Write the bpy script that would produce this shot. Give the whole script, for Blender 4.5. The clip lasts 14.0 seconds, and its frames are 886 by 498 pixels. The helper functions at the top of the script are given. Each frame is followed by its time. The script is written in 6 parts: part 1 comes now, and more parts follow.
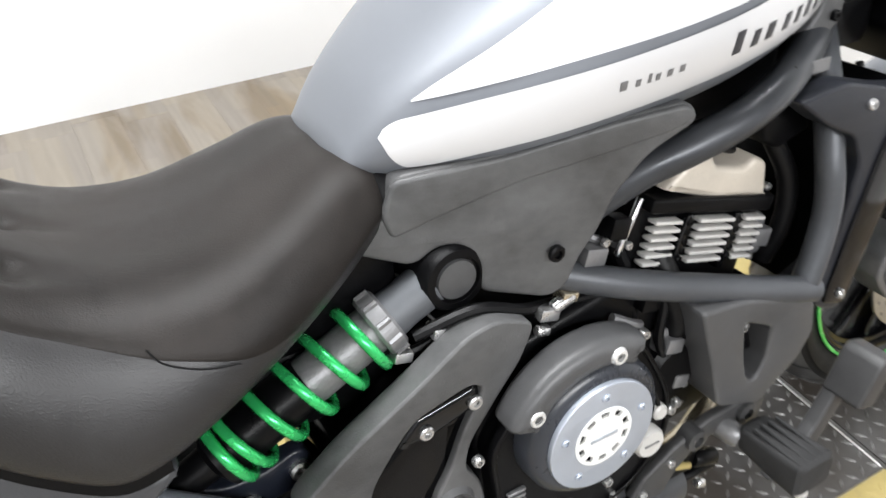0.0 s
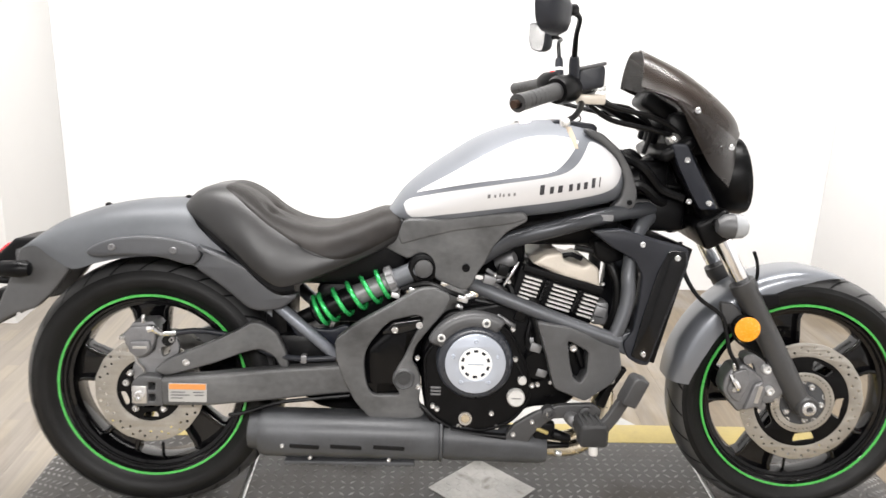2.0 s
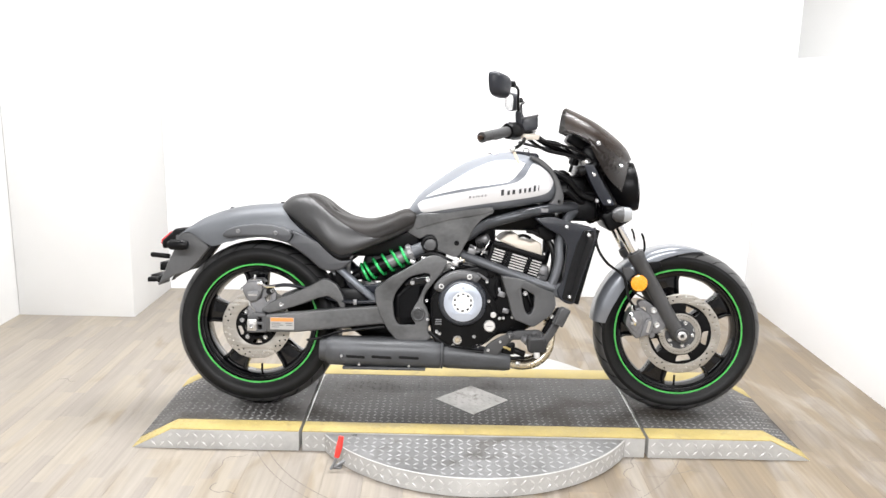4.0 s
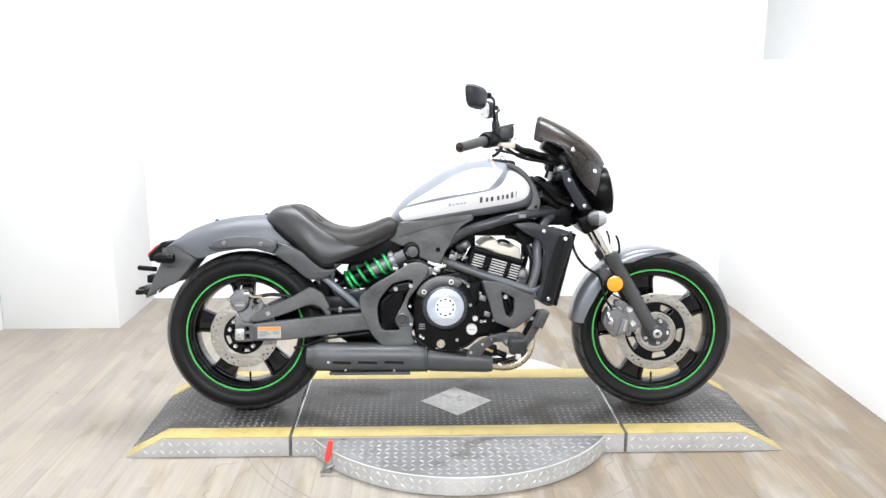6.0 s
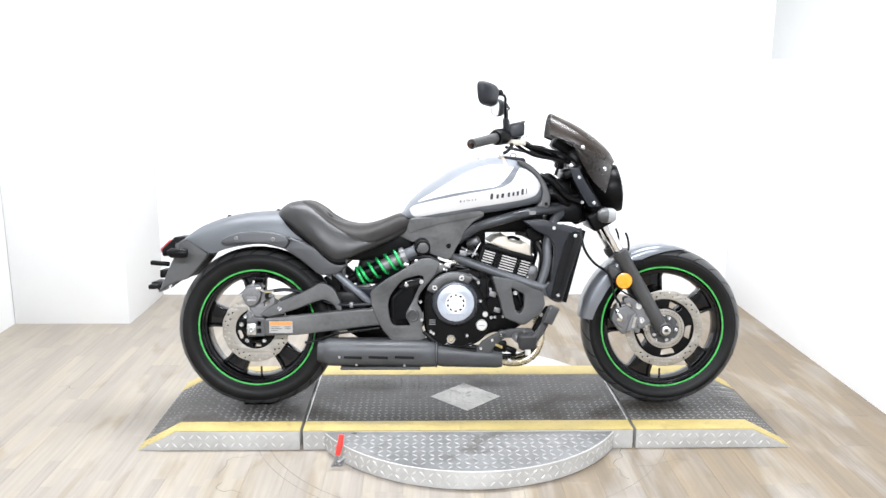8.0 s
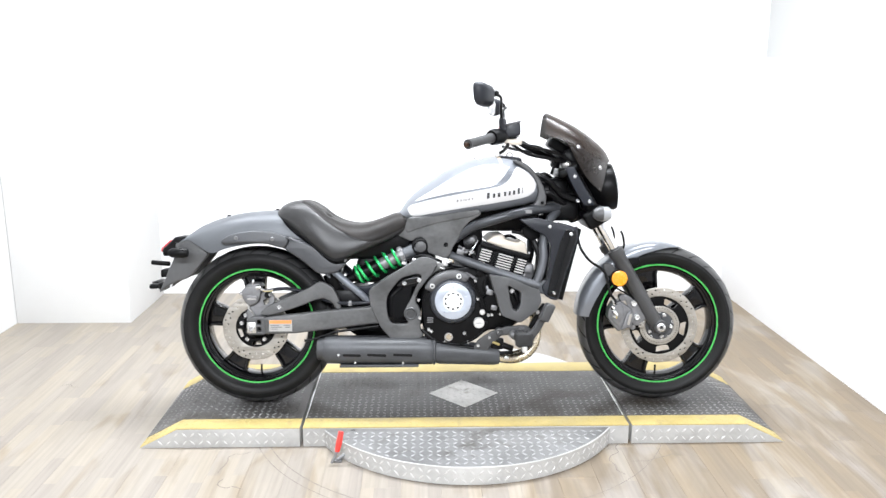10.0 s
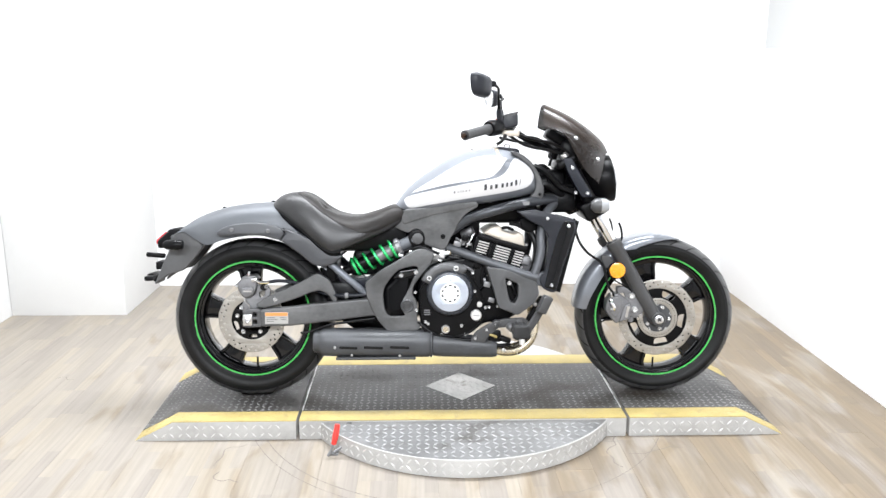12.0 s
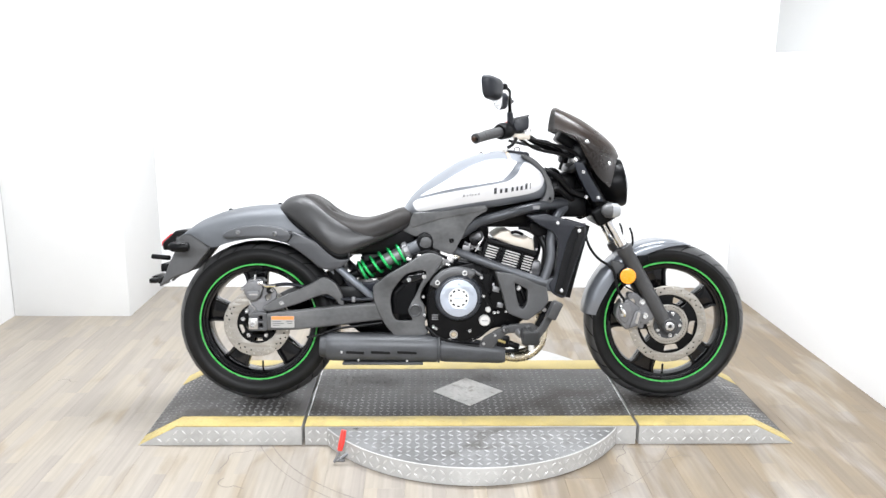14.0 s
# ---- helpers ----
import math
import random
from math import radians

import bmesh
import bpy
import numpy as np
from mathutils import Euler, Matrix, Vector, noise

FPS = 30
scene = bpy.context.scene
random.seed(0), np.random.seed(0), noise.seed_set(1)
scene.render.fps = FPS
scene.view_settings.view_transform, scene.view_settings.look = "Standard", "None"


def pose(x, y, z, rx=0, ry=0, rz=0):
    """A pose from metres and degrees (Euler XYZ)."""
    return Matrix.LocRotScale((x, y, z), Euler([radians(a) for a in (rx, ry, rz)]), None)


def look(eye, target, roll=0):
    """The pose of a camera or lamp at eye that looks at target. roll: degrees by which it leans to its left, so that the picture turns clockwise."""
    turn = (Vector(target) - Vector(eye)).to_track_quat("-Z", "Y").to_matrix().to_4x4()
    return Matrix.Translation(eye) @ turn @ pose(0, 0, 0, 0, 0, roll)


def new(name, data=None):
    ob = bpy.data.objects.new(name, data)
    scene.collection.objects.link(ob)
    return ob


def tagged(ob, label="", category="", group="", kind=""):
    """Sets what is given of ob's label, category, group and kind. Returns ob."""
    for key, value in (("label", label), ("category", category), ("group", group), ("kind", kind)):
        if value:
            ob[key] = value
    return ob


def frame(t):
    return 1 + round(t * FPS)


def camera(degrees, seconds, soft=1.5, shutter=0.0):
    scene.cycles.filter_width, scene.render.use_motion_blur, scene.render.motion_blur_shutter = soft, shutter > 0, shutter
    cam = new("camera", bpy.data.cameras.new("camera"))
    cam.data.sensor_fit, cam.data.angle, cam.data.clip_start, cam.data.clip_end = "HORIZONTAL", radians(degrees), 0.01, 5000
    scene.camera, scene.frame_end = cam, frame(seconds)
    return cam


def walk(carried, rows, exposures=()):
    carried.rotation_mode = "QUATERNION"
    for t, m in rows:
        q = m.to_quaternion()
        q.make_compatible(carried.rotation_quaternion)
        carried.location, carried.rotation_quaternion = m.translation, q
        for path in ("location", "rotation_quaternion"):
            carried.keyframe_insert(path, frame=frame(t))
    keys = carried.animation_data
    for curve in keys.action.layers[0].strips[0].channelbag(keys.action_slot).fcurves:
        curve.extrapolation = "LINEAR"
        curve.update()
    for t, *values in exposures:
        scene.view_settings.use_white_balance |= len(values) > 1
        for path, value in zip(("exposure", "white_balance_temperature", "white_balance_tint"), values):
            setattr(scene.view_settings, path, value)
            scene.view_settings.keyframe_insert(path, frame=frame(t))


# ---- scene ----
cam = camera(57.6, 14.0, shutter=0.25)
PATH = [
    (0, (-0.457, -0.528, 1.208), (0.338, 0.824, -0.034), 1.1),
    (0.2, (-0.371, -0.553, 1.192), (0.236, 0.92, -0.016), 1.8),
    (0.5, (-0.291, -0.625, 1.195), (0.074, 0.991, 0.074), 5.9),
    (0.8, (-0.274, -0.743, 1.208), (-0.041, 0.955, 0.176), 4.2),
    (1, (-0.291, -0.886, 1.218), (-0.038, 0.86, 0.275), 5.7),
    (1.5, (-0.255, -1.329, 1.272), (-0.128, 0.54, 0.571), 1.8),
    (2, (-0.181, -1.791, 1.303), (-0.102, 0.118, 0.714), 2.2),
    (2.5, (-0.195, -2.237, 1.313), (-0.164, -0.294, 0.836), 0.3),
    (3, (-0.145, -2.587, 1.299), (-0.136, -0.636, 0.86), 1.4),
    (3.2, (-0.128, -2.711, 1.301), (-0.147, -0.756, 0.875), 1.7),
    (5.3, (-0.115, -2.984, 1.374), (-0.048, -1.033, 0.939), 0.4),
    (5.5, (-0.116, -2.99, 1.375), (-0.052, -1.032, 0.97), 0.3),
    (6, (-0.133, -2.989, 1.373), (-0.069, -1.037, 0.943), 0.2),
    (6.5, (-0.153, -2.988, 1.374), (-0.094, -1.035, 0.947), 0.5),
    (7, (-0.159, -2.999, 1.37), (-0.101, -1.045, 0.948), 0.4),
    (7.5, (-0.161, -3.006, 1.364), (-0.099, -1.054, 0.934), 0.7),
    (8, (-0.158, -3.013, 1.362), (-0.104, -1.06, 0.933), 0.4),
    (10.5, (-0.144, -3.051, 1.378), (-0.091, -1.102, 0.935), 0.1),
    (11, (-0.13, -3.052, 1.378), (-0.085, -1.104, 0.926), 0.2),
    (11.5, (-0.145, -3.046, 1.376), (-0.098, -1.097, 0.929), 0.3),
    (12, (-0.148, -3.029, 1.371), (-0.087, -1.082, 0.916), 0.2),
    (12.5, (-0.148, -3.016, 1.373), (-0.098, -1.067, 0.928), 0.2),
    (13, (-0.16, -3.001, 1.373), (-0.109, -1.052, 0.927), 0.5),
    (13.5, (-0.176, -2.985, 1.372), (-0.121, -1.037, 0.921), 0.7),
    (14, (-0.173, -2.989, 1.376), (-0.116, -1.042, 0.922), 0.6),
]
walk(cam, [(t, look(eye, target, roll)) for t, eye, target, roll in PATH],
     exposures=[(0, 0.32, 6500, 10), (0.5, 0.20, 6350, 9), (1.0, 0.24, 6450, 10), (1.5, 0.30, 6700, 12), (2.0, 0.38, 6800, 12), (3.0, 0.58, 6750, 12), (5.3, 0.55, 6350, 10), (8.0, 0.65, 6250, 10), (10.5, 0.73, 6250, 10), (12.0, 0.70, 6300, 10), (13.0, 0.60, 6300, 10), (14.0, 0.58, 6300, 10)])

# ---- light ----
world = bpy.data.worlds.new("world")
scene.world = world
world.use_nodes = True
world.node_tree.nodes["Background"].inputs[0].default_value = (0.9, 0.95, 1.0, 1)
world.node_tree.nodes["Background"].inputs[1].default_value = 0.3
CEILING_Z = 3.0
LAMPS = [(x, y, power) for y, power in ((-3.9, 108.0), (0.25, 48.0)) for x in (-1.4, -0.2, 0.8)]


def ceiling_lamp(x, y, power):
    data = bpy.data.lights.new("tube_light", "AREA")
    data.shape, data.size, data.size_y = "RECTANGLE", 1.2, 0.5
    data.energy, data.color = power, (0.97, 0.985, 1.0)
    ob = new("tube_light", data)
    ob.matrix_world = pose(x, y, CEILING_Z - 0.06)
    return ob


for lx, ly, lamp_power in LAMPS:
    ceiling_lamp(lx, ly, lamp_power)

# ---- materials ----


def material(name, color, rough=0.5, metal=0.0, vary=0.1, scale=8.0, bump=0.0, bump_scale=200.0, coat=0.0, stretch=(1, 1, 1),
             stain=None, stain_scale=2.0, stain_from=0.5, rough_vary=0.1, sheen=0.5):
    """A surface with colour varied at two scales, uneven gloss and fine relief."""
    m = bpy.data.materials.new(name)
    m.use_nodes = True
    nt = m.node_tree
    b = nt.nodes["Principled BSDF"]
    N, K = nt.nodes.new, nt.links.new
    co = N("ShaderNodeTexCoord")
    mp = N("ShaderNodeMapping")
    mp.inputs["Scale"].default_value = stretch
    K(co.outputs["Object"], mp.inputs["Vector"])
    big = N("ShaderNodeTexNoise")
    big.inputs["Scale"].default_value, big.inputs["Detail"].default_value = scale, 5
    fine = N("ShaderNodeTexNoise")
    fine.inputs["Scale"].default_value, fine.inputs["Detail"].default_value = scale * 9, 3
    K(mp.outputs[0], big.inputs["Vector"])
    K(mp.outputs[0], fine.inputs["Vector"])
    mix = N("ShaderNodeMath")
    mix.operation = "MULTIPLY_ADD"
    mix.inputs[1].default_value = 0.35
    K(fine.outputs["Fac"], mix.inputs[0])
    K(big.outputs["Fac"], mix.inputs[2])
    value = mix.outputs[0]
    ramp = N("ShaderNodeMapRange")
    ramp.inputs[1].default_value, ramp.inputs[2].default_value = 0.4, 0.95
    ramp.inputs[3].default_value, ramp.inputs[4].default_value = 1 - vary, 1 + vary
    K(value, ramp.inputs[0])
    scaled = N("ShaderNodeVectorMath")
    scaled.operation = "SCALE"
    scaled.inputs[0].default_value = color
    K(ramp.outputs[0], scaled.inputs[3])
    col = scaled.outputs[0]
    if stain:
        # irregular soiled or worn patches with soft edges
        blot = N("ShaderNodeTexNoise")
        blot.inputs["Scale"].default_value, blot.inputs["Detail"].default_value, blot.inputs["Distortion"].default_value = stain_scale, 6, 0.6
        place = N("ShaderNodeNewGeometry")
        K(place.outputs["Position"], blot.inputs["Vector"])
        mask = N("ShaderNodeMapRange")
        mask.inputs[1].default_value, mask.inputs[2].default_value = stain_from, stain_from + 0.16
        K(blot.outputs["Fac"], mask.inputs[0])
        soiled = N("ShaderNodeMix")
        soiled.data_type = "RGBA"
        soiled.inputs[7].default_value = (*stain, 1)
        K(mask.outputs[0], soiled.inputs[0])
        K(col, soiled.inputs[6])
        col = soiled.outputs[2]
    K(col, b.inputs["Base Color"])
    rr = N("ShaderNodeMapRange")
    rr.inputs[1].default_value, rr.inputs[2].default_value = 0.4, 0.95
    rr.inputs[3].default_value, rr.inputs[4].default_value = max(rough - rough_vary, 0.02), min(rough + rough_vary, 1)
    K(value, rr.inputs[0])
    K(rr.outputs[0], b.inputs["Roughness"])
    b.inputs["Metallic"].default_value = metal
    b.inputs["Specular IOR Level"].default_value = sheen
    b.inputs["Coat Weight"].default_value = coat
    b.inputs["Coat Roughness"].default_value = 0.14
    if bump:
        grain = N("ShaderNodeTexNoise")
        grain.inputs["Scale"].default_value, grain.inputs["Detail"].default_value = bump_scale, 2
        K(mp.outputs[0], grain.inputs["Vector"])
        bp = N("ShaderNodeBump")
        bp.inputs["Strength"].default_value, bp.inputs["Distance"].default_value = bump, 0.002
        K(grain.outputs["Fac"], bp.inputs["Height"])
        K(bp.outputs[0], b.inputs["Normal"])
    return m


def tinted(name, color, clear):
    """Smoked plastic: a glossy tint that lets part of the light straight through."""
    m = material(name, color, 0.3, vary=0.2, scale=10, rough_vary=0.06)
    nt = m.node_tree
    through_it = nt.nodes.new("ShaderNodeBsdfTransparent")
    mixed = nt.nodes.new("ShaderNodeMixShader")
    mixed.inputs[0].default_value = 1 - clear
    nt.links.new(through_it.outputs[0], mixed.inputs[1])
    nt.links.new(nt.nodes["Principled BSDF"].outputs[0], mixed.inputs[2])
    nt.links.new(mixed.outputs[0], nt.nodes["Material Output"].inputs["Surface"])
    return m


WALL = material("wall_paint", (0.75, 0.75, 0.75), 0.7, vary=0.02, scale=1.2, bump=0.15, bump_scale=90)
# White paint dimmed in its colour for the weaker light at left.
WALL_SIDE = material("dimmed_white_paint", (0.63, 0.628, 0.62), 0.7, vary=0.03, scale=1.2, bump=0.15, bump_scale=90)
# Grey base stands in for shade on the wall above the ledge.
WALL_GREY = material("shaded_upper_wall", (0.42, 0.42, 0.413), 0.7, vary=0.03, scale=1.5, bump=0.15, bump_scale=90)
# Unseen walls behind the camera, grey to hold down bounce and reflections.
UNSEEN_WALL = material("unseen_wall_grey", (0.28, 0.28, 0.285), 0.7, vary=0.05, scale=1.5, bump=0.15, bump_scale=90)
CEIL = material("ceiling_paint", (0.35, 0.35, 0.35), 0.8, vary=0.02)


def strip_floor(name):
    """Oak laminate: three narrow strips to a board, each strip of its own tone, with long grain and worn patches."""
    m = material(name, (0.5, 0.5, 0.5), 0.56, vary=0.12, scale=2.4, stretch=(3.0, 0.7, 1), bump=0.06, bump_scale=60)
    nt = m.node_tree
    N, K = nt.nodes.new, nt.links.new
    b = nt.nodes["Principled BSDF"]
    old = b.inputs["Base Color"].links[0].from_socket
    co, info = N("ShaderNodeTexCoord"), N("ShaderNodeObjectInfo")
    sep, com = N("ShaderNodeSeparateXYZ"), N("ShaderNodeCombineXYZ")
    K(co.outputs["Object"], sep.inputs[0])
    far = N("ShaderNodeMath")
    far.operation = "MULTIPLY_ADD"
    far.inputs[1].default_value = 37.0
    K(info.outputs["Random"], far.inputs[0])
    K(sep.outputs["Y"], far.inputs[2])
    off = N("ShaderNodeMath")
    off.operation = "ADD"
    off.inputs[1].default_value = 0.0675
    K(sep.outputs["X"], off.inputs[0])
    K(far.outputs[0], com.inputs[0])
    K(off.outputs[0], com.inputs[1])
    K(info.outputs["Random"], com.inputs[2])
    strips = N("ShaderNodeTexBrick")
    strips.offset, strips.offset_frequency, strips.squash = 0.37, 2, 1.0
    for key, value in (("Scale", 1.0), ("Mortar Size", 0.0), ("Brick Width", 0.34), ("Row Height", 0.045), ("Bias", 0.0)):
        strips.inputs[key].default_value = value
    strips.inputs["Color1"].default_value, strips.inputs["Color2"].default_value = (0, 0, 0, 1), (1, 1, 1, 1)
    K(com.outputs[0], strips.inputs["Vector"])
    tone = N("ShaderNodeValToRGB")
    tone.color_ramp.elements[0].color, tone.color_ramp.elements[1].color = (0.405, 0.360, 0.312, 1), (0.485, 0.424, 0.342, 1)
    tone.color_ramp.elements[1].position = 0.96
    mid = tone.color_ramp.elements.new(0.45)
    mid.color = (0.445, 0.397, 0.338, 1)
    K(strips.outputs["Color"], tone.inputs[0])
    grain = N("ShaderNodeTexNoise")
    grain.inputs["Scale"].default_value, grain.inputs["Detail"].default_value = 3.0, 6
    sc = N("ShaderNodeMapping")
    sc.inputs["Scale"].default_value = (0.8, 26.0, 1)
    K(com.outputs[0], sc.inputs["Vector"])
    K(sc.outputs[0], grain.inputs["Vector"])
    gr = N("ShaderNodeMapRange")
    gr.inputs[1].default_value, gr.inputs[2].default_value, gr.inputs[3].default_value, gr.inputs[4].default_value = 0.3, 0.7, 0.90, 1.09
    K(grain.outputs["Fac"], gr.inputs[0])
    one = N("ShaderNodeVectorMath")
    one.operation = "SCALE"
    K(tone.outputs[0], one.inputs[0])
    K(gr.outputs[0], one.inputs[3])
    # foot-worn brown patches, thickest on the side where bikes are rolled in
    place, worn, side = N("ShaderNodeNewGeometry"), N("ShaderNodeTexNoise"), N("ShaderNodeSeparateXYZ")
    worn.inputs["Scale"].default_value, worn.inputs["Detail"].default_value, worn.inputs["Distortion"].default_value = 2.6, 5, 0.8
    drawn = N("ShaderNodeMapping")
    drawn.inputs["Scale"].default_value = (2.6, 0.75, 1)
    K(place.outputs["Position"], drawn.inputs["Vector"])
    K(drawn.outputs[0], worn.inputs["Vector"])
    K(place.outputs["Position"], side.inputs[0])
    lean = N("ShaderNodeMath")
    lean.operation = "MULTIPLY_ADD"
    lean.inputs[1].default_value = 0.10
    K(side.outputs["X"], lean.inputs[0])
    K(worn.outputs["Fac"], lean.inputs[2])
    patch = N("ShaderNodeMapRange")
    patch.inputs[1].default_value, patch.inputs[2].default_value, patch.inputs[4].default_value = 0.46, 0.64, 1.0
    K(lean.outputs[0], patch.inputs[0])
    brown = N("ShaderNodeMix")
    brown.data_type = "RGBA"
    brown.inputs[6].default_value, brown.inputs[7].default_value = (1.06, 1.06, 1.06, 1), (0.77, 0.69, 0.575, 1)
    K(patch.outputs[0], brown.inputs[0])
    tinge = N("ShaderNodeVectorMath")
    tinge.operation = "MULTIPLY"
    K(one.outputs[0], tinge.inputs[0])
    K(brown.outputs[2], tinge.inputs[1])
    two = N("ShaderNodeVectorMath")
    two.operation = "MULTIPLY"
    K(tinge.outputs[0], two.inputs[0])
    K(old, two.inputs[1])
    K(two.outputs[0], b.inputs["Base Color"])
    return m


PLANK = strip_floor("oak_strip_plank")
JOINT = material("floor_joint", (0.27, 0.235, 0.19), 0.7)
SCRATCH = material("floor_scratch", (0.155, 0.135, 0.115), 0.7, vary=0.3, scale=30)
DECK = material("worn_black_deck", (0.054, 0.0515, 0.0495), 0.46, vary=0.5, scale=5, stain=(0.030, 0.0245, 0.0195), stain_scale=4.5, stain_from=0.52, bump=0.2, bump_scale=150)
DECK_TREAD = material("worn_deck_tread", (0.23, 0.227, 0.223), 0.42, metal=0.4, vary=0.4, scale=6, stain=(0.10, 0.096, 0.09), stain_scale=4.5, stain_from=0.50)
YELLOW = material("yellow_paint", (0.34, 0.268, 0.098), 0.5, vary=0.2, scale=9, stain=(0.24, 0.195, 0.09), stain_scale=14, stain_from=0.58, bump=0.15, bump_scale=120)
ALU = material("diamond_plate_metal", (0.38, 0.374, 0.360), 0.58, metal=0.12, vary=0.22, scale=6, bump=0.1, bump_scale=90)
# Base darkened against the lamps' strong top light; the stains are dirt.
PLATE_TOP = material("darkened_plate_top", (0.172, 0.172, 0.171), 0.36, metal=0.3, vary=0.3, scale=7, stain=(0.105, 0.10, 0.094), stain_scale=9, stain_from=0.54, bump=0.1, bump_scale=90)
PLATE_TREAD = material("darkened_plate_tread", (0.30, 0.30, 0.297), 0.38, metal=0.3, vary=0.25, scale=9, stain=(0.14, 0.136, 0.13), stain_scale=9, stain_from=0.56)
LOZENGE = material("bare_lozenge_metal", (0.44, 0.43, 0.41), 0.5, metal=0.15, vary=0.3, scale=10, stain=(0.24, 0.225, 0.20), stain_scale=16, stain_from=0.55)
ALU_TREAD = material("polished_tread", (0.56, 0.555, 0.545), 0.4, metal=0.4, vary=0.1, scale=20)
RUBBER = material("tyre_rubber", (0.0068, 0.0068, 0.0069), 0.5, vary=0.35, scale=18, bump=0.3, bump_scale=320, sheen=0.2)
TREAD = material("dusty_tread_rubber", (0.034, 0.034, 0.0345), 0.38, vary=0.3, scale=16, bump=0.1, bump_scale=320, sheen=0.8)
GLOSS_BLACK = material("gloss_black", (0.0020, 0.0020, 0.0024), 0.07, vary=0.2, rough_vary=0.05, sheen=0.42)
PANEL_BLACK = material("deep_gloss_black", (0.0016, 0.0016, 0.002), 0.1, vary=0.2, rough_vary=0.03, sheen=0.2)
SATIN_BLACK = material("satin_black", (0.0026, 0.0026, 0.003), 0.36, vary=0.3, scale=20, bump=0.1, bump_scale=400, sheen=0.14)
MATTE_GREY = material("matte_dark_grey", (0.064, 0.0645, 0.0665), 0.44, vary=0.22, scale=8, bump=0.18, bump_scale=500)
SCUFFED = material("scuffed_grey_plastic", (0.074, 0.0745, 0.0755), 0.45, vary=0.5, scale=8, stretch=(0.9, 1, 1.2), bump=0.2, bump_scale=500, rough_vary=0.14)
STRUT_GREY = material("blue_grey_plastic", (0.046, 0.048, 0.053), 0.45, vary=0.2, scale=8, bump=0.15, bump_scale=500)
PEG_RUBBER = material("peg_rubber", (0.026, 0.026, 0.0265), 0.6, vary=0.3, scale=20, bump=0.2, bump_scale=300, sheen=0.25)
CALIPER = material("dark_cast_alloy", (0.175, 0.175, 0.18), 0.42, metal=0.45, vary=0.25, scale=30, bump=0.2, bump_scale=300)
CLUTCH_DARK = material("dark_blue_satin_enamel", (0.024, 0.027, 0.034), 0.3, vary=0.15, scale=20, bump=0.05, bump_scale=400)
FORK_GREY = material("fork_grey", (0.040, 0.040, 0.041), 0.46, vary=0.25, scale=10, bump=0.15, bump_scale=450)
TUBE_GREY = material("dark_tube_grey", (0.046, 0.049, 0.055), 0.36, metal=0.4, vary=0.15, scale=15, bump=0.06, bump_scale=400)
RAIL_GREY = material("blue_grey_rail", (0.155, 0.168, 0.192), 0.42, metal=0.35, vary=0.3, scale=18, bump=0.08, bump_scale=400)
FRAME_GREY = material("frame_grey", (0.073, 0.077, 0.085), 0.44, metal=0.35, vary=0.15, scale=15, bump=0.08, bump_scale=400)
PAINT = material("graphite_paint", (0.165, 0.176, 0.196), 0.48, metal=0.4, vary=0.04, scale=14, coat=0.1, rough_vary=0.04)
GLOSS_PAINT = material("gloss_graphite_paint", (0.165, 0.176, 0.196), 0.36, metal=0.4, vary=0.04, scale=14, coat=0.6, rough_vary=0.04)
FENDER = material("satin_graphite_paint", (0.090, 0.096, 0.105), 0.5, metal=0.25, vary=0.12, scale=9, bump=0.05, bump_scale=400)
PEARL = material("pearl_white_paint", (0.62, 0.62, 0.63), 0.3, metal=0.1, vary=0.006, scale=3, coat=0.8, rough_vary=0.01)
GREEN = material("green_enamel", (0.055, 0.40, 0.075), 0.28, vary=0.12, scale=30, coat=0.6)
VINYL = material("black_vinyl", (0.0150, 0.0148, 0.0154), 0.36, vary=0.3, scale=9, bump=0.22, bump_scale=700, sheen=0.5)
CHROME = material("chrome", (0.82, 0.82, 0.83), 0.1, metal=1.0, vary=0.04, rough_vary=0.04)
STEEL = material("brushed_steel", (0.55, 0.54, 0.52), 0.32, metal=0.9, vary=0.12, scale=30, bump=0.1, bump_scale=300)
BOLT = material("zinc_bolt", (0.62, 0.62, 0.62), 0.28, metal=0.9, vary=0.15, scale=60)
CAST = material("cast_alloy", (0.20, 0.20, 0.205), 0.45, metal=0.5, vary=0.2, scale=25, bump=0.2, bump_scale=300)
SILVER_CAST = material("silver_casting", (0.58, 0.57, 0.55), 0.42, metal=0.15, vary=0.08, scale=20, bump=0.15, bump_scale=300)
COVER_PLATE = material("satin_silver_plate", (0.46, 0.50, 0.57), 0.36, metal=0.6, vary=0.05, scale=30)
WHITE_PLASTIC = material("white_plastic", (0.78, 0.78, 0.76), 0.4, vary=0.04)
PIPE = material("exhaust_steel", (0.62, 0.55, 0.42), 0.25, metal=0.9, vary=0.2, scale=12)
AMBER = material("amber_reflector", (0.85, 0.32, 0.01), 0.25, vary=0.12, scale=160, coat=0.7)
RED = material("red_lens", (0.55, 0.02, 0.03), 0.25, vary=0.1, coat=0.7)
RED_GRIP = material("red_rubber", (0.70, 0.04, 0.03), 0.4, vary=0.1)
CLEAR_LENS = material("clear_lens", (0.30, 0.31, 0.32), 0.2, vary=0.1, coat=0.7)
COWL = material("dark_bronze_cowl", (0.012, 0.0092, 0.008), 0.26, vary=0.15, scale=10, rough_vary=0.05, sheen=0.3)
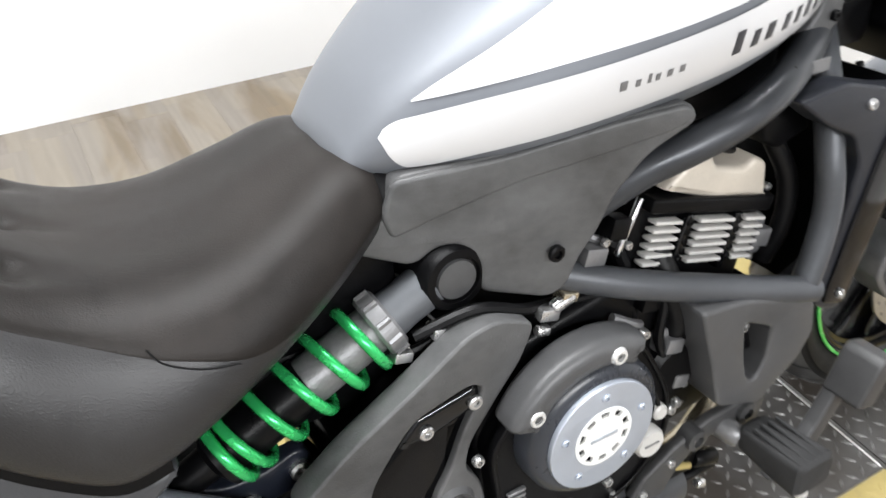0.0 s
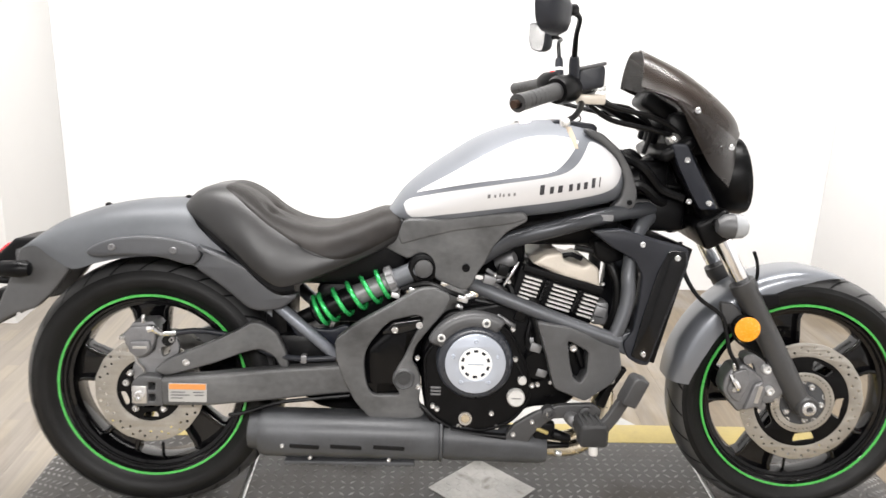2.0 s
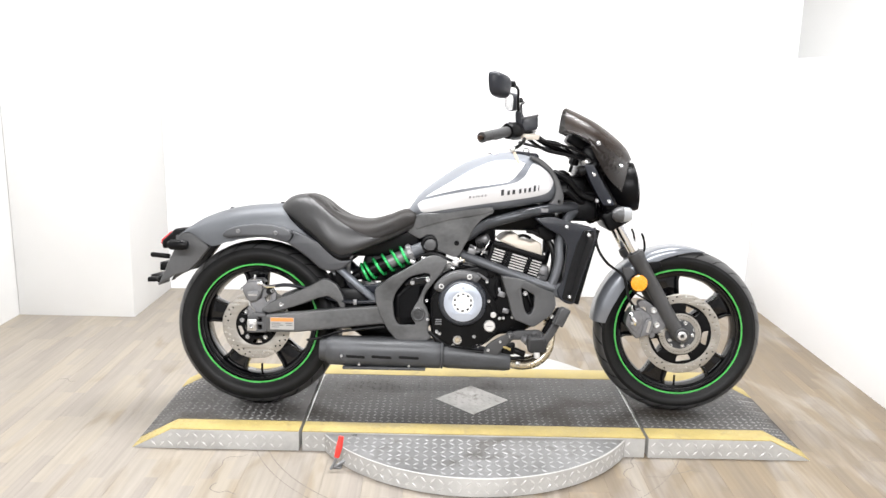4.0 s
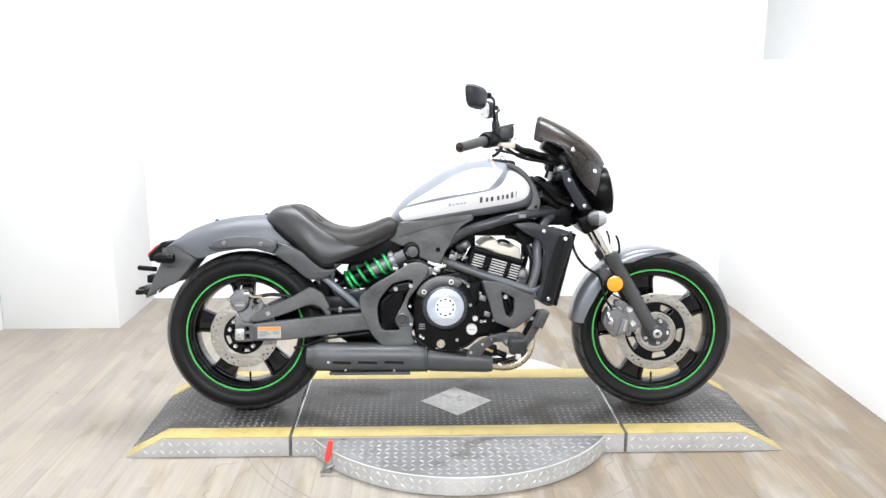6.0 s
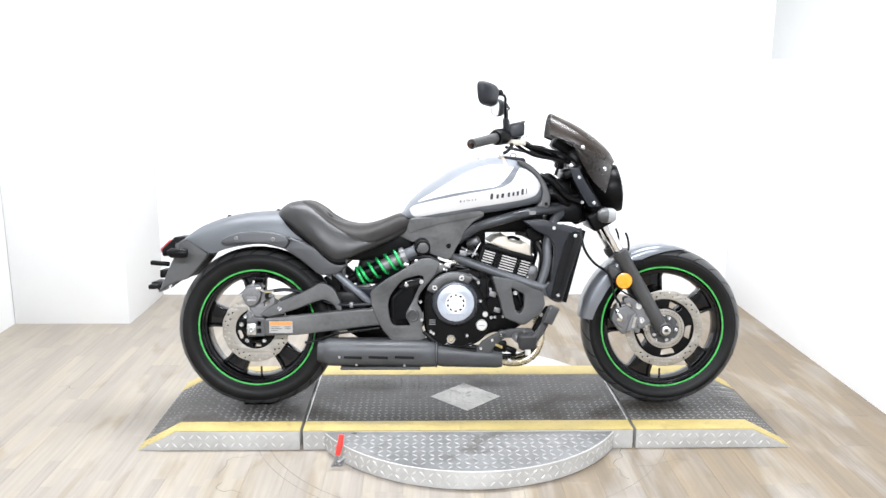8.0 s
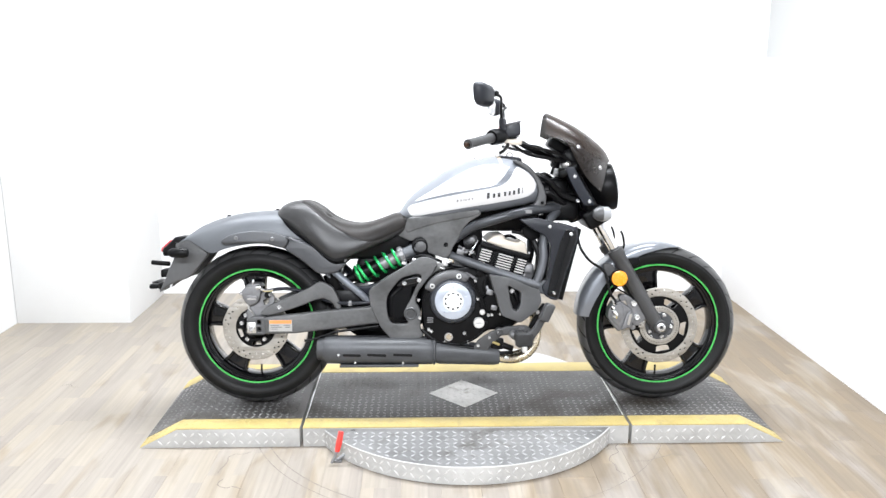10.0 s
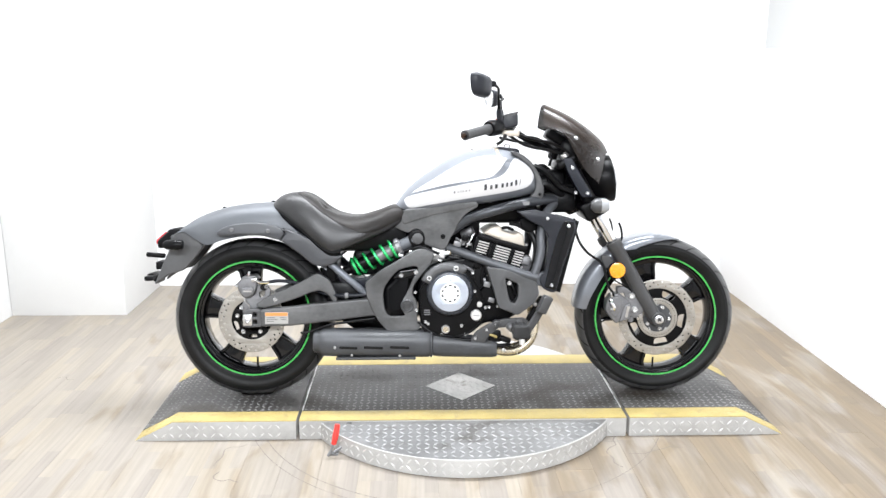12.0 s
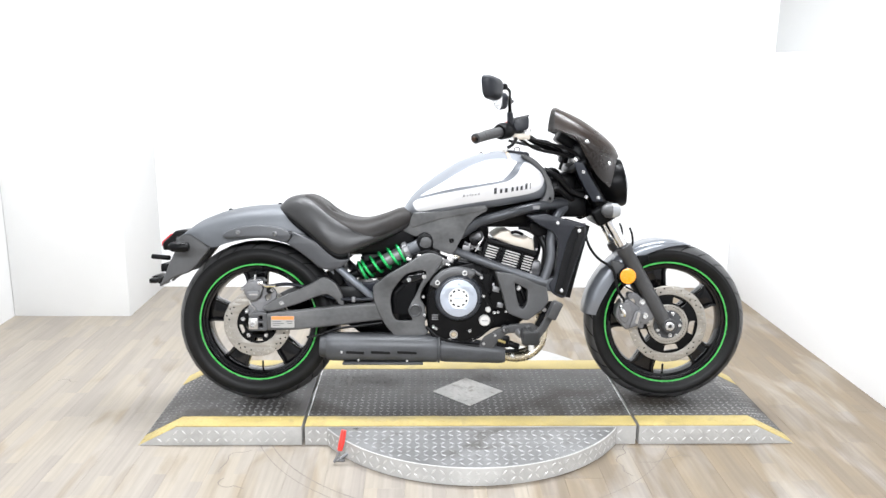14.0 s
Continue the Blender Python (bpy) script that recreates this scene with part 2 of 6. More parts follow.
DARK_PLASTIC = material("dark_satin_plastic", (0.0170, 0.0185, 0.0235), 0.36, vary=0.2, scale=12, bump=0.12, bump_scale=450, sheen=0.28)
SCREEN = tinted("smoked_bronze_screen", (0.024, 0.0165, 0.0125), 0.22)
MIRROR = material("mirror_glass", (0.9, 0.9, 0.9), 0.03, metal=1.0, vary=0.0, rough_vary=0.0)
NAVY = material("blue_black_satin", (0.0085, 0.0105, 0.0170), 0.34, vary=0.2, scale=14, bump=0.08, bump_scale=400, sheen=0.4)
HOSE = material("black_hose", (0.0036, 0.0036, 0.004), 0.4, vary=0.2, scale=40, sheen=0.2)
LABEL = material("label_paper", (0.36, 0.355, 0.34), 0.5, vary=0.06)
MUFFLER_GREY = material("muffler_grey", (0.049, 0.051, 0.055), 0.48, metal=0.15, vary=0.3, scale=10, bump=0.15, bump_scale=400)
SPRING_GREEN = material("metallic_green", (0.035, 0.52, 0.14), 0.26, metal=0.55, vary=0.12, scale=30, coat=0.3)
ORANGE = material("label_orange", (0.62, 0.25, 0.07), 0.5, vary=0.06)
INK = material("label_ink", (0.12, 0.12, 0.12), 0.5, vary=0.1)
VINYL_TOP = material("brown_black_vinyl", (0.0140, 0.0120, 0.0108), 0.46, vary=0.5, scale=7, bump=0.25, bump_scale=700, sheen=0.20)
DISC = material("used_disc_steel", (0.37, 0.35, 0.315), 0.36, metal=0.75, vary=0.16, scale=24, stretch=(1, 1, 1), bump=0.06, bump_scale=300)
COPPER = material("tarnished_copper", (0.055, 0.032, 0.022), 0.4, metal=0.7, vary=0.3, scale=60)
HEAD = material("warm_cast_alloy", (0.54, 0.49, 0.42), 0.42, metal=0.15, vary=0.1, scale=20, bump=0.15, bump_scale=300)
BRIGHT = material("bright_plated_steel", (0.70, 0.70, 0.69), 0.3, metal=0.45, vary=0.15, scale=60)
TAG = material("buff_card", (0.50, 0.42, 0.33), 0.7, vary=0.1, scale=30)
LOGO = material("dark_logo_ink", (0.03, 0.03, 0.035), 0.35, vary=0.1)

# ---- shapes ----


def obj(name, mesh, mat, parent=None, label="", sharp=38):
    mesh.materials.clear()
    mesh.materials.append(mat)
    for p in mesh.polygons:
        p.use_smooth = True
    mesh.set_sharp_from_angle(angle=radians(sharp))
    ob = new(name, mesh)
    if parent:
        ob.parent = parent
    return tagged(ob, label)


def part(name, bm, mat, parent=None, label="", sharp=38, normals=True):
    if normals:
        bmesh.ops.recalc_face_normals(bm, faces=bm.faces)
    mesh = bpy.data.meshes.new(name)
    bm.to_mesh(mesh)
    bm.free()
    return obj(name, mesh, mat, parent, label, sharp)


def joined(*bms):
    out = bmesh.new()
    for b in bms:
        me = bpy.data.meshes.new("tmp")
        b.to_mesh(me)
        b.free()
        out.from_mesh(me)
        bpy.data.meshes.remove(me)
    return out


def moved(bm, m):
    bmesh.ops.transform(bm, matrix=m, verts=bm.verts)
    return bm


def rounded(pts, r=0.01, n=4):
    """The outline with its corners rounded."""
    out = []
    for i, p in enumerate(pts):
        a, b, c = (Vector(q) for q in (pts[i - 1], p, pts[(i + 1) % len(pts)]))
        da, dc = (a - b), (c - b)
        la, lc = min(r, 0.45 * da.length), min(r, 0.45 * dc.length)
        p0, p1 = b + da.normalized() * la, b + dc.normalized() * lc
        for k in range(n + 1):
            s = k / n
            out.append(tuple(p0 * (1 - s) ** 2 + b * 2 * s * (1 - s) + p1 * s * s))
    return out


def circle(x, z, r, n=24, a0=0.0):
    return [(x + r * math.cos(a0 + 2 * math.pi * k / n), z + r * math.sin(a0 + 2 * math.pi * k / n)) for k in range(n)]


def spline(pts, n=6, closed=False):
    """A smooth line through the points."""
    P = [Vector(p) for p in pts]
    out, count = [], len(P)
    for i in range(count if closed else count - 1):
        p1, p2 = P[i], P[(i + 1) % count]
        p0 = P[i - 1] if (i or closed) else p1 * 2 - p2
        p3 = P[(i + 2) % count] if (i + 2 < count or closed) else p2 * 2 - p1
        for k in range(n):
            s = k / n
            out.append(0.5 * (2 * p1 + (p2 - p0) * s + (2 * p0 - 5 * p1 + 4 * p2 - p3) * s * s + (3 * p1 - p0 - 3 * p2 + p3) * s ** 3))
    if not closed:
        out.append(P[-1])
    return out


def slab(outlines, y0, y1, bevel=0.002, segments=2):
    """A plate in the plane of the bike's side, from y0 to y1, with holes and rounded edges."""
    cu = bpy.data.curves.new("tmp", "CURVE")
    cu.dimensions, cu.fill_mode = "2D", "BOTH"
    half = abs(y1 - y0) / 2
    bevel = min(bevel, half * 0.9)
    cu.extrude, cu.bevel_depth, cu.bevel_resolution, cu.offset = half - bevel, bevel, segments, -bevel
    for pts in outlines:
        sp = cu.splines.new("POLY")
        sp.points.add(len(pts) - 1)
        for q, p in zip(sp.points, pts):
            q.co = (p[0], p[1], 0, 1)
        sp.use_cyclic_u = True
    ob = bpy.data.objects.new("tmp", cu)
    me = bpy.data.meshes.new_from_object(ob)
    bpy.data.objects.remove(ob)
    bpy.data.curves.remove(cu)
    bm = bmesh.new()
    bm.from_mesh(me)
    bpy.data.meshes.remove(me)
    bmesh.ops.remove_doubles(bm, verts=bm.verts, dist=0.00005)
    mid = (y0 + y1) / 2
    for v in bm.verts:
        v.co = (v.co.x, mid + v.co.z, v.co.y)
    return bm


def loft(rings, caps=True, closed=True):
    bm = bmesh.new()
    vs = [[bm.verts.new(p) for p in ring] for ring in rings]
    n = len(vs[0])
    for a, b in zip(vs, vs[1:]):
        for i in range(n if closed else n - 1):
            bm.faces.new((a[i], a[(i + 1) % n], b[(i + 1) % n], b[i]))
    if caps:
        bm.faces.new(vs[0])
        bm.faces.new(list(reversed(vs[-1])))
    return bm


def sheet(rows, thick):
    """A curved sheet through the rows of points, of that thickness."""
    bm = loft(rows, caps=False, closed=False)
    bmesh.ops.recalc_face_normals(bm, faces=bm.faces)
    bmesh.ops.solidify(bm, geom=bm.faces[:], thickness=thick)
    return bm


def lathe(profile, axis="y", center=(0, 0, 0), n=48, a0=0.0, a1=360.0, caps=False):
    """The profile (along the axis, radius) turned round the axis."""
    rings = []
    full = abs(a1 - a0) >= 359.9
    steps = n if full else n + 1
    bm = bmesh.new()
    for k in range(steps):
        a = radians(a0 + (a1 - a0) * k / n)
        ring = []
        for h, r in profile:
            c, s = r * math.cos(a), r * math.sin(a)
            p = {"y": (c, h, s), "x": (h, c, s), "z": (c, s, h)}[axis]
            ring.append(bm.verts.new(Vector(p) + Vector(center)))
        rings.append(ring)
    for k in range(steps if full else steps - 1):
        a, b = rings[k], rings[(k + 1) % steps]
        for i in range(len(profile) - 1):
            if profile[i][1] < 1e-6 and profile[i + 1][1] < 1e-6:
                continue
            bm.faces.new((a[i], a[i + 1], b[i + 1], b[i]))
    if caps and not full:
        bm.faces.new(rings[0])
        bm.faces.new(list(reversed(rings[-1])))
    bmesh.ops.remove_doubles(bm, verts=bm.verts, dist=1e-6)
    return bm


def tube(pts, r, n=12, smooth=6, caps=True):
    """A pipe along the points; r is one radius or one for each point."""
    line = spline(pts, smooth) if smooth > 1 else [Vector(p) for p in pts]
    radii = [r] * len(line) if not isinstance(r, (list, tuple)) else [
        float(np.interp(k / (len(line) - 1) * (len(r) - 1), range(len(r)), r)) for k in range(len(line))]
    rings, side = [], None
    for k, p in enumerate(line):
        d = (line[min(k + 1, len(line) - 1)] - line[max(k - 1, 0)]).normalized()
        if side is None:
            side = d.cross(Vector((0, 1, 0)) if abs(d.y) < 0.9 else Vector((1, 0, 0))).normalized()
        side = (side - d * side.dot(d)).normalized()
        up = d.cross(side)
        rings.append([p + (side * math.cos(a) + up * math.sin(a)) * radii[k] for a in (2 * math.pi * i / n for i in range(n))])
    return loft(rings, caps)


def rod(a, b, r, n=16, bevel=0.15):
    """A straight rod with eased ends."""
    a, b = Vector(a), Vector(b)
    d = (b - a)
    e = min(r * bevel * 2, d.length * 0.2)
    u = d.normalized()
    pts = [a, a + u * e, b - u * e, b]
    return tube(pts, [r - e * 0.7, r, r, r - e * 0.7], n, smooth=1)


def box(x0, x1, y0, y1, z0, z1, bevel=0.004, segments=2):
    bm = bmesh.new()
    bmesh.ops.create_cube(bm, size=1)
    for v in bm.verts:
        v.co = ((x0 + x1) / 2 + v.co.x * (x1 - x0), (y0 + y1) / 2 + v.co.y * (y1 - y0), (z0 + z1) / 2 + v.co.z * (z1 - z0))
    if bevel:
        bmesh.ops.bevel(bm, geom=bm.edges[:], offset=bevel, segments=segments, affect="EDGES", profile=0.5)
    return bm


def bolt_head(x, y, z, r=0.007, h=0.005):
    """A bolt head that faces the bike's right side, with a hex socket."""
    prof = [(y, r), (y - h * 0.7, r), (y - h, r * 0.8), (y - h, r * 0.5), (y - h * 0.4, r * 0.45), (y - h * 0.4, 0.0)]
    return lathe(prof, "y", (x, 0, z), 12)


def lerp(xs, ys, x):
    return float(np.interp(x, xs, ys))


def curve1(xs, ys):
    """A smooth function through the values."""
    n = len(xs)
    m = [(ys[min(i + 1, n - 1)] - ys[max(i - 1, 0)]) / (xs[min(i + 1, n - 1)] - xs[max(i - 1, 0)]) for i in range(n)]
    X, Y = [], []
    for i in range(n - 1):
        h = xs[i + 1] - xs[i]
        for k in range(10):
            q = k / 10
            X.append(xs[i] + h * q)
            Y.append((2 * q ** 3 - 3 * q * q + 1) * ys[i] + (q ** 3 - 2 * q * q + q) * h * m[i]
                     + (3 * q * q - 2 * q ** 3) * ys[i + 1] + (q ** 3 - q * q) * h * m[i + 1])
    X.append(xs[-1])
    Y.append(ys[-1])
    return lambda x: float(np.interp(x, X, Y))


# ---- room ----
# A white booth; the darker walls beyond it are unseen, added to limit fill.
BACK_Y, RIGHT_X, LEFT_X, FRONT_Y, BOOTH_Y = 1.862, 1.752, -2.38, -6.5, -1.7
floor = tagged(part("floor", box(LEFT_X - 0.1, RIGHT_X + 0.1, FRONT_Y - 0.1, BACK_Y + 0.1, -0.12, -0.004, 0), JOINT),
               "pale oak plank floor with scuffs and scratches", "floor", kind="structure")


def wall(name, x0, x1, y0, y1, z0, z1, mat, label, bevel=0.0):
    return tagged(part(name, box(x0, x1, y0, y1, z0, z1, bevel), mat), label, "wall", kind="structure")


wall("wall_back", LEFT_X - 0.12, RIGHT_X + 0.32, BACK_Y, BACK_Y + 0.12, -0.12, CEILING_Z, WALL, "plain white painted back wall")
wall("wall_right", RIGHT_X, RIGHT_X + 0.32, BOOTH_Y, BACK_Y - 0.002, -0.12, 1.44, WALL, "white lower side wall with a ledge", 0.006)
wall("wall_right_upper", RIGHT_X + 0.17, RIGHT_X + 0.32, BOOTH_Y, BACK_Y - 0.002, 1.442, CEILING_Z, WALL_GREY, "upper side wall set back over a ledge, shade put into its greyish colour")
wall("wall_left", LEFT_X - 0.12, LEFT_X, BOOTH_Y, BACK_Y - 0.002, -0.12, CEILING_Z, WALL_SIDE, "white painted side wall, toned down for weaker light")
wall("wall_left_hall", LEFT_X - 0.12, LEFT_X, FRONT_Y, BOOTH_Y - 0.002, -0.12, CEILING_Z, UNSEEN_WALL, "unseen dark grey side wall, added to limit bounced light")
wall("wall_right_hall", RIGHT_X, RIGHT_X + 0.2, FRONT_Y, BOOTH_Y - 0.002, -0.12, CEILING_Z, UNSEEN_WALL, "unseen dark grey side wall, added to limit bounced light")
wall("wall_front", LEFT_X - 0.12, RIGHT_X + 0.2, FRONT_Y - 0.12, FRONT_Y - 0.002, -0.12, CEILING_Z, UNSEEN_WALL, "unseen dark grey end wall, added to limit bounced light")
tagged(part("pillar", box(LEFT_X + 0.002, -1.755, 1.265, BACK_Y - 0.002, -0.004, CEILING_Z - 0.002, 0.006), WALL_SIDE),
       "white square wall pillar in the corner, toned down for weaker light", "pillar", kind="structure")
# Unseen ceiling, kept grey so that it bounces less light.
tagged(part("ceiling", box(LEFT_X - 0.12, RIGHT_X + 0.32, FRONT_Y - 0.12, BACK_Y + 0.12, CEILING_Z, CEILING_Z + 0.1, 0), CEIL),
       "unseen plain ceiling, grey to limit bounced light", "ceiling", kind="structure")

# ---- turntable platform ----
DECK_Z, PY0, PY1 = 0.075, -0.262, 0.402
SEAM_L, SEAM_R, END_L, END_R = -0.597, 0.634, -1.197, 1.224
FLAT_L, FLAT_R = -1.055, 1.075
TURN = (0.022, 0.058, 0.622)


def treads(name, points, mat, parent, up, length=0.024, width=0.0075, height=0.0016):
    """Raised lozenges of a diamond plate. points: place and turn in the plane; up: a frame (u, v, normal)."""
    u, v, w = (Vector(a) for a in up)
    verts, faces = [], []
    shape = [(-1, 0, 0), (0, -1, 0), (1, 0, 0), (0, 1, 0), (-0.55, 0, 1), (0, -0.45, 1), (0.55, 0, 1), (0, 0.45, 1)]
    quads = [(0, 1, 5, 4), (1, 2, 6, 5), (2, 3, 7, 6), (3, 0, 4, 7), (4, 5, 6, 7)]
    for p, turn in points:
        p, k = Vector(p), len(verts)
        c, s = math.cos(turn), math.sin(turn)
        for a, b, h in shape:
            a, b = a * length / 2, b * width / 2
            verts.append(p + u * (a * c - b * s) + v * (a * s + b * c) + w * (h * height - 0.0002))
        faces += [tuple(k + i for i in q) for q in quads]
    me = bpy.data.meshes.new(name)
    me.from_pydata(verts, [], faces)
    ob = new(name, me)
    me.materials.append(mat)
    ob.parent = parent
    return tagged(ob, kind="stuff")


def tread_grid(x0, x1, y0, y1, inside, z=lambda x: 0.0, pitch=0.026):
    out, j = [], 0
    y = y0
    while y < y1:
        i, x = 0, x0
        while x < x1:
            if inside(x, y):
                out.append(((x, y, z(x)), radians(45 if (i + j) % 2 else -45) + random.uniform(-0.05, 0.05)))
            x += pitch
            i += 1
        y += pitch
        j += 1
    return out


def deck_z(x):
    if x < FLAT_L:
        return DECK_Z * (x - END_L) / (FLAT_L - END_L)
    if x > FLAT_R:
        return DECK_Z * (END_R - x) / (END_R - FLAT_R)
    return DECK_Z


def platform_module(name, x0, x1, flat0, flat1, label):
    """A deck section: body with sloped end, yellow edge strips, treads on top and along the side."""
    top = new(name)
    tagged(top, label, "ramp", group="turntable platform sections")
    prof = [(x0, 0.004 if x0 == flat0 else 0.0), (x1, 0.0), (flat1, DECK_Z - 0.003), (flat0, DECK_Z - 0.003)]
    if flat0 == x0:
        prof[0] = (x0, 0.0)
    part("body", slab([[(p[0], max(p[1], 0.0)) for p in prof]], PY0, PY1, 0.0015), ALU, top, "bare diamond plate side")

    def strip(y0, y1, lift):
        xs = sorted({x0, flat0, flat1, x1})
        up = [(x, deck_z(x) + lift) for x in xs]
        return slab([up + [(x, max(z - 0.003, 0.0002)) for x, z in reversed(up)]], y0, y1, 0.0004, 1)

    part("deck", strip(PY0 + 0.086, PY1 - 0.106, 0.0), DECK, top, "worn black painted tread deck")
    part("yellow_strip", strip(PY0 + 0.001, PY0 + 0.084, 0.0005), YELLOW, top, "scuffed yellow edge strip")
    part("yellow_strip", strip(PY1 - 0.104, PY1 - 0.001, 0.0005), YELLOW, top, "scuffed yellow edge strip")
    dia = lambda x, y: abs(x - DIA[0]) + abs(y - DIA[1]) > DIA[2] + 0.012
    pts = tread_grid(x0 + 0.012, x1 - 0.01, PY0 + 0.1, PY1 - 0.115, dia, deck_z)
    treads("deck_treads", pts, DECK_TREAD, top, ((1, 0, 0), (0, 1, 0), (0, 0, 1)))
    pts = tread_grid(x0 + 0.012, x1 - 0.01, PY0 + 0.012, PY0 + 0.08, lambda x, y: True, deck_z)
    treads("strip_treads", pts, YELLOW, top, ((1, 0, 0), (0, 1, 0), (0, 0, 1)))
    side = [((x0 + 0.018 + 0.030 * i, PY0, z), radians(45 if (i + row) % 2 else -45)) for row, z in enumerate((0.020, 0.051)) for i in range(int((x1 - x0) / 0.030) - 1)
            if deck_z(x0 + 0.018 + 0.030 * i) > z + 0.012]
    treads("side_treads", side, ALU_TREAD, top, ((1, 0, 0), (0, 0, 1), (0, -1, 0)), 0.027, 0.0072)
    return top


DIA = (0.022, 0.050, 0.142)
platform_module("platform_ramp", END_L, SEAM_L - 0.006, FLAT_L, SEAM_L - 0.006, "black diamond plate ramp section with yellow edges under the rear wheel")
deck_mid = platform_module("platform_deck", SEAM_L + 0.006, SEAM_R - 0.006, SEAM_L + 0.006, SEAM_R - 0.006, "black diamond plate deck section with yellow edges and bare lozenge")
platform_module("platform_ramp", SEAM_R + 0.006, END_R, SEAM_R + 0.006, FLAT_R, "black diamond plate ramp section with yellow edges under the front wheel")
loz = [(DIA[0] - DIA[2], DIA[1]), (DIA[0], DIA[1] - DIA[2]), (DIA[0] + DIA[2], DIA[1]), (DIA[0], DIA[1] + DIA[2])]
plate = slab([loz], -0.001, 0.001, 0.0005)
for v in plate.verts:
    v.co = (v.co.x, v.co.z, DECK_Z + 0.002 + v.co.y)
lozenge = part("lozenge", plate, LOZENGE, deck_mid, "bare metal lozenge inset")
treads("lozenge_treads", tread_grid(DIA[0] - 0.14, DIA[0] + 0.14, DIA[1] - 0.14, DIA[1] + 0.14,
                                    lambda x, y: abs(x - DIA[0]) + abs(y - DIA[1]) < DIA[2] - 0.012, lambda x: DECK_Z + 0.003),
       LOZENGE, deck_mid, ((1, 0, 0), (0, 1, 0), (0, 0, 1)))

for seam in (SEAM_L + 0.007, SEAM_R - 0.007):
    part("seam_edge", box(seam - 0.002, seam + 0.002, PY0 + 0.09, PY1 - 0.11, DECK_Z - 0.002, DECK_Z + 0.0016, 0.0006, 1), BRIGHT, deck_mid, "bare worn metal edge")

turntable = tagged(new("turntable"), "round bare aluminium diamond plate turntable under the deck", "turntable")
tx, ty, tr = TURN
DISC_Z = 0.068
part("disc", lathe([(0.001, 0.0), (0.001, tr - 0.002), (0.003, tr), (DISC_Z - 0.002, tr), (DISC_Z - 0.001, tr - 0.003), (DISC_Z - 0.001, 0.0)], "z", (tx, ty, 0), 128), ALU, turntable)
# Front half only: the rear keeps the lighter metal for its glare.
part("top_plate", lathe([(DISC_Z - 0.0008, 0.0), (DISC_Z - 0.0008, tr - 0.004), (DISC_Z + 0.0002, tr - 0.005), (DISC_Z + 0.0002, 0.0)], "z", (tx, ty, 0), 64, 180.0, 360.0), PLATE_TOP, turntable, "worn front half of the diamond plate, darkened against the top light")
ring_ok = lambda x, y: (x - tx) ** 2 + (y - ty) ** 2 < (tr - 0.015) ** 2 and y < PY0 - 0.012
treads("disc_treads", tread_grid(tx - tr, tx + tr, ty - tr, ty + tr, ring_ok, lambda x: DISC_Z + 0.0002, 0.030), PLATE_TREAD, turntable, ((1, 0, 0), (0, 1, 0), (0, 0, 1)), 0.029, 0.010, 0.0018)
rim_v, rim_f = [], []
for row, z in enumerate((0.020, 0.047)):
    for k in range(132):
        a = 2 * math.pi * k / 132
        if math.sin(a) > 0:
            continue
        c, t = Vector((math.cos(a), math.sin(a), 0)), Vector((-math.sin(a), math.cos(a), 0))
        p, up = Vector((tx, ty, z)) + c * tr, Vector((0, 0, 1 if (k + row) % 2 else -1))
        d, e = (t + up).normalized(), (t - up).normalized()
        n0 = len(rim_v)
        rim_v += [p - d * 0.013, p - e * 0.0036, p + d * 0.013, p + e * 0.0036, p - d * 0.007 + c * 0.0016, p + d * 0.007 + c * 0.0016]
        rim_f += [(n0, n0 + 1, n0 + 5, n0 + 4), (n0 + 1, n0 + 2, n0 + 5), (n0 + 2, n0 + 3, n0 + 4, n0 + 5), (n0 + 3, n0, n0 + 4)]
me = bpy.data.meshes.new("rim_treads")
me.from_pydata(rim_v, [], rim_f)
me.materials.append(ALU_TREAD)
rt = tagged(new("rim_treads", me), kind="stuff")
rt.parent = turntable

# toggle clamp that locks the turntable
clamp = tagged(new("toggle_clamp"), "steel toggle clamp with red rubber grip beside turntable", "clamp")
part("base", box(-0.468, -0.436, -0.392, -0.368, 0.0, 0.008, 0.002), CAST, clamp)
part("arm", tube([(-0.452, -0.390, 0.012), (-0.425, -0.368, 0.022), (-0.395, -0.345, 0.034), (-0.372, -0.330, 0.040)], 0.0055, 8), CAST, clamp)
part("pad", lathe([(0.030, 0.0), (0.030, 0.009), (0.046, 0.009), (0.046, 0.0)], "z", (-0.374, -0.338, 0.0), 14), CAST, clamp)
part("lever", tube([(-0.470, -0.412, 0.010), (-0.458, -0.406, 0.030), (-0.450, -0.402, 0.055)], 0.005, 8), CAST, clamp)
part("grip", tube([(-0.45, -0.403, 0.05), (-0.443, -0.395, 0.08), (-0.436, -0.385, 0.118)], [0.009, 0.011, 0.009], 12), RED_GRIP, clamp, "red rubber grip")

# ---- motorcycle ----
# Built upright (x forward, y to its left, z over the deck), then leaned on its side stand.
LEAN = 8.0
bike = tagged(new("motorcycle"), "graphite and white cruiser motorcycle with green wheel stripes and spring", "motorcycle")
bike.matrix_world = pose(0, 0, DECK_Z + 0.002, -LEAN, 0, 0)
B = bike


def bolts(places, mat=BOLT, r=0.007, name="bolt", parent=None, h=0.005):
    for x, y, z in places:
        part(name, bolt_head(x, y, z, r, h), mat, parent or B)


# -- wheels


FX, RX, AZ = 0.785, -0.791, 0.310


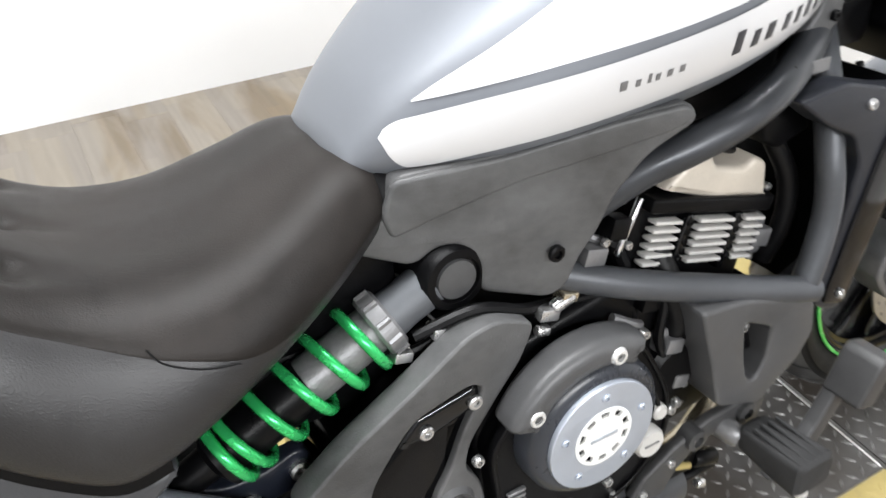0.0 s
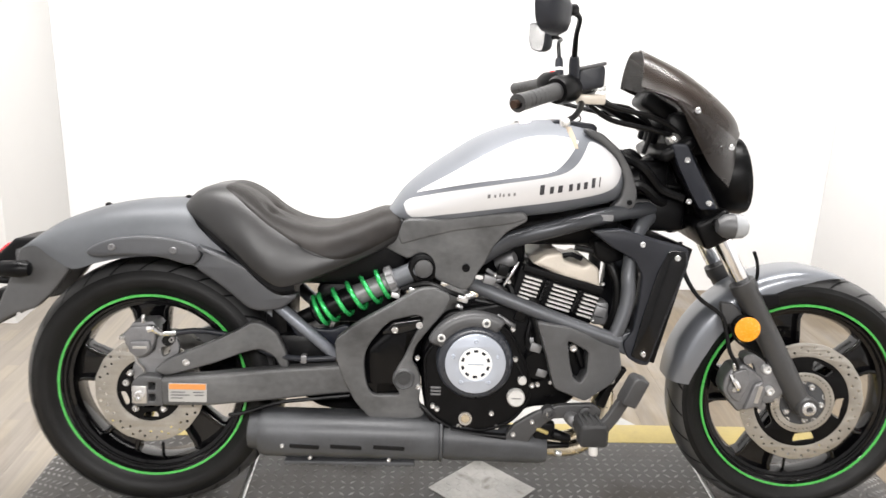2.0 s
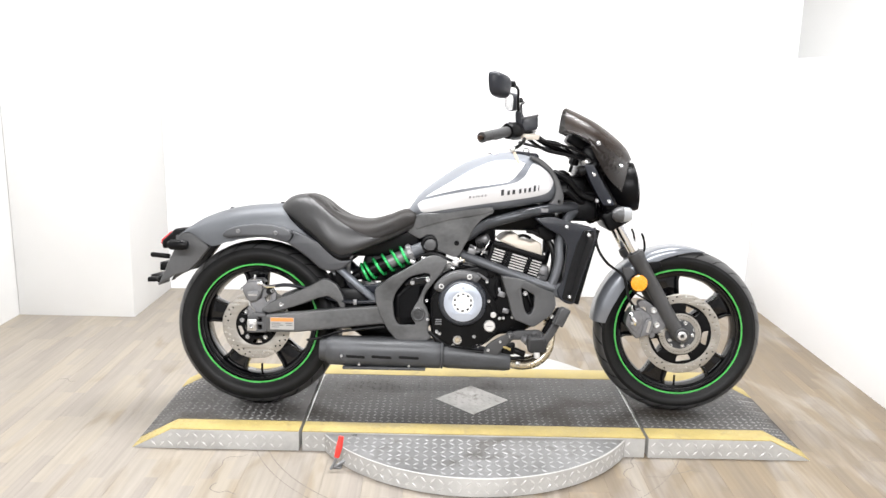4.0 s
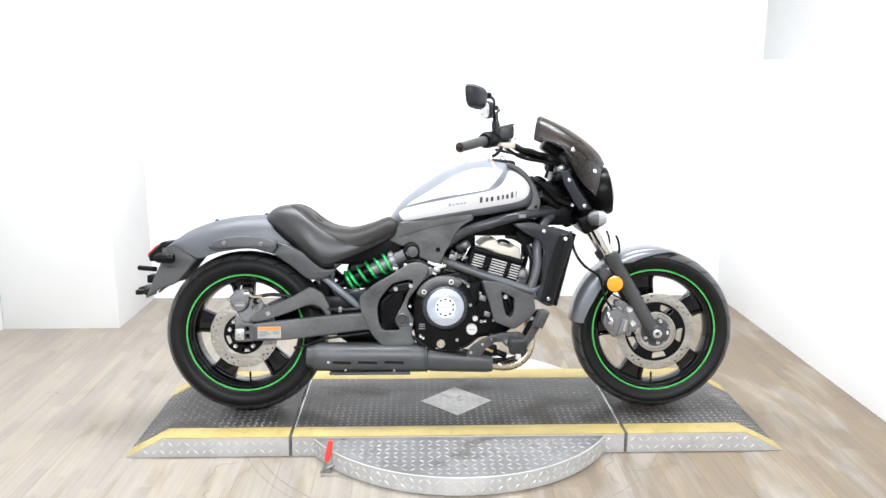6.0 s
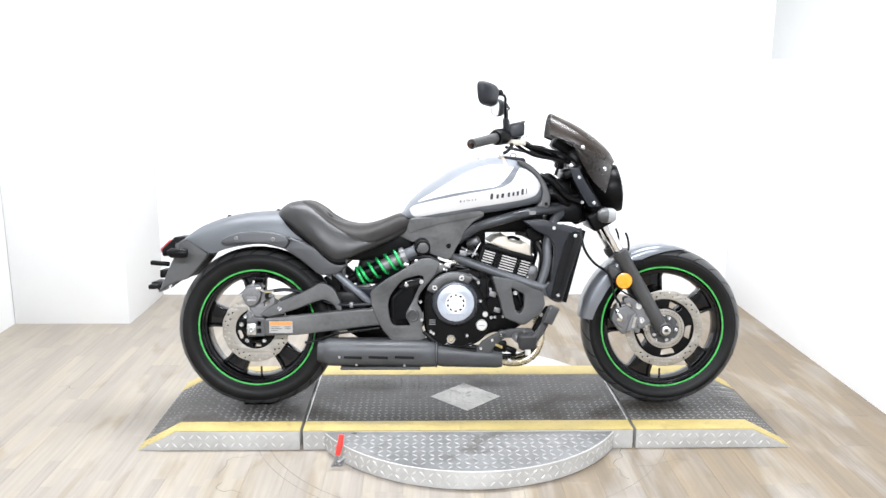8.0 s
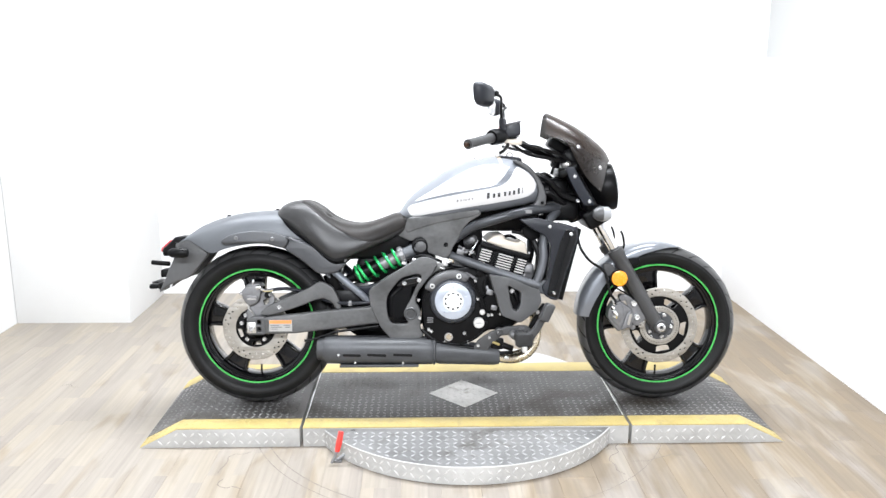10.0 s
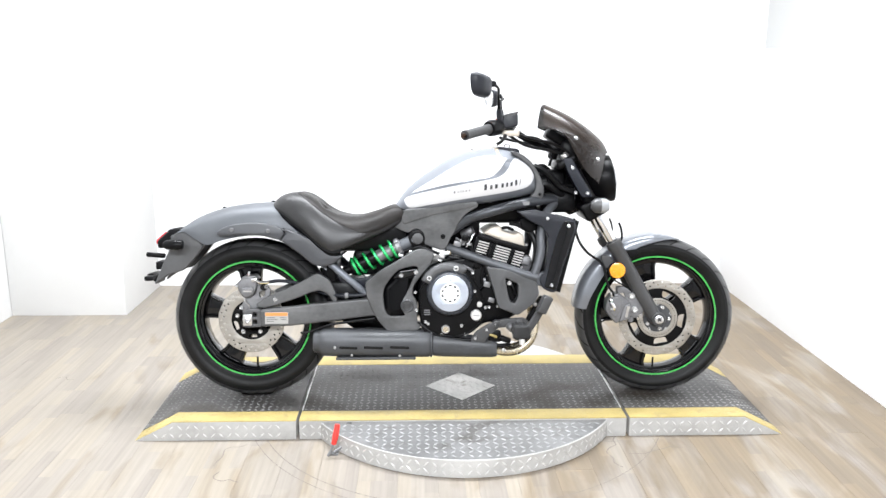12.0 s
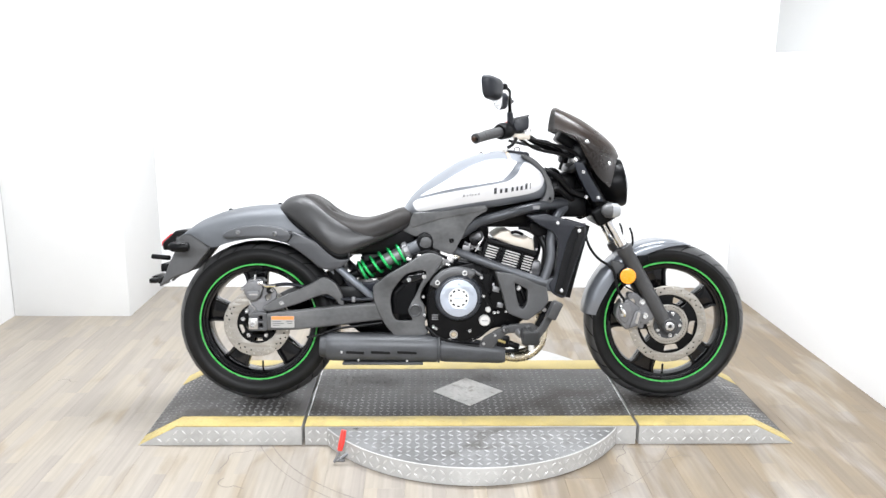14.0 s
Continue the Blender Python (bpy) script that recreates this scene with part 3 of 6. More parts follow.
def wheel(name, x, R, flange, half, rim_half, disc_r, disc_in, disc_y, turn, label):
    z = AZ
    c = (x, 0, z)
    w = half
    tyre_prof = [(-rim_half + 0.004, flange - 0.012), (-rim_half - 0.002, flange + 0.004), (-w * 0.95, flange + 0.020), (-w, flange + 0.034),
                 (-w * 0.95, R - 0.036), (-w * 0.78, R - 0.018), (-w * 0.44, R - 0.005), (0, R)]
    tyre_prof = [tuple(p) for p in (q.to_2d() for q in spline([(a, b, 0) for a, b in tyre_prof], 4))]
    tyre_prof += [(-a, b) for a, b in reversed(tyre_prof[:-1])]
    tyre_prof += [(rim_half - 0.01, flange - 0.02), (-rim_half + 0.01, flange - 0.02), tyre_prof[0]]
    f = flange
    barrel = [(-rim_half, f), (-rim_half - 0.004, f - 0.003), (-rim_half, f - 0.010), (-rim_half + 0.005, f - 0.013), (-rim_half + 0.006, f - 0.018), (-rim_half + 0.016, f - 0.021), (-rim_half + 0.018, f - 0.029), (-rim_half + 0.034, f - 0.034),
              (rim_half - 0.03, f - 0.034), (rim_half - 0.014, f - 0.022), (rim_half, f - 0.012), (rim_half + 0.004, f - 0.003), (rim_half, f),
              (rim_half - 0.012, f - 0.01), (0.012, f - 0.022), (-0.012, f - 0.022), (-rim_half + 0.012, f - 0.01), (-rim_half, f)]
    rim = part(name, lathe(barrel, "y", c, 96), GLOSS_BLACK, B, label)
    part("tyre", lathe(tyre_prof, "y", c, 96), RUBBER, rim, "worn black road tyre")
    crown = [(a, b) for a, b in tyre_prof[:-3] if b > R - 0.030]
    band = [(a * 1.012, b + 0.0012) for a, b in crown]
    part("tread_band", lathe(band, "y", c, 96), TREAD, rim, "dusty worn tread")
    for s in (-1, 1):
        ringp = [(s * (rim_half + 0.0035), f - 0.0075), (s * (rim_half + 0.0052), f - 0.0068), (s * (rim_half + 0.0056), f - 0.0022), (s * (rim_half + 0.003), f - 0.0008), (s * (rim_half + 0.0015), f - 0.005), (s * (rim_half + 0.0035), f - 0.0075)]
        part("rim_stripe", lathe(ringp, "y", c, 96), GREEN, rim, "bright green pinstripe")
    # tread grooves cut as thin dark inlays, slanting off the centre line
    for s in (-1, 1):
        for k in range(26):
            a = 2 * math.pi * (k + (0.5 if s > 0 else 0)) / 26
            groove, prev = bmesh.new(), None
            for j in range(5):
                q = j / 4
                yy = s * w * (0.24 + 0.70 * q)
                rr = float(np.interp(yy, [a for a, b in band], [b for a, b in band])) + 0.0012
                aa = a + 0.20 * q
                da = 0.011
                pair = [groove.verts.new((x + rr * math.cos(aa + e), yy, z + rr * math.sin(aa + e))) for e in (-da, da)]
                if prev:
                    groove.faces.new((prev[0], prev[1], pair[1], pair[0]))
                prev = pair
            part("tread_groove", groove, HOSE, rim)
    # spokes: H-section arms, five round the hub
    for k in range(5):
        a = radians(90 + turn + 72 * k)
        m = Matrix.Translation(c) @ Matrix.Rotation(-a + math.pi / 2, 4, "Y")
        hw0, hw1 = 0.021, 0.055
        r0, r1 = 0.05, f - 0.02
        web = slab([[(-hw0, r0), (hw0, r0), (hw1 * 0.8, r1 - 0.03), (hw1, r1), (-hw1, r1), (-hw1 * 0.8, r1 - 0.03)]], -0.010, 0.010, 0.002)
        ribs = []
        for s in (-1, 1):
            o = [(s * (hw0 - 0.012), r0), (s * hw0, r0), (s * hw1 * 0.8, r1 - 0.03), (s * (hw1 + 0.008), r1), (s * (hw1 - 0.008), r1), (s * (hw1 * 0.8 - 0.012), r1 - 0.03)]
            if s < 0:
                o.reverse()
            ribs.append(slab([o], -0.024, 0.024, 0.004))
        part("spoke", moved(joined(web, *ribs), m), GLOSS_BLACK, rim)
    hub = [(-0.06, 0.0), (-0.06, 0.03), (-0.045, 0.045), (-0.03, 0.058), (0.03, 0.058), (0.045, 0.045), (0.06, 0.03), (0.06, 0.0)]
    part("hub", lathe(hub, "y", c, 32), SATIN_BLACK, rim)
    part("valve", rod((x + 0.004, -0.01, z - f + 0.03), (x + 0.004, -0.012, z - f + 0.065), 0.004, 8), HOSE, rim)
    # brake disc with two rows of drilled holes
    holes = []
    for k in range(26):
        a = 2 * math.pi * k / 26
        for rad, off in ((disc_r - 0.008, 0.0), (disc_r - 0.020, 0.12)):
            rad -= 0.003 * (k % 2)
            holes.append(circle(x + rad * math.cos(a + off), z + rad * math.sin(a + off), 0.0034, 10))
    edge = [(x + (disc_r + 0.0007 * math.cos(15 * a)) * math.cos(a), z + (disc_r + 0.0007 * math.cos(15 * a)) * math.sin(a)) for a in (2 * math.pi * k / 120 for k in range(120))]
    disc = part("brake_disc", slab([edge, circle(x, z, disc_in, 64)] + holes, disc_y - 0.0025, disc_y + 0.0025, 0.0004, 1), DISC, rim, "drilled steel brake disc")
    slots = []
    for k in range(5):
        a = radians(123 + turn + 72 * k)
        slots.append([(x + r * math.cos(a + d), z + r * math.sin(a + d)) for r, d in
                      ((disc_in * 0.935, -0.27), (disc_in * 0.73, -0.25), (disc_in * 0.73, 0.25), (disc_in * 0.935, 0.27))])
    carrier = slab([circle(x, z, disc_in + 0.002, 64), circle(x, z, 0.045, 32)] + [rounded(s, 0.006) for s in slots], disc_y - 0.001, disc_y + 0.008, 0.001)
    part("disc_carrier", carrier, SATIN_BLACK, rim)
    for k in range(5):
        a = radians(90 + 72 * k)
        part("disc_bolt", bolt_head(x + 0.056 * math.cos(a), disc_y - 0.001, z + 0.056 * math.sin(a), 0.0085, 0.007), BOLT, rim)
    return rim


front_wheel = wheel("front_wheel", FX, 0.312, 0.2405, 0.060, 0.045, 0.1500, 0.116, -0.075, 13, "gloss black five-spoke wheel")
rear_wheel = wheel("rear_wheel", RX, 0.310, 0.2270, 0.078, 0.060, 0.127, 0.077, -0.088, 5, "gloss black five-spoke wheel")
# toothed sensor rings
teeth = [circle(FX + 0.0690 * math.cos(a), AZ + 0.0690 * math.sin(a), 0.0022, 6) for a in (2 * math.pi * k / 44 for k in range(44))]
part("sensor_ring", slab([circle(FX, AZ, 0.0775, 64), circle(FX, AZ, 0.056, 48)] + teeth, -0.084, -0.081, 0.0004, 1), DISC, front_wheel, "toothed steel sensor ring")
part("hub_flange", lathe([(-0.060, 0.020), (-0.0815, 0.022), (-0.0825, 0.026), (-0.0825, 0.0545), (-0.0805, 0.0560), (-0.060, 0.0560)], "y", (FX, 0, AZ), 40), MUFFLER_GREY, front_wheel)
for k in range(5):
    a = radians(67 + 72 * k)
    part("disc_bolt", bolt_head(FX + 0.0445 * math.cos(a), -0.0825, AZ + 0.0445 * math.sin(a), 0.0078, 0.006), BOLT, front_wheel)

# -- tank
tank_top = curve1([-0.235, -0.20, -0.148, -0.096, -0.03, 0.037, 0.104, 0.17, 0.226, 0.269, 0.305, 0.325],
                  [0.752, 0.802, 0.849, 0.886, 0.928, 0.955, 0.970, 0.970, 0.958, 0.939, 0.900, 0.850])
tank_bot = curve1([-0.235, -0.15, -0.074, 0.0, 0.076, 0.15, 0.226, 0.276, 0.325],
                  [0.722, 0.724, 0.732, 0.745, 0.757, 0.768, 0.782, 0.792, 0.800])
tank_wid = curve1([-0.235, -0.20, -0.15, -0.08, 0.0, 0.08, 0.15, 0.22, 0.28, 0.325],
                  [0.064, 0.089, 0.119, 0.156, 0.184, 0.197, 0.196, 0.180, 0.145, 0.085])


def tank_side(x, z, lift=0.0):
    """The tank's right flank at that place."""
    zt, zb, w = tank_top(x), tank_bot(x), tank_wid(x)
    zm = zb + 0.36 * (zt - zb)
    if z >= zm:
        q = min((z - zm) / (zt - zm), 0.999)
        y = w * (1 - q ** 2.2) ** (1 / 2.2)
    else:
        q = min((zm - z) / (zm - zb), 1)
        y = w * (1 - 0.2 * q ** 2.2)
    return -(y + lift)


rings = []
for k in range(49):
    x = -0.235 + 0.56 * k / 48
    zt, zb, w = tank_top(x), tank_bot(x), tank_wid(x)
    zm = zb + 0.36 * (zt - zb)
    half = []
    for j in range(15):
        a = math.pi / 2 * j / 14
        half.append((w * math.sin(a) ** (2 / 2.2), zm + (zt - zm) * math.cos(a) ** (2 / 2.2)))
    for j in range(1, 7):
        q = j / 6
        half.append((w * (1 - 0.2 * q ** 2.2), zm - (zm - zb) * q))
    rings.append([(x, -y, z) for y, z in half] + [(x, y, z) for y, z in reversed(half[1:])])
tank = part("fuel_tank", loft(rings), PAINT, B, "graphite painted teardrop tank", 60)


def flank_panel(name, lo, hi, x0, x1, mat, parent, lift=0.0018, nx=96, nz=24):
    """A painted field that follows the tank's flank between two lines."""
    bm = bmesh.new()
    rows = []
    for i in range(nx + 1):
        x = x0 + (x1 - x0) * i / nx
        a, b = lo(x), max(hi(x), lo(x) + 0.0004)
        b = min(b, tank_top(x) - 0.004)
        rows.append([bm.verts.new((x, tank_side(x, a + (b - a) * j / nz, lift), a + (b - a) * j / nz)) for j in range(nz + 1)])
    for r, s in zip(rows, rows[1:]):
        for j in range(nz):
            bm.faces.new((r[j], r[j + 1], s[j + 1], s[j]))
    return part(name, bm, mat, parent, sharp=80)


low_lo = curve1([-0.201, -0.194, -0.178, -0.10, 0.025, 0.133, 0.22, 0.262, 0.281, 0.290], [0.768, 0.750, 0.740, 0.754, 0.776, 0.793, 0.808, 0.821, 0.838, 0.862])
low_hi = curve1([-0.201, -0.196, -0.189, -0.18, -0.103, 0.013, 0.10, 0.148, 0.176, 0.196, 0.210, 0.228, 0.254, 0.276, 0.290],
                [0.769, 0.776, 0.781, 0.785, 0.805, 0.829, 0.845, 0.857, 0.876, 0.904, 0.925, 0.923, 0.907, 0.886, 0.864])
up_lo = curve1([-0.171, -0.046, 0.072, 0.114, 0.138, 0.160, 0.176, 0.185], [0.798, 0.828, 0.849, 0.857, 0.869, 0.892, 0.914, 0.926])
up_hi = curve1([-0.171, -0.15, -0.103, -0.044, 0.016, 0.067, 0.116, 0.155, 0.185], [0.799, 0.813, 0.841, 0.877, 0.910, 0.930, 0.9365, 0.934, 0.927])
flank_panel("lower_graphic", low_lo, low_hi, -0.201, 0.290, PEARL, tank)
flank_panel("upper_graphic", up_lo, up_hi, -0.171, 0.185, PEARL, tank)


# word marks as rows of plain slanted bars
def word_bars(name, widths, x, z, angle, height, mat, parent):
    c, s = math.cos(radians(angle)), math.sin(radians(angle))
    at = 0.0
    for w, h in widths:
        b, top = min(max(0.62 * w, 0.003), 0.010), h * height
        bm = slab([[(at, 0), (at + b, 0), (at + b + top * 0.18, top), (at + top * 0.18, top)]], -0.0004, 0.0004, 0.0001, 1)
        for v in bm.verts:
            u, e = v.co.x, v.co.z
            px, pz = x + u * c - e * s, z + u * s + e * c
            v.co = (px, tank_side(px, pz, 0.0026) + v.co.y * 0.5, pz)
        part(name, bm, mat, parent)
        at += w + 0.0042


word_bars("word_mark", [(0.018, 1), (0.014, 0.72), (0.020, 0.72), (0.014, 0.72), (0.012, 0.72), (0.014, 0.72), (0.014, 1), (0.004, 1)], 0.096, 0.808, 8.5, 0.0215, LOGO, tank)
word_bars("model_mark", [(0.010, 1), (0.007, 0.75), (0.003, 1), (0.007, 0.75), (0.008, 0.75), (0.008, 0.75)], -0.016, 0.796, 8.5, 0.0085, CAST, tank)
# front trim of the tank
trim = [(0.200, 0.957), (0.242, 0.945), (0.284, 0.910), (0.312, 0.866), (0.330, 0.815), (0.327, 0.780), (0.296, 0.768), (0.268, 0.776), (0.292, 0.800), (0.298, 0.840), (0.279, 0.888), (0.235, 0.926), (0.205, 0.942)]
for s in (-1, 1):
    part("tank_trim", slab([rounded(trim, 0.012)], s * 0.105, s * 0.135, 0.006), MATTE_GREY, B)
bolts([(0.312, -0.136, 0.792)], SATIN_BLACK, 0.006)
cap = lathe([(0.950, 0.0), (0.950, 0.040), (0.9690, 0.040), (0.9735, 0.036), (0.9745, 0.0)], "z", (0.085, 0, -0.0065), 40)
part("filler_cap", cap, CHROME, tank, "chrome fuel filler cap")
# low dark console on the tank's crest with a small ring on it
console = part("tank_console", moved(slab([rounded([(-0.048, -0.012), (-0.048, 0.004), (-0.030, 0.009), (0.046, 0.009), (0.056, 0.002), (0.056, -0.012)], 0.005)], -0.078, 0.078, 0.006, 3), pose(0.186, 0, 0.962, 0, 6, 0)), DARK_PLASTIC, B, "dark satin console on the tank crest")
part("key_ring", tube([(0.196 + 0.011 * math.cos(a), -0.050, 0.976 + 0.008 * math.sin(a)) for a in (math.pi * k / 8 for k in range(17))], 0.0018, 6), SATIN_BLACK, console)

# -- seat
seat_top = curve1([-0.712, -0.68, -0.649, -0.609, -0.57, -0.53, -0.483, -0.436, -0.375, -0.308, -0.247, -0.203],
                  [0.750, 0.783, 0.797, 0.802, 0.793, 0.769, 0.735, 0.715, 0.710, 0.727, 0.749, 0.746])
seat_bot = curve1([-0.712, -0.676, -0.627, -0.578, -0.527, -0.483, -0.451, -0.388, -0.311, -0.248, -0.203],
                  [0.735, 0.720, 0.690, 0.655, 0.612, 0.582, 0.582, 0.604, 0.636, 0.664, 0.690])
seat_wid = curve1([-0.712, -0.68, -0.627, -0.578, -0.527, -0.45, -0.388, -0.311, -0.248, -0.203],
                  [0.070, 0.105, 0.138, 0.158, 0.172, 0.176, 0.168, 0.146, 0.118, 0.095])


def dent(x, y):
    """Three tufts press the pad in, each with a short crease running forward."""
    deep = 0.0
    for c in (-0.085, 0.0, 0.085):
        deep += 0.013 * math.exp(-((x + 0.506) / 0.012) ** 2 - ((y - c) / 0.015) ** 2)
        deep += 0.004 * math.exp(-((x + 0.484) / 0.026) ** 2 - ((y - c) / 0.009) ** 2)
    return deep


def seat_half(x):
    """The seat's right half outline at x, from the top to the underside."""
    zt, zb, w = seat_top(x), seat_bot(x), seat_wid(x)
    h = zt - zb
    bolster = 0.012 * math.exp(-((x + 0.56) / 0.08) ** 2)
    half = [(0, zt - bolster * 0.3), (w * 0.28, zt - 0.001), (w * 0.52, zt - 0.02 * h), (w * 0.72, zt - 0.10 * h), (w * 0.87, zt - 0.27 * h),
            (w * 0.965, zt - 0.52 * h), (w, zt - 0.76 * h), (w * 0.985, zb + 0.010), (w * 0.95, zb + 0.002), (w * 0.86, zb)]
    return [(p.x, p.y - dent(x, p.x)) for p in spline([(a, b, 0) for a, b in half], 3)]


rings = []
for k in range(85):
    x = -0.712 + 0.509 * k / 84
    line = seat_half(x)
    rings.append([(x, -a, b) for a, b in line] + [(x, a, b) for a, b in reversed(line[1:])])
seat = part("seat", loft(rings), VINYL, B, "black vinyl bucket seat with stitched brownish pad", 70)
# the padded panel: from the hump forward, down to the skirt's seam
pad_edge = curve1([-0.612, -0.600, -0.581, -0.545, -0.499, -0.445, -0.406, -0.350, -0.30, -0.205], [0.799, 0.791, 0.780, 0.752, 0.716, 0.682, 0.664, 0.646, 0.656, 0.702])
rows = []
for k in range(67):
    x = -0.610 + 0.403 * k / 66
    cut = max(pad_edge(x), seat_bot(x) + 0.012)
    line = [p for p in seat_half(x)]
    keep = [line[0]]
    for p, q in zip(line, line[1:]):
        if q[1] < cut and p[1] > q[1] and q[0] > 0.4 * seat_wid(x):
            f = min(max((p[1] - cut) / (p[1] - q[1]), 0), 1)
            keep.append((p[0] + (q[0] - p[0]) * f, p[1] + (q[1] - p[1]) * f))
            break
        keep.append(q)
    dist = [0.0]
    for p, q in zip(keep, keep[1:]):
        dist.append(dist[-1] + math.hypot(q[0] - p[0], q[1] - p[1]))
    half = []
    for j in range(25):
        s = dist[-1] * (1 - (1 - j / 24) ** 1.6)
        yy, zz = float(np.interp(s, dist, [p[0] for p in keep])), float(np.interp(s, dist, [p[1] for p in keep]))
        ahead = min(s + 0.004, dist[-1])
        dy = float(np.interp(ahead, dist, [p[0] for p in keep])) - float(np.interp(ahead - 0.004, dist, [p[0] for p in keep]))
        dz = float(np.interp(ahead, dist, [p[1] for p in keep])) - float(np.interp(ahead - 0.004, dist, [p[1] for p in keep]))
        n = math.hypot(dy, dz) or 1
        edge = min(dist[-1] - s, (x + 0.610) * 1.0, (-0.207 - x) * 1.0 + 0.002)
        up = -0.0006 + 0.0024 * math.sqrt(max(min(edge / 0.010, 1), 0))
        half.append((yy - dz / n * up, zz + dy / n * up))
    rows.append([(x, -a, b) for a, b in reversed(half)] + [(x, a, b) for a, b in half[1:]])
bm = bmesh.new()
grid = [[bm.verts.new(p) for p in r] for r in rows]
for r, q in zip(grid, grid[1:]):
    for j in range(len(r) - 1):
        bm.faces.new((r[j], q[j], q[j + 1], r[j + 1]))
part("seat_pad", bm, VINYL_TOP, seat, "worn brown-black padded vinyl panel", 80)
# dark rubber lips under the skirt and before the tank
rings = []
for k in range(30):
    x = -0.70 + 0.26 * k / 29
    zb, w = seat_bot(x), seat_wid(x) * 0.97
    rings.append([(x, -w, zb + 0.012), (x, -w - 0.001, zb - 0.006), (x, -w * 0.92, zb - 0.018), (x, w * 0.92, zb - 0.018), (x, w + 0.001, zb - 0.006), (x, w, zb + 0.012)])
part("seat_base", loft(rings), SATIN_BLACK, seat)
lip = []
for x, f in ((-0.208, 0.985), (-0.204, 1.025), (-0.193, 1.03), (-0.187, 1.0), (-0.183, 0.93)):
    half = [(a * f, seat_top(-0.206) + 0.001 - (seat_top(-0.206) - b) * f) for a, b in seat_half(-0.206)]
    lip.append([(x, -a, b) for a, b in half] + [(x, a, b) for a, b in reversed(half[1:])])
part("seat_lip", loft(lip), SATIN_BLACK, seat)


def seat_y(x, f):
    """Place on the seat's right side: f from 0 at the top to 1 at the bottom."""
    zt, zb, w = seat_top(x), seat_bot(x), seat_wid(x)
    h = zt - zb
    return -w * float(np.interp(f, [0, 0.02, 0.10, 0.27, 0.52, 0.76, 1], [0.4, 0.52, 0.72, 0.87, 0.965, 1.0, 0.985])), zt - f * h


def seat_line(pts):
    """Follows the seat's right side: x and the height at which the line runs."""
    out = []
    for x, z in pts:
        zt, zb, w = seat_top(x), seat_bot(x), seat_wid(x)
        f = min(max((zt - z) / (zt - zb), 0.0), 1.0)
        out.append((x, seat_y(x, f)[0] - 0.0008, seat_y(x, f)[1]))
    return out


for seam in ([(-0.433, 0.682), (-0.426, 0.671), (-0.412, 0.662), (-0.395, 0.655), (-0.370, 0.648)],):
    part("seam", tube([(x, y - 0.0018, z + 0.0014) for x, y, z in seat_line(seam)], 0.0008, 6), SATIN_BLACK, seat)
# -- rear fender: arch over the wheel
fen_top = curve1([-1.075, -1.04, -0.995, -0.91, -0.834, -0.759, -0.70, -0.62, -0.54, -0.46, -0.40], [0.644, 0.674, 0.704, 0.736, 0.752, 0.759, 0.760, 0.744, 0.707, 0.65, 0.60])
fen_bot = curve1([-1.075, -1.04, -0.995, -0.95, -0.894, -0.84, -0.767, -0.695, -0.622, -0.55, -0.48, -0.40], [0.642, 0.650, 0.625, 0.602, 0.618, 0.630, 0.638, 0.628, 0.592, 0.545, 0.49, 0.44])
rows = []
for k in range(49):
    x = -1.072 + 0.575 * k / 48
    zt, zb = fen_top(x), fen_bot(x)
    w = lerp([-1.075, -1.0, -0.9, -0.7, -0.4], [0.085, 0.108, 0.122, 0.128, 0.120], x)
    row = []
    for j in range(25):
        a = math.pi * j / 24 - math.pi / 2
        s, c = math.sin(a), math.cos(a)
        yy = w * math.copysign(abs(s) ** 0.62, s)
        row.append((x, yy, zb + (zt - zb) * c ** 0.75 if c > 1e-6 else zb))
    rows.append(row)
fender = part("rear_fender", sheet(rows, 0.004), FENDER, B, "graphite painted rear fender", 60)
# strut along the fender and its forward rail
strut = [(-0.908, 0.648), (-0.884, 0.667), (-0.841, 0.681), (-0.78, 0.688), (-0.719, 0.684), (-0.668, 0.672), (-0.646, 0.650), (-0.668, 0.620), (-0.744, 0.641), (-0.818, 0.643), (-0.892, 0.635)]
strut2 = [(-0.664, 0.671), (-0.596, 0.648), (-0.547, 0.624), (-0.497, 0.587), (-0.462, 0.563), (-0.432, 0.567), (-0.440, 0.553), (-0.472, 0.528), (-0.522, 0.522), (-0.548, 0.530), (-0.597, 0.573), (-0.664, 0.620), (-0.643, 0.650)]
for s in (-1, 1):
    part("fender_strut", slab([rounded(strut, 0.02, 5)], s * 0.128, s * 0.150, 0.006), STRUT_GREY, B)
    part("fender_rail", slab([rounded(strut2, 0.012, 4)], s * 0.118, s * 0.156, 0.008), STRUT_GREY, B)
bolts([(-0.846, -0.150, 0.661), (-0.711, -0.150, 0.657)], CAST, 0.008)
for bx in (-0.905, -0.715):
    part("fender_bolt", lathe([(0, 0), (0, 0.008), (0.005, 0.008), (0.008, 0.004), (0.008, 0)], "z", (bx, 0, fen_top(bx) - 0.002), 12), SATIN_BLACK, fender)
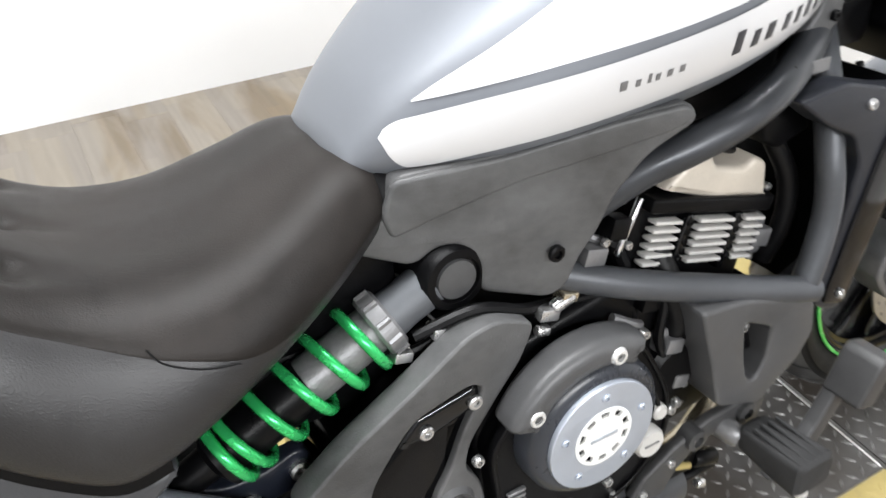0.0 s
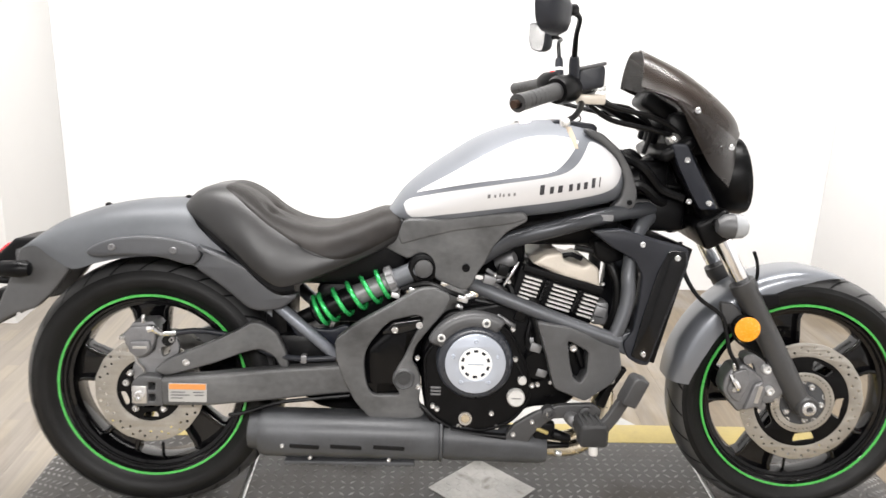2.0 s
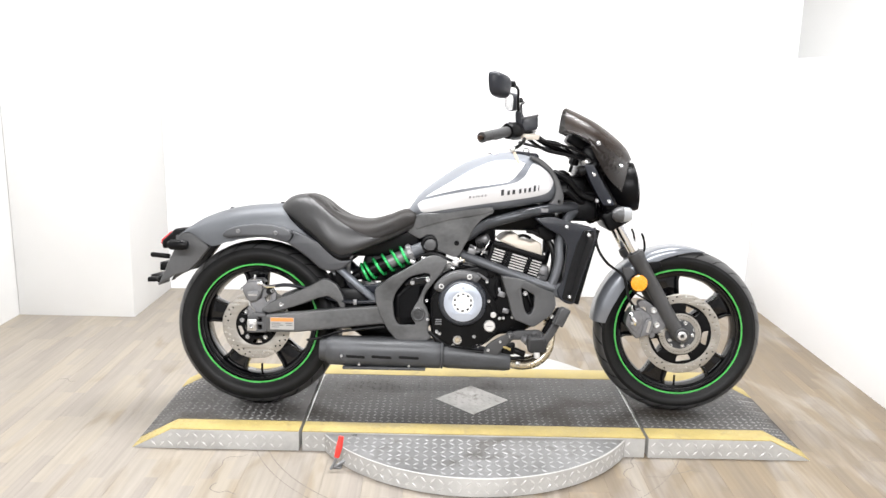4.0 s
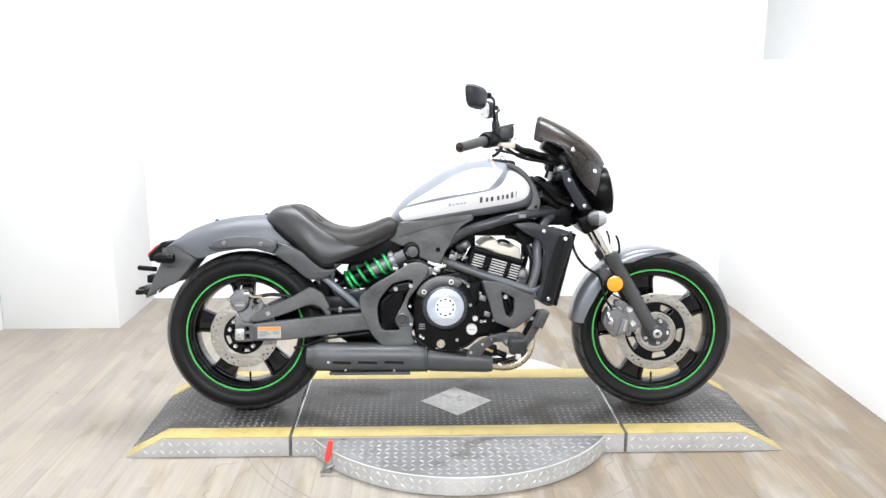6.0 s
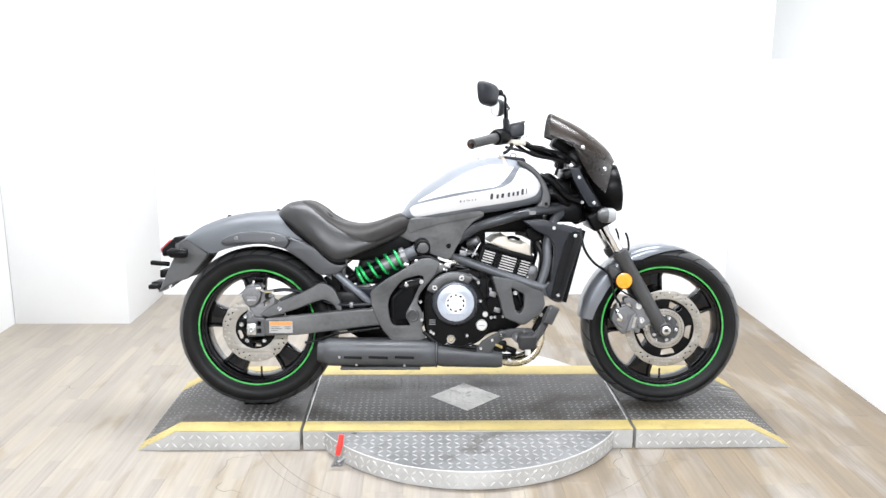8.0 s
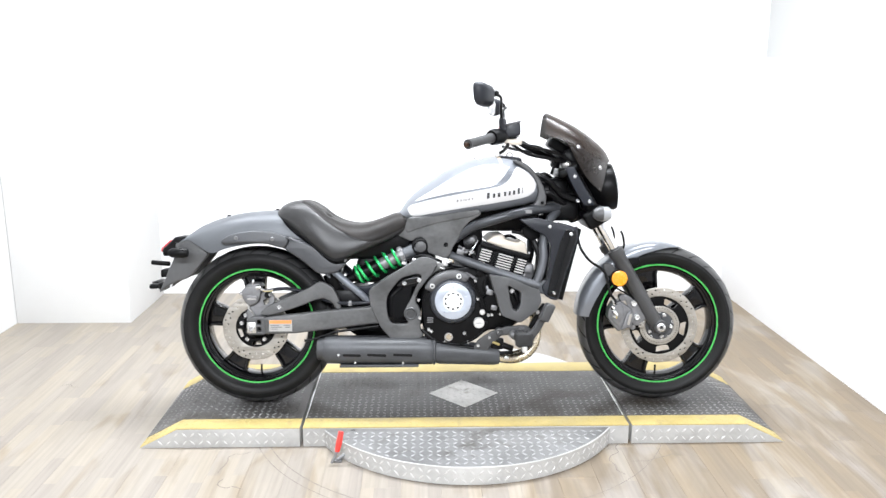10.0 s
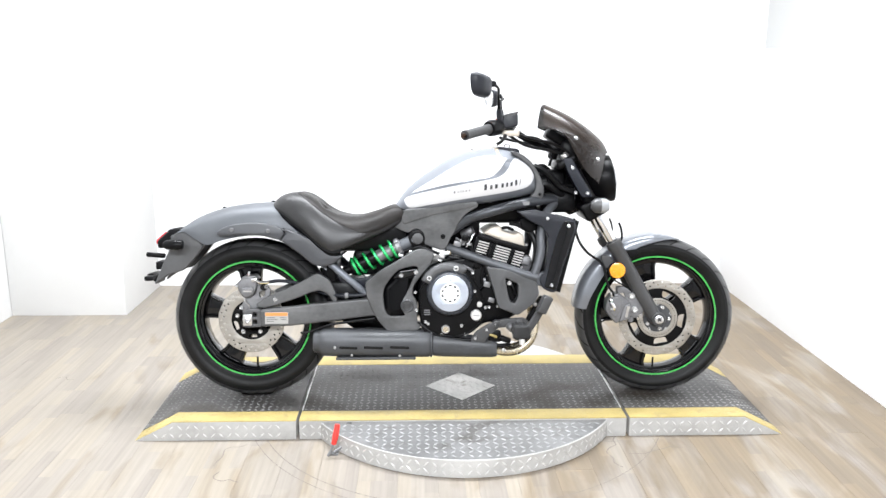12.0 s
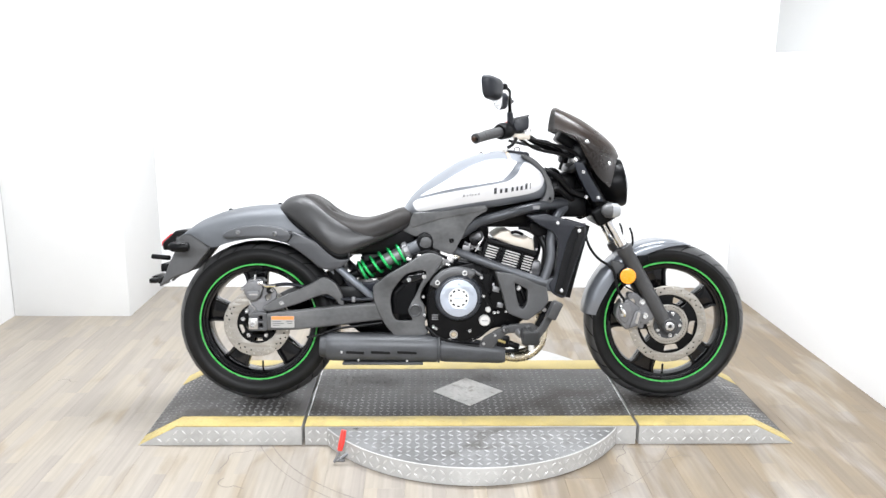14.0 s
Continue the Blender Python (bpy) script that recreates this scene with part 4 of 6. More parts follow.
# tail: black carrier, lamp, plate bracket, signals
tailc = [(-1.078, 0.645), (-1.035, 0.655), (-1.000, 0.632), (-0.966, 0.596), (-1.014, 0.535), (-1.049, 0.501), (-1.098, 0.488), (-1.143, 0.460), (-1.160, 0.445), (-1.150, 0.470), (-1.138, 0.494), (-1.124, 0.531), (-1.108, 0.563), (-1.092, 0.600)]
part("tail_carrier", joined(slab([rounded(tailc, 0.012)], -0.088, -0.060, 0.006), slab([rounded(tailc, 0.012)], 0.060, 0.088, 0.006),
                            box(-1.10, -1.03, -0.07, 0.07, 0.60, 0.640, 0.01)), MATTE_GREY, B)
tl = [(-1.150, 0.584), (-1.153, 0.614), (-1.112, 0.650), (-1.104, 0.660), (-1.048, 0.665), (-1.030, 0.640), (-1.050, 0.604), (-1.084, 0.590)]
tail_lamp = part("tail_lamp", slab([rounded(tl, 0.010)], -0.066, 0.066, 0.012), SATIN_BLACK, B)
part("lens", slab([rounded([(-1.157, 0.600), (-1.157, 0.616), (-1.120, 0.650), (-1.112, 0.644), (-1.146, 0.604)], 0.006)], -0.058, 0.058, 0.006), RED, tail_lamp, "red lens")
for s in (-1, 1):
    sig = part("rear_signal", lathe([(-1.100, 0.0), (-1.100, 0.010), (-1.088, 0.018), (-1.045, 0.020), (-1.028, 0.015), (-1.024, 0.0)], "x", (0, s * 0.150, 0.606), 20), SATIN_BLACK, B)
    part("stalk", rod((-1.065, s * 0.06, 0.604), (-1.065, s * 0.14, 0.606), 0.010), SATIN_BLACK, sig)
part("plate_bracket", joined(box(-1.196, -1.165, -0.09, 0.09, 0.462, 0.480, 0.004), slab([rounded([(-1.200, 0.484), (-1.180, 0.488), (-1.160, 0.470), (-1.158, 0.446), (-1.180, 0.462)], 0.005)], -0.05, 0.05, 0.003)), SATIN_BLACK, B)
part("rear_reflector", box(-1.165, -1.139, -0.045, 0.045, 0.501, 0.532, 0.004), SATIN_BLACK, B)
part("plate_light", rod((-1.206, -0.02, 0.558), (-1.135, -0.02, 0.552), 0.0095), SATIN_BLACK, B)

# -- side cover below tank, with the shock's upper cap
cover_o = [(-0.245, 0.668), (-0.212, 0.697), (-0.196, 0.737), (-0.098, 0.745), (0.003, 0.763), (0.067, 0.770), (0.078, 0.750), (0.032, 0.722), (0.002, 0.684), (-0.014, 0.646), (-0.028, 0.626), (-0.042, 0.590), (-0.060, 0.580), (-0.128, 0.602), (-0.124, 0.632), (-0.140, 0.657), (-0.164, 0.660), (-0.186, 0.642), (-0.222, 0.657)]
flange_o = [(-0.212, 0.700), (-0.199, 0.734), (-0.098, 0.743), (0.003, 0.761), (0.064, 0.768), (0.074, 0.754), (0.046, 0.742), (-0.010, 0.730), (-0.085, 0.716), (-0.150, 0.696), (-0.205, 0.676)]
for s in (-1, 1):
    bm = slab([rounded(cover_o, 0.012, 4)], s * 0.125, s * 0.152, 0.005, 3)
    for v in bm.verts:
        out = 0.164 + 0.306 * v.co.x - 0.152
        v.co.y += s * out
    cover = part("side_cover", bm, SCUFFED, B, "scuffed matte dark grey plastic cover")
    bm = slab([rounded(flange_o, 0.008, 4)], s * 0.146, s * 0.1555, 0.004, 3)
    for v in bm.verts:
        v.co.y += s * (0.164 + 0.306 * v.co.x - 0.152)
    part("upper_flange", bm, SCUFFED, cover)
bolts([(-0.056, -0.150, 0.634)], SATIN_BLACK, 0.009)
shock_cap = lathe([(-0.07, 0.0), (-0.07, 0.036), (-0.118, 0.036), (-0.124, 0.032), (-0.125, 0.025), (-0.121, 0.0235), (-0.121, 0.0)], "y", (-0.151, 0, 0.624), 36)
part("shock_cap", shock_cap, SATIN_BLACK, B)
part("cap_face", lathe([(-0.118, 0.0), (-0.118, 0.0225), (-0.124, 0.0205), (-0.1255, 0.012), (-0.126, 0.0)], "y", (-0.151, 0, 0.624), 32), MATTE_GREY, B)
part("tank_underside", box(-0.15, 0.31, -0.085, 0.085, 0.68, 0.78, 0.02), SATIN_BLACK, B)

# -- shock absorber with green spring
shock = new("shock_absorber")
shock.parent = B
SA, SB = Vector((-0.170, -0.100, 0.615)), Vector((-0.445, -0.100, 0.490))
sd = (SB - SA).normalized()
su = Vector((0, 1, 0))
sv = sd.cross(su)


def along(s, a=0.0, r=0.0):
    return SA + sd * s + (su * math.cos(a) + sv * math.sin(a)) * r


part("upper_eye", tube([along(0.0), along(0.03), along(0.055), along(0.062)], [0.024, 0.023, 0.025, 0.028], 20, smooth=2), FENDER, shock)
part("collar", lathe([(0, 0), (0, 0.029), (0.003, 0.0325), (0.018, 0.0335), (0.021, 0.031), (0.021, 0)], "x", n=24), CAST, shock, "silver preload collar").matrix_local = Matrix.Translation(along(0.049)) @ sd.to_track_quat("X", "Z").to_matrix().to_4x4()
for k in range(10):
    a = 2 * math.pi * k / 10
    part("collar_notch", tube([along(0.052, a, 0.0325), along(0.066, a, 0.0330)], 0.0034, 6, smooth=1), CAST, shock)
coil, turns = [], 5.9
for k in range(int(turns * 20) + 1):
    q = k / (turns * 20)
    s = 0.073 + float(np.interp(q * turns, [0, 0.8, 1.7, 2.7, 3.7, 4.7, turns], [0, 0.014, 0.048, 0.084, 0.120, 0.156, 0.172]))
    coil.append(along(s, 2 * math.pi * turns * q, 0.0355))
part("spring", tube(coil, 0.0056, 10, smooth=1), SPRING_GREEN, shock, "bright green coil spring")
part("damper_body", tube([along(0.06), along(0.148), along(0.150)], [0.0245, 0.0245, 0.021], 20, smooth=1), CAST, shock, "grey damper body")
part("damper", tube([along(0.148), along(0.240)], [0.027, 0.027], 20, smooth=1), SATIN_BLACK, shock)
part("lower_eye", tube([along(0.236), along(0.252), along(0.26), along(0.300)], [0.033, 0.033, 0.018, 0.016], 16, smooth=1), SATIN_BLACK, shock)
link = [(-0.475, 0.500), (-0.452, 0.520), (-0.432, 0.492), (-0.405, 0.472), (-0.36, 0.470), (-0.325, 0.485), (-0.310, 0.462), (-0.325, 0.435), (-0.40, 0.425), (-0.445, 0.455)]
part("linkage", slab([rounded(link, 0.015)], -0.105, -0.085, 0.004), NAVY, B)
bolts([(-0.329, -0.105, 0.459), (-0.381, -0.105, 0.440), (-0.445, -0.105, 0.488)], BOLT, 0.011, h=0.009)
part("subframe_rail", rod((-0.485, -0.128, 0.533), (-0.345, -0.128, 0.412), 0.0135), RAIL_GREY, B)
part("subframe_rail", rod((-0.485, 0.125, 0.535), (-0.345, 0.125, 0.412), 0.017), RAIL_GREY, B)

# -- frame cover round the swingarm pivot
fc = [(-0.350, 0.462), (-0.295, 0.504), (-0.219, 0.547), (-0.163, 0.583), (-0.128, 0.589), (-0.085, 0.570), (-0.103, 0.530), (-0.130, 0.497), (-0.166, 0.449), (-0.173, 0.415), (-0.157, 0.395), (-0.150, 0.361), (-0.155, 0.313), (-0.137, 0.290), (-0.156, 0.276), (-0.265, 0.274), (-0.299, 0.311), (-0.325, 0.358), (-0.345, 0.412)]
fh = [(-0.283, 0.413), (-0.275, 0.447), (-0.246, 0.486), (-0.224, 0.509), (-0.162, 0.525), (-0.146, 0.515), (-0.172, 0.469), (-0.191, 0.422), (-0.209, 0.394), (-0.215, 0.360), (-0.195, 0.333), (-0.262, 0.332), (-0.277, 0.359)]
part("pivot_cover", slab([rounded(fc, 0.014, 4), rounded(fh, 0.014, 4)], -0.160, -0.128, 0.0038, 3), SCUFFED, B, "scuffed matte dark grey frame cover")
part("pivot_cover", slab([rounded(fc, 0.014, 4), rounded(fh, 0.014, 4)], 0.128, 0.160, 0.007, 3), MATTE_GREY, B)
# glossy sprocket housing behind the opening, bulging in the middle
bulge = slab([rounded([(-0.30, 0.31), (-0.30, 0.45), (-0.22, 0.52), (-0.13, 0.53), (-0.16, 0.31)], 0.02)], -0.150, 0.12, 0.048, 9)
part("inner_panel", bulge, PANEL_BLACK, B, "gloss black domed sprocket housing")
part("bracket", slab([rounded([(-0.246, 0.474), (-0.240, 0.487), (-0.220, 0.507), (-0.154, 0.519), (-0.145, 0.508), (-0.152, 0.488), (-0.205, 0.473)], 0.006)], -0.156, -0.130, 0.010, 5), GLOSS_BLACK, B)
bolts([(-0.213, -0.156, 0.487), (-0.157, -0.156, 0.499)], BOLT, 0.0082)
bolts([(-0.262, -0.140, 0.360), (-0.193, -0.140, 0.335)], BRIGHT, 0.007)
part("pivot_boss", lathe([(-0.12, 0.0), (-0.12, 0.026), (-0.160, 0.026), (-0.166, 0.021), (-0.160, 0.015), (-0.160, 0.0)], "y", (-0.190, 0, 0.372), 28), MATTE_GREY, B)

# -- swingarm
sw = [(-0.748, 0.358), (-0.627, 0.369), (-0.499, 0.385), (-0.345, 0.398), (-0.292, 0.399), (-0.292, 0.334), (-0.340, 0.331), (-0.499, 0.311), (-0.628, 0.296), (-0.745, 0.293)]
swb = [(-0.768, 0.372), (-0.731, 0.402), (-0.654, 0.434), (-0.580, 0.469), (-0.541, 0.493), (-0.521, 0.491), (-0.487, 0.471), (-0.463, 0.423), (-0.455, 0.385), (-0.476, 0.385), (-0.489, 0.412), (-0.522, 0.430), (-0.560, 0.420), (-0.628, 0.393), (-0.680, 0.377), (-0.735, 0.360)]
swingarm = part("swingarm", slab([rounded(sw, 0.01)], -0.152, -0.108, 0.008, 3), SCUFFED, B, "dark grey box-section swingarm")
part("left_arm", slab([rounded(sw, 0.01)], 0.108, 0.152, 0.008, 3), MATTE_GREY, swingarm)
for s in (-1, 1):
    part("brace", slab([rounded(swb, 0.012)], s * 0.138, s * 0.110, 0.005, 3), SCUFFED, swingarm)
part("cross_member", box(-0.50, -0.36, -0.11, 0.11, 0.34, 0.46, 0.02), SATIN_BLACK, swingarm)
axle_block = part("axle_block", slab([rounded([(-0.812, 0.290), (-0.812, 0.350), (-0.790, 0.362), (-0.745, 0.360), (-0.742, 0.292)], 0.008),
                                 rounded([(-0.775, 0.330), (-0.760, 0.330), (-0.760, 0.348), (-0.775, 0.348)], 0.004), rounded([(-0.775, 0.303), (-0.760, 0.303), (-0.760, 0.320), (-0.775, 0.320)], 0.004)], -0.148, -0.112, 0.003), MATTE_GREY, swingarm)
part("adjuster_plate", box(-0.812, -0.778, -0.152, -0.120, 0.298, 0.340, 0.003), STEEL, swingarm, "bright steel chain adjuster plate")
part("axle_nut", bolt_head(-0.794, -0.152, 0.318, 0.012, 0.008), BOLT, swingarm)
warning = part("warning_label", box(-0.728, -0.641, -0.1535, -0.1500, 0.305, 0.349, 0.0006, 1), LABEL, swingarm, "printed warning sticker with orange header")
part("header", box(-0.726, -0.643, -0.1545, -0.153, 0.335, 0.348, 0.0003, 1), ORANGE, warning)
for k, (a, b) in enumerate(((-0.722, -0.690), (-0.722, -0.68), (-0.722, -0.695), (-0.672, -0.648), (-0.668, -0.648))):
    z0 = 0.327 - 0.007 * (k if k < 3 else k - 3)
    part("text_bar", box(a, b, -0.1543, -0.153, z0, z0 + 0.0028, 0.0002, 1), INK, warning)
bolts([(-0.690, -0.138, 0.395)], BOLT, 0.009)

# -- rear caliper and hose
cal = [(-0.838, 0.455), (-0.817, 0.474), (-0.778, 0.478), (-0.760, 0.465), (-0.763, 0.443), (-0.774, 0.414), (-0.785, 0.402), (-0.806, 0.398), (-0.818, 0.408), (-0.832, 0.430)]
rear_caliper = part("rear_caliper", slab([rounded(cal, 0.006)], -0.128, -0.075, 0.006, 3), CALIPER, B, "grey cast brake caliper")
part("caliper_face", slab([rounded([(-0.822, 0.418), (-0.818, 0.440), (-0.775, 0.443), (-0.772, 0.424), (-0.785, 0.408), (-0.806, 0.404)], 0.004)], -0.136, -0.124, 0.003, 2), CALIPER, rear_caliper)
part("maker_bar", box(-0.812, -0.780, -0.1372, -0.1355, 0.424, 0.430, 0.0006, 1), STEEL, rear_caliper)
part("caliper_bridge", slab([rounded([(-0.832, 0.456), (-0.815, 0.482), (-0.770, 0.486), (-0.756, 0.470), (-0.79, 0.462)], 0.005)], -0.122, -0.06, 0.004), CALIPER, rear_caliper)
part("pad_pin", rod((-0.838, -0.132, 0.448), (-0.838, -0.08, 0.448), 0.006, 10), BOLT, rear_caliper)
part("slider_boot", lathe([(-0.122, 0.0), (-0.122, 0.012), (-0.112, 0.014), (-0.102, 0.011), (-0.092, 0.014), (-0.08, 0.012), (-0.08, 0.0)], "y", (-0.738, 0, 0.440), 16), HOSE, rear_caliper)
part("bleed_screw", rod((-0.792, -0.12, 0.480), (-0.790, -0.12, 0.500), 0.0045, 8), BOLT, rear_caliper)
part("banjo", tube([(-0.775, -0.130, 0.470), (-0.763, -0.135, 0.472), (-0.745, -0.135, 0.461), (-0.712, -0.132, 0.462)], [0.010, 0.008, 0.006, 0.006], 8), CHROME, rear_caliper)
part("caliper_bracket", slab([rounded([(-0.763, 0.450), (-0.728, 0.456), (-0.712, 0.430), (-0.716, 0.402), (-0.735, 0.392), (-0.760, 0.340), (-0.818, 0.330), (-0.824, 0.372), (-0.805, 0.400), (-0.770, 0.410)], 0.012),
                              rounded([(-0.757, 0.418), (-0.736, 0.428), (-0.735, 0.408), (-0.752, 0.398)], 0.005)], -0.112, -0.098, 0.003), CAST, B)
bolts([(-0.727, -0.116, 0.443), (-0.823, -0.120, 0.362), (-0.812, -0.118, 0.318)], BOLT, 0.0075, h=0.009)
part("bracket_spring", tube([(-0.815, -0.115, 0.405), (-0.808, -0.118, 0.385), (-0.795, -0.118, 0.372), (-0.790, -0.117, 0.350)], 0.003, 6), STEEL, B)
part("rear_brake_hose", tube([(-0.715, -0.132, 0.462), (-0.67, -0.116, 0.464), (-0.60, -0.098, 0.450), (-0.55, -0.098, 0.428), (-0.49, -0.125, 0.413), (-0.42, -0.142, 0.410), (-0.34, -0.135, 0.412)], 0.0068, 10), DARK_PLASTIC, B)
part("rocker_arm", slab([rounded([(-0.455, 0.300), (-0.400, 0.262), (-0.300, 0.238), (-0.180, 0.240), (-0.160, 0.330), (-0.300, 0.345), (-0.430, 0.335)], 0.012)], -0.045, 0.060, 0.008), SATIN_BLACK, B)
part("drain_hose", tube([(-0.600, -0.118, 0.262), (-0.557, -0.118, 0.270), (-0.483, -0.120, 0.295), (-0.409, -0.122, 0.306), (-0.316, -0.125, 0.318)], 0.0048, 8), HOSE, B)
part("hose_clip", box(-0.428, -0.414, -0.150, -0.130, 0.400, 0.420, 0.003), CAST, B)
part("chain", joined(tube([(-0.86, 0.095, 0.345), (-0.5, 0.095, 0.375), (-0.22, 0.095, 0.385)], 0.009, 8, 2), tube([(-0.86, 0.095, 0.262), (-0.5, 0.095, 0.275), (-0.22, 0.095, 0.30)], 0.009, 8, 2)), CAST, B)
part("sprocket", lathe([(0.088, 0.05), (0.088, 0.098), (0.095, 0.102), (0.102, 0.098), (0.102, 0.05), (0.088, 0.05)], "y", (RX, 0, AZ), 44), STEEL, rear_wheel)

# -- exhaust
MY, MZ = -0.135, 0.228
muffler = part("muffler", lathe([(-0.50, 0.0), (-0.50, 0.048), (-0.545, 0.040), (-0.548, 0.036), (-0.545, 0.030), (-0.50, 0.03), (-0.50, 0.0)], "x", (0, MY, MZ + 0.004), 36), MUFFLER_GREY, B, "matte dark grey exhaust silencer")


def flat_tube(x0, x1, h0, h1, w0, w1, z0, z1, n=40, steps=12, ease=0.012):
    rings = []
    for k in range(steps + 1):
        q = k / steps
        x = x0 + (x1 - x0) * q
        e = min(x - x0, x1 - x, ease) / ease
        e = 0.9 + 0.1 * math.sqrt(max(e, 0))
        h, w, zc = (h0 + (h1 - h0) * q) * e, (w0 + (w1 - w0) * q) * e, z0 + (z1 - z0) * q
        rings.append([(x, MY + w * math.copysign(abs(math.cos(a)) ** 0.8, math.cos(a)), zc + h * math.copysign(abs(math.sin(a)) ** 0.8, math.sin(a)))
                      for a in (2 * math.pi * i / n for i in range(n))])
    return loft(rings)


part("sleeve", flat_tube(-0.520, -0.098, 0.052, 0.053, 0.062, 0.062, 0.232, 0.226, steps=30), MUFFLER_GREY, muffler)
part("collector", flat_tube(-0.100, 0.148, 0.048, 0.037, 0.056, 0.044, 0.223, 0.205), MUFFLER_GREY, muffler)
part("seam_band", flat_tube(-0.106, -0.096, 0.0545, 0.0545, 0.0635, 0.0635, 0.226, 0.226, steps=4, ease=0.002), MUFFLER_GREY, muffler)
for x0, x1 in ((-0.446, -0.378), (-0.354, -0.282), (-0.256, -0.184)):
    part("slot", slab([rounded([(x0, 0.2165), (x1, 0.2135), (x1, 0.2235), (x0, 0.2265)], 0.004)], MY - 0.0632, MY - 0.055, 0.0006), HOSE, muffler)
bolts([(-0.40, MY - 0.050, 0.190), (-0.22, MY - 0.050, 0.187), (-0.462, MY - 0.062, 0.222)], BOLT, 0.005, parent=muffler)
part("heat_shield_lip", box(-0.46, -0.16, MY - 0.05, MY - 0.01, 0.170, 0.180, 0.003), MUFFLER_GREY, muffler)
part("header_pipe", tube([(0.13, -0.10, 0.192), (0.20, -0.09, 0.180), (0.255, -0.08, 0.192), (0.295, -0.07, 0.235), (0.305, -0.06, 0.32), (0.28, -0.05, 0.42)], 0.019, 16), PIPE, B, "tarnished steel exhaust header")
part("header_pipe", tube([(0.13, -0.03, 0.185), (0.22, -0.01, 0.175), (0.285, 0.02, 0.20), (0.315, 0.04, 0.28), (0.29, 0.05, 0.42)], 0.019, 16), PIPE, B, "tarnished steel exhaust header")

# -- engine
engine = part("engine_case", slab([rounded([(-0.150, 0.350), (-0.135, 0.268), (-0.081, 0.246), (0.0, 0.244), (0.058, 0.262), (0.10, 0.30), (0.20, 0.31), (0.235, 0.36), (0.20, 0.50), (0.05, 0.56), (-0.10, 0.53), (-0.15, 0.45)], 0.02)], -0.140, 0.150, 0.012, 3), SATIN_BLACK, B, "black engine crankcase")
case_o = [(-0.148, 0.430), (-0.140, 0.345), (-0.133, 0.275), (-0.081, 0.250), (0.0, 0.250), (0.056, 0.270), (0.084, 0.298), (0.106, 0.335), (0.100, 0.40), (0.075, 0.45), (0.050, 0.495), (0.0, 0.525), (-0.09, 0.505)]
part("clutch_case", slab([rounded(case_o, 0.02)], -0.165, -0.135, 0.006, 3), SATIN_BLACK, engine)
part("case_rim", slab([rounded(case_o, 0.02), rounded([(x * 0.95 - 0.001, 0.385 + (z - 0.385) * 0.95) for x, z in case_o], 0.02)], -0.169, -0.150, 0.002), SATIN_BLACK, engine)
CX, CZ = -0.030, 0.425
part("clutch_cover", lathe([(-0.16, 0.088), (-0.188, 0.086), (-0.196, 0.080), (-0.199, 0.072), (-0.199, 0.0)], "y", (CX, 0, CZ), 64), CLUTCH_DARK, engine)
notches = []
for k in range(10):
    a0 = radians(36 * k + 8)
    notches.append([(CX + r * math.cos(a), CZ + r * math.sin(a)) for r, a in ((0.027, a0), (0.0335, a0), (0.0335, a0 + 0.33), (0.027, a0 + 0.33))])
part("cover_plate", slab([circle(CX, CZ, 0.0685, 64), circle(CX, CZ, 0.037, 48)], -0.2055, -0.198, 0.0015), COVER_PLATE, engine, "satin blue-grey cover plate")
part("emblem", slab([circle(CX, CZ, 0.0375, 48)] + notches, -0.2065, -0.2025, 0.0006, 1), WHITE_PLASTIC, engine, "white round emblem with cut slots")
part("emblem_bar", box(CX - 0.018, CX + 0.018, -0.2072, -0.2064, CZ - 0.002, CZ + 0.002, 0.0002, 1), COVER_PLATE, engine)
for k in range(5):
    a = radians(90 + 72 * k)
    part("plate_screw", bolt_head(CX + 0.053 * math.cos(a), -0.205, CZ + 0.053 * math.sin(a), 0.0052, 0.003), COVER_PLATE, engine)
shoulder = []
for k in range(17):
    a = radians(158 - 104 * k / 16)
    shoulder.append((CX + 0.118 * math.cos(a) * (0.98 if k in (0, 16) else 1), CZ + 0.114 * math.sin(a)))
for k in range(17):
    a = radians(54 + 104 * k / 16)
    shoulder.append((CX + 0.078 * math.cos(a), CZ + 0.078 * math.sin(a)))
part("noise_cover", slab([rounded(shoulder, 0.012, 2)], -0.196, -0.150, 0.014, 4), MATTE_GREY, engine, "dark grey crescent cover")
bolts([(-0.108, -0.184, 0.481), (-0.008, -0.186, 0.517)], BRIGHT, 0.0105, "cover_bolt", engine, 0.014)
bolts([(-0.160, -0.160, 0.424), (-0.156, -0.160, 0.355), (0.056, -0.160, 0.497), (0.064, -0.165, 0.428), (0.105, -0.165, 0.366), (0.119, -0.160, 0.367), (0.014, -0.165, 0.297),
       (-0.112, -0.165, 0.305), (-0.122, -0.165, 0.312), (0.028, -0.160, 0.262), (-0.06, -0.160, 0.262)], BOLT, 0.0065, "case_bolt", engine, 0.008)
part("oil_cap", lathe([(-0.15, 0.0), (-0.15, 0.021), (-0.176, 0.021), (-0.180, 0.018), (-0.180, 0.0)], "y", (0.069, 0, 0.337), 28), SILVER_CAST, engine, "silver oil filler cap")
part("oil_cap_slot", box(0.058, 0.080, -0.1812, -0.1795, 0.336, 0.3385, 0.0003, 1), CAST, engine)
part("sensor_cap", lathe([(-0.15, 0.0), (-0.15, 0.0105), (-0.175, 0.0105), (-0.178, 0.008), (-0.178, 0.0)], "y", (0.082, 0, 0.378), 20), SILVER_CAST, engine)
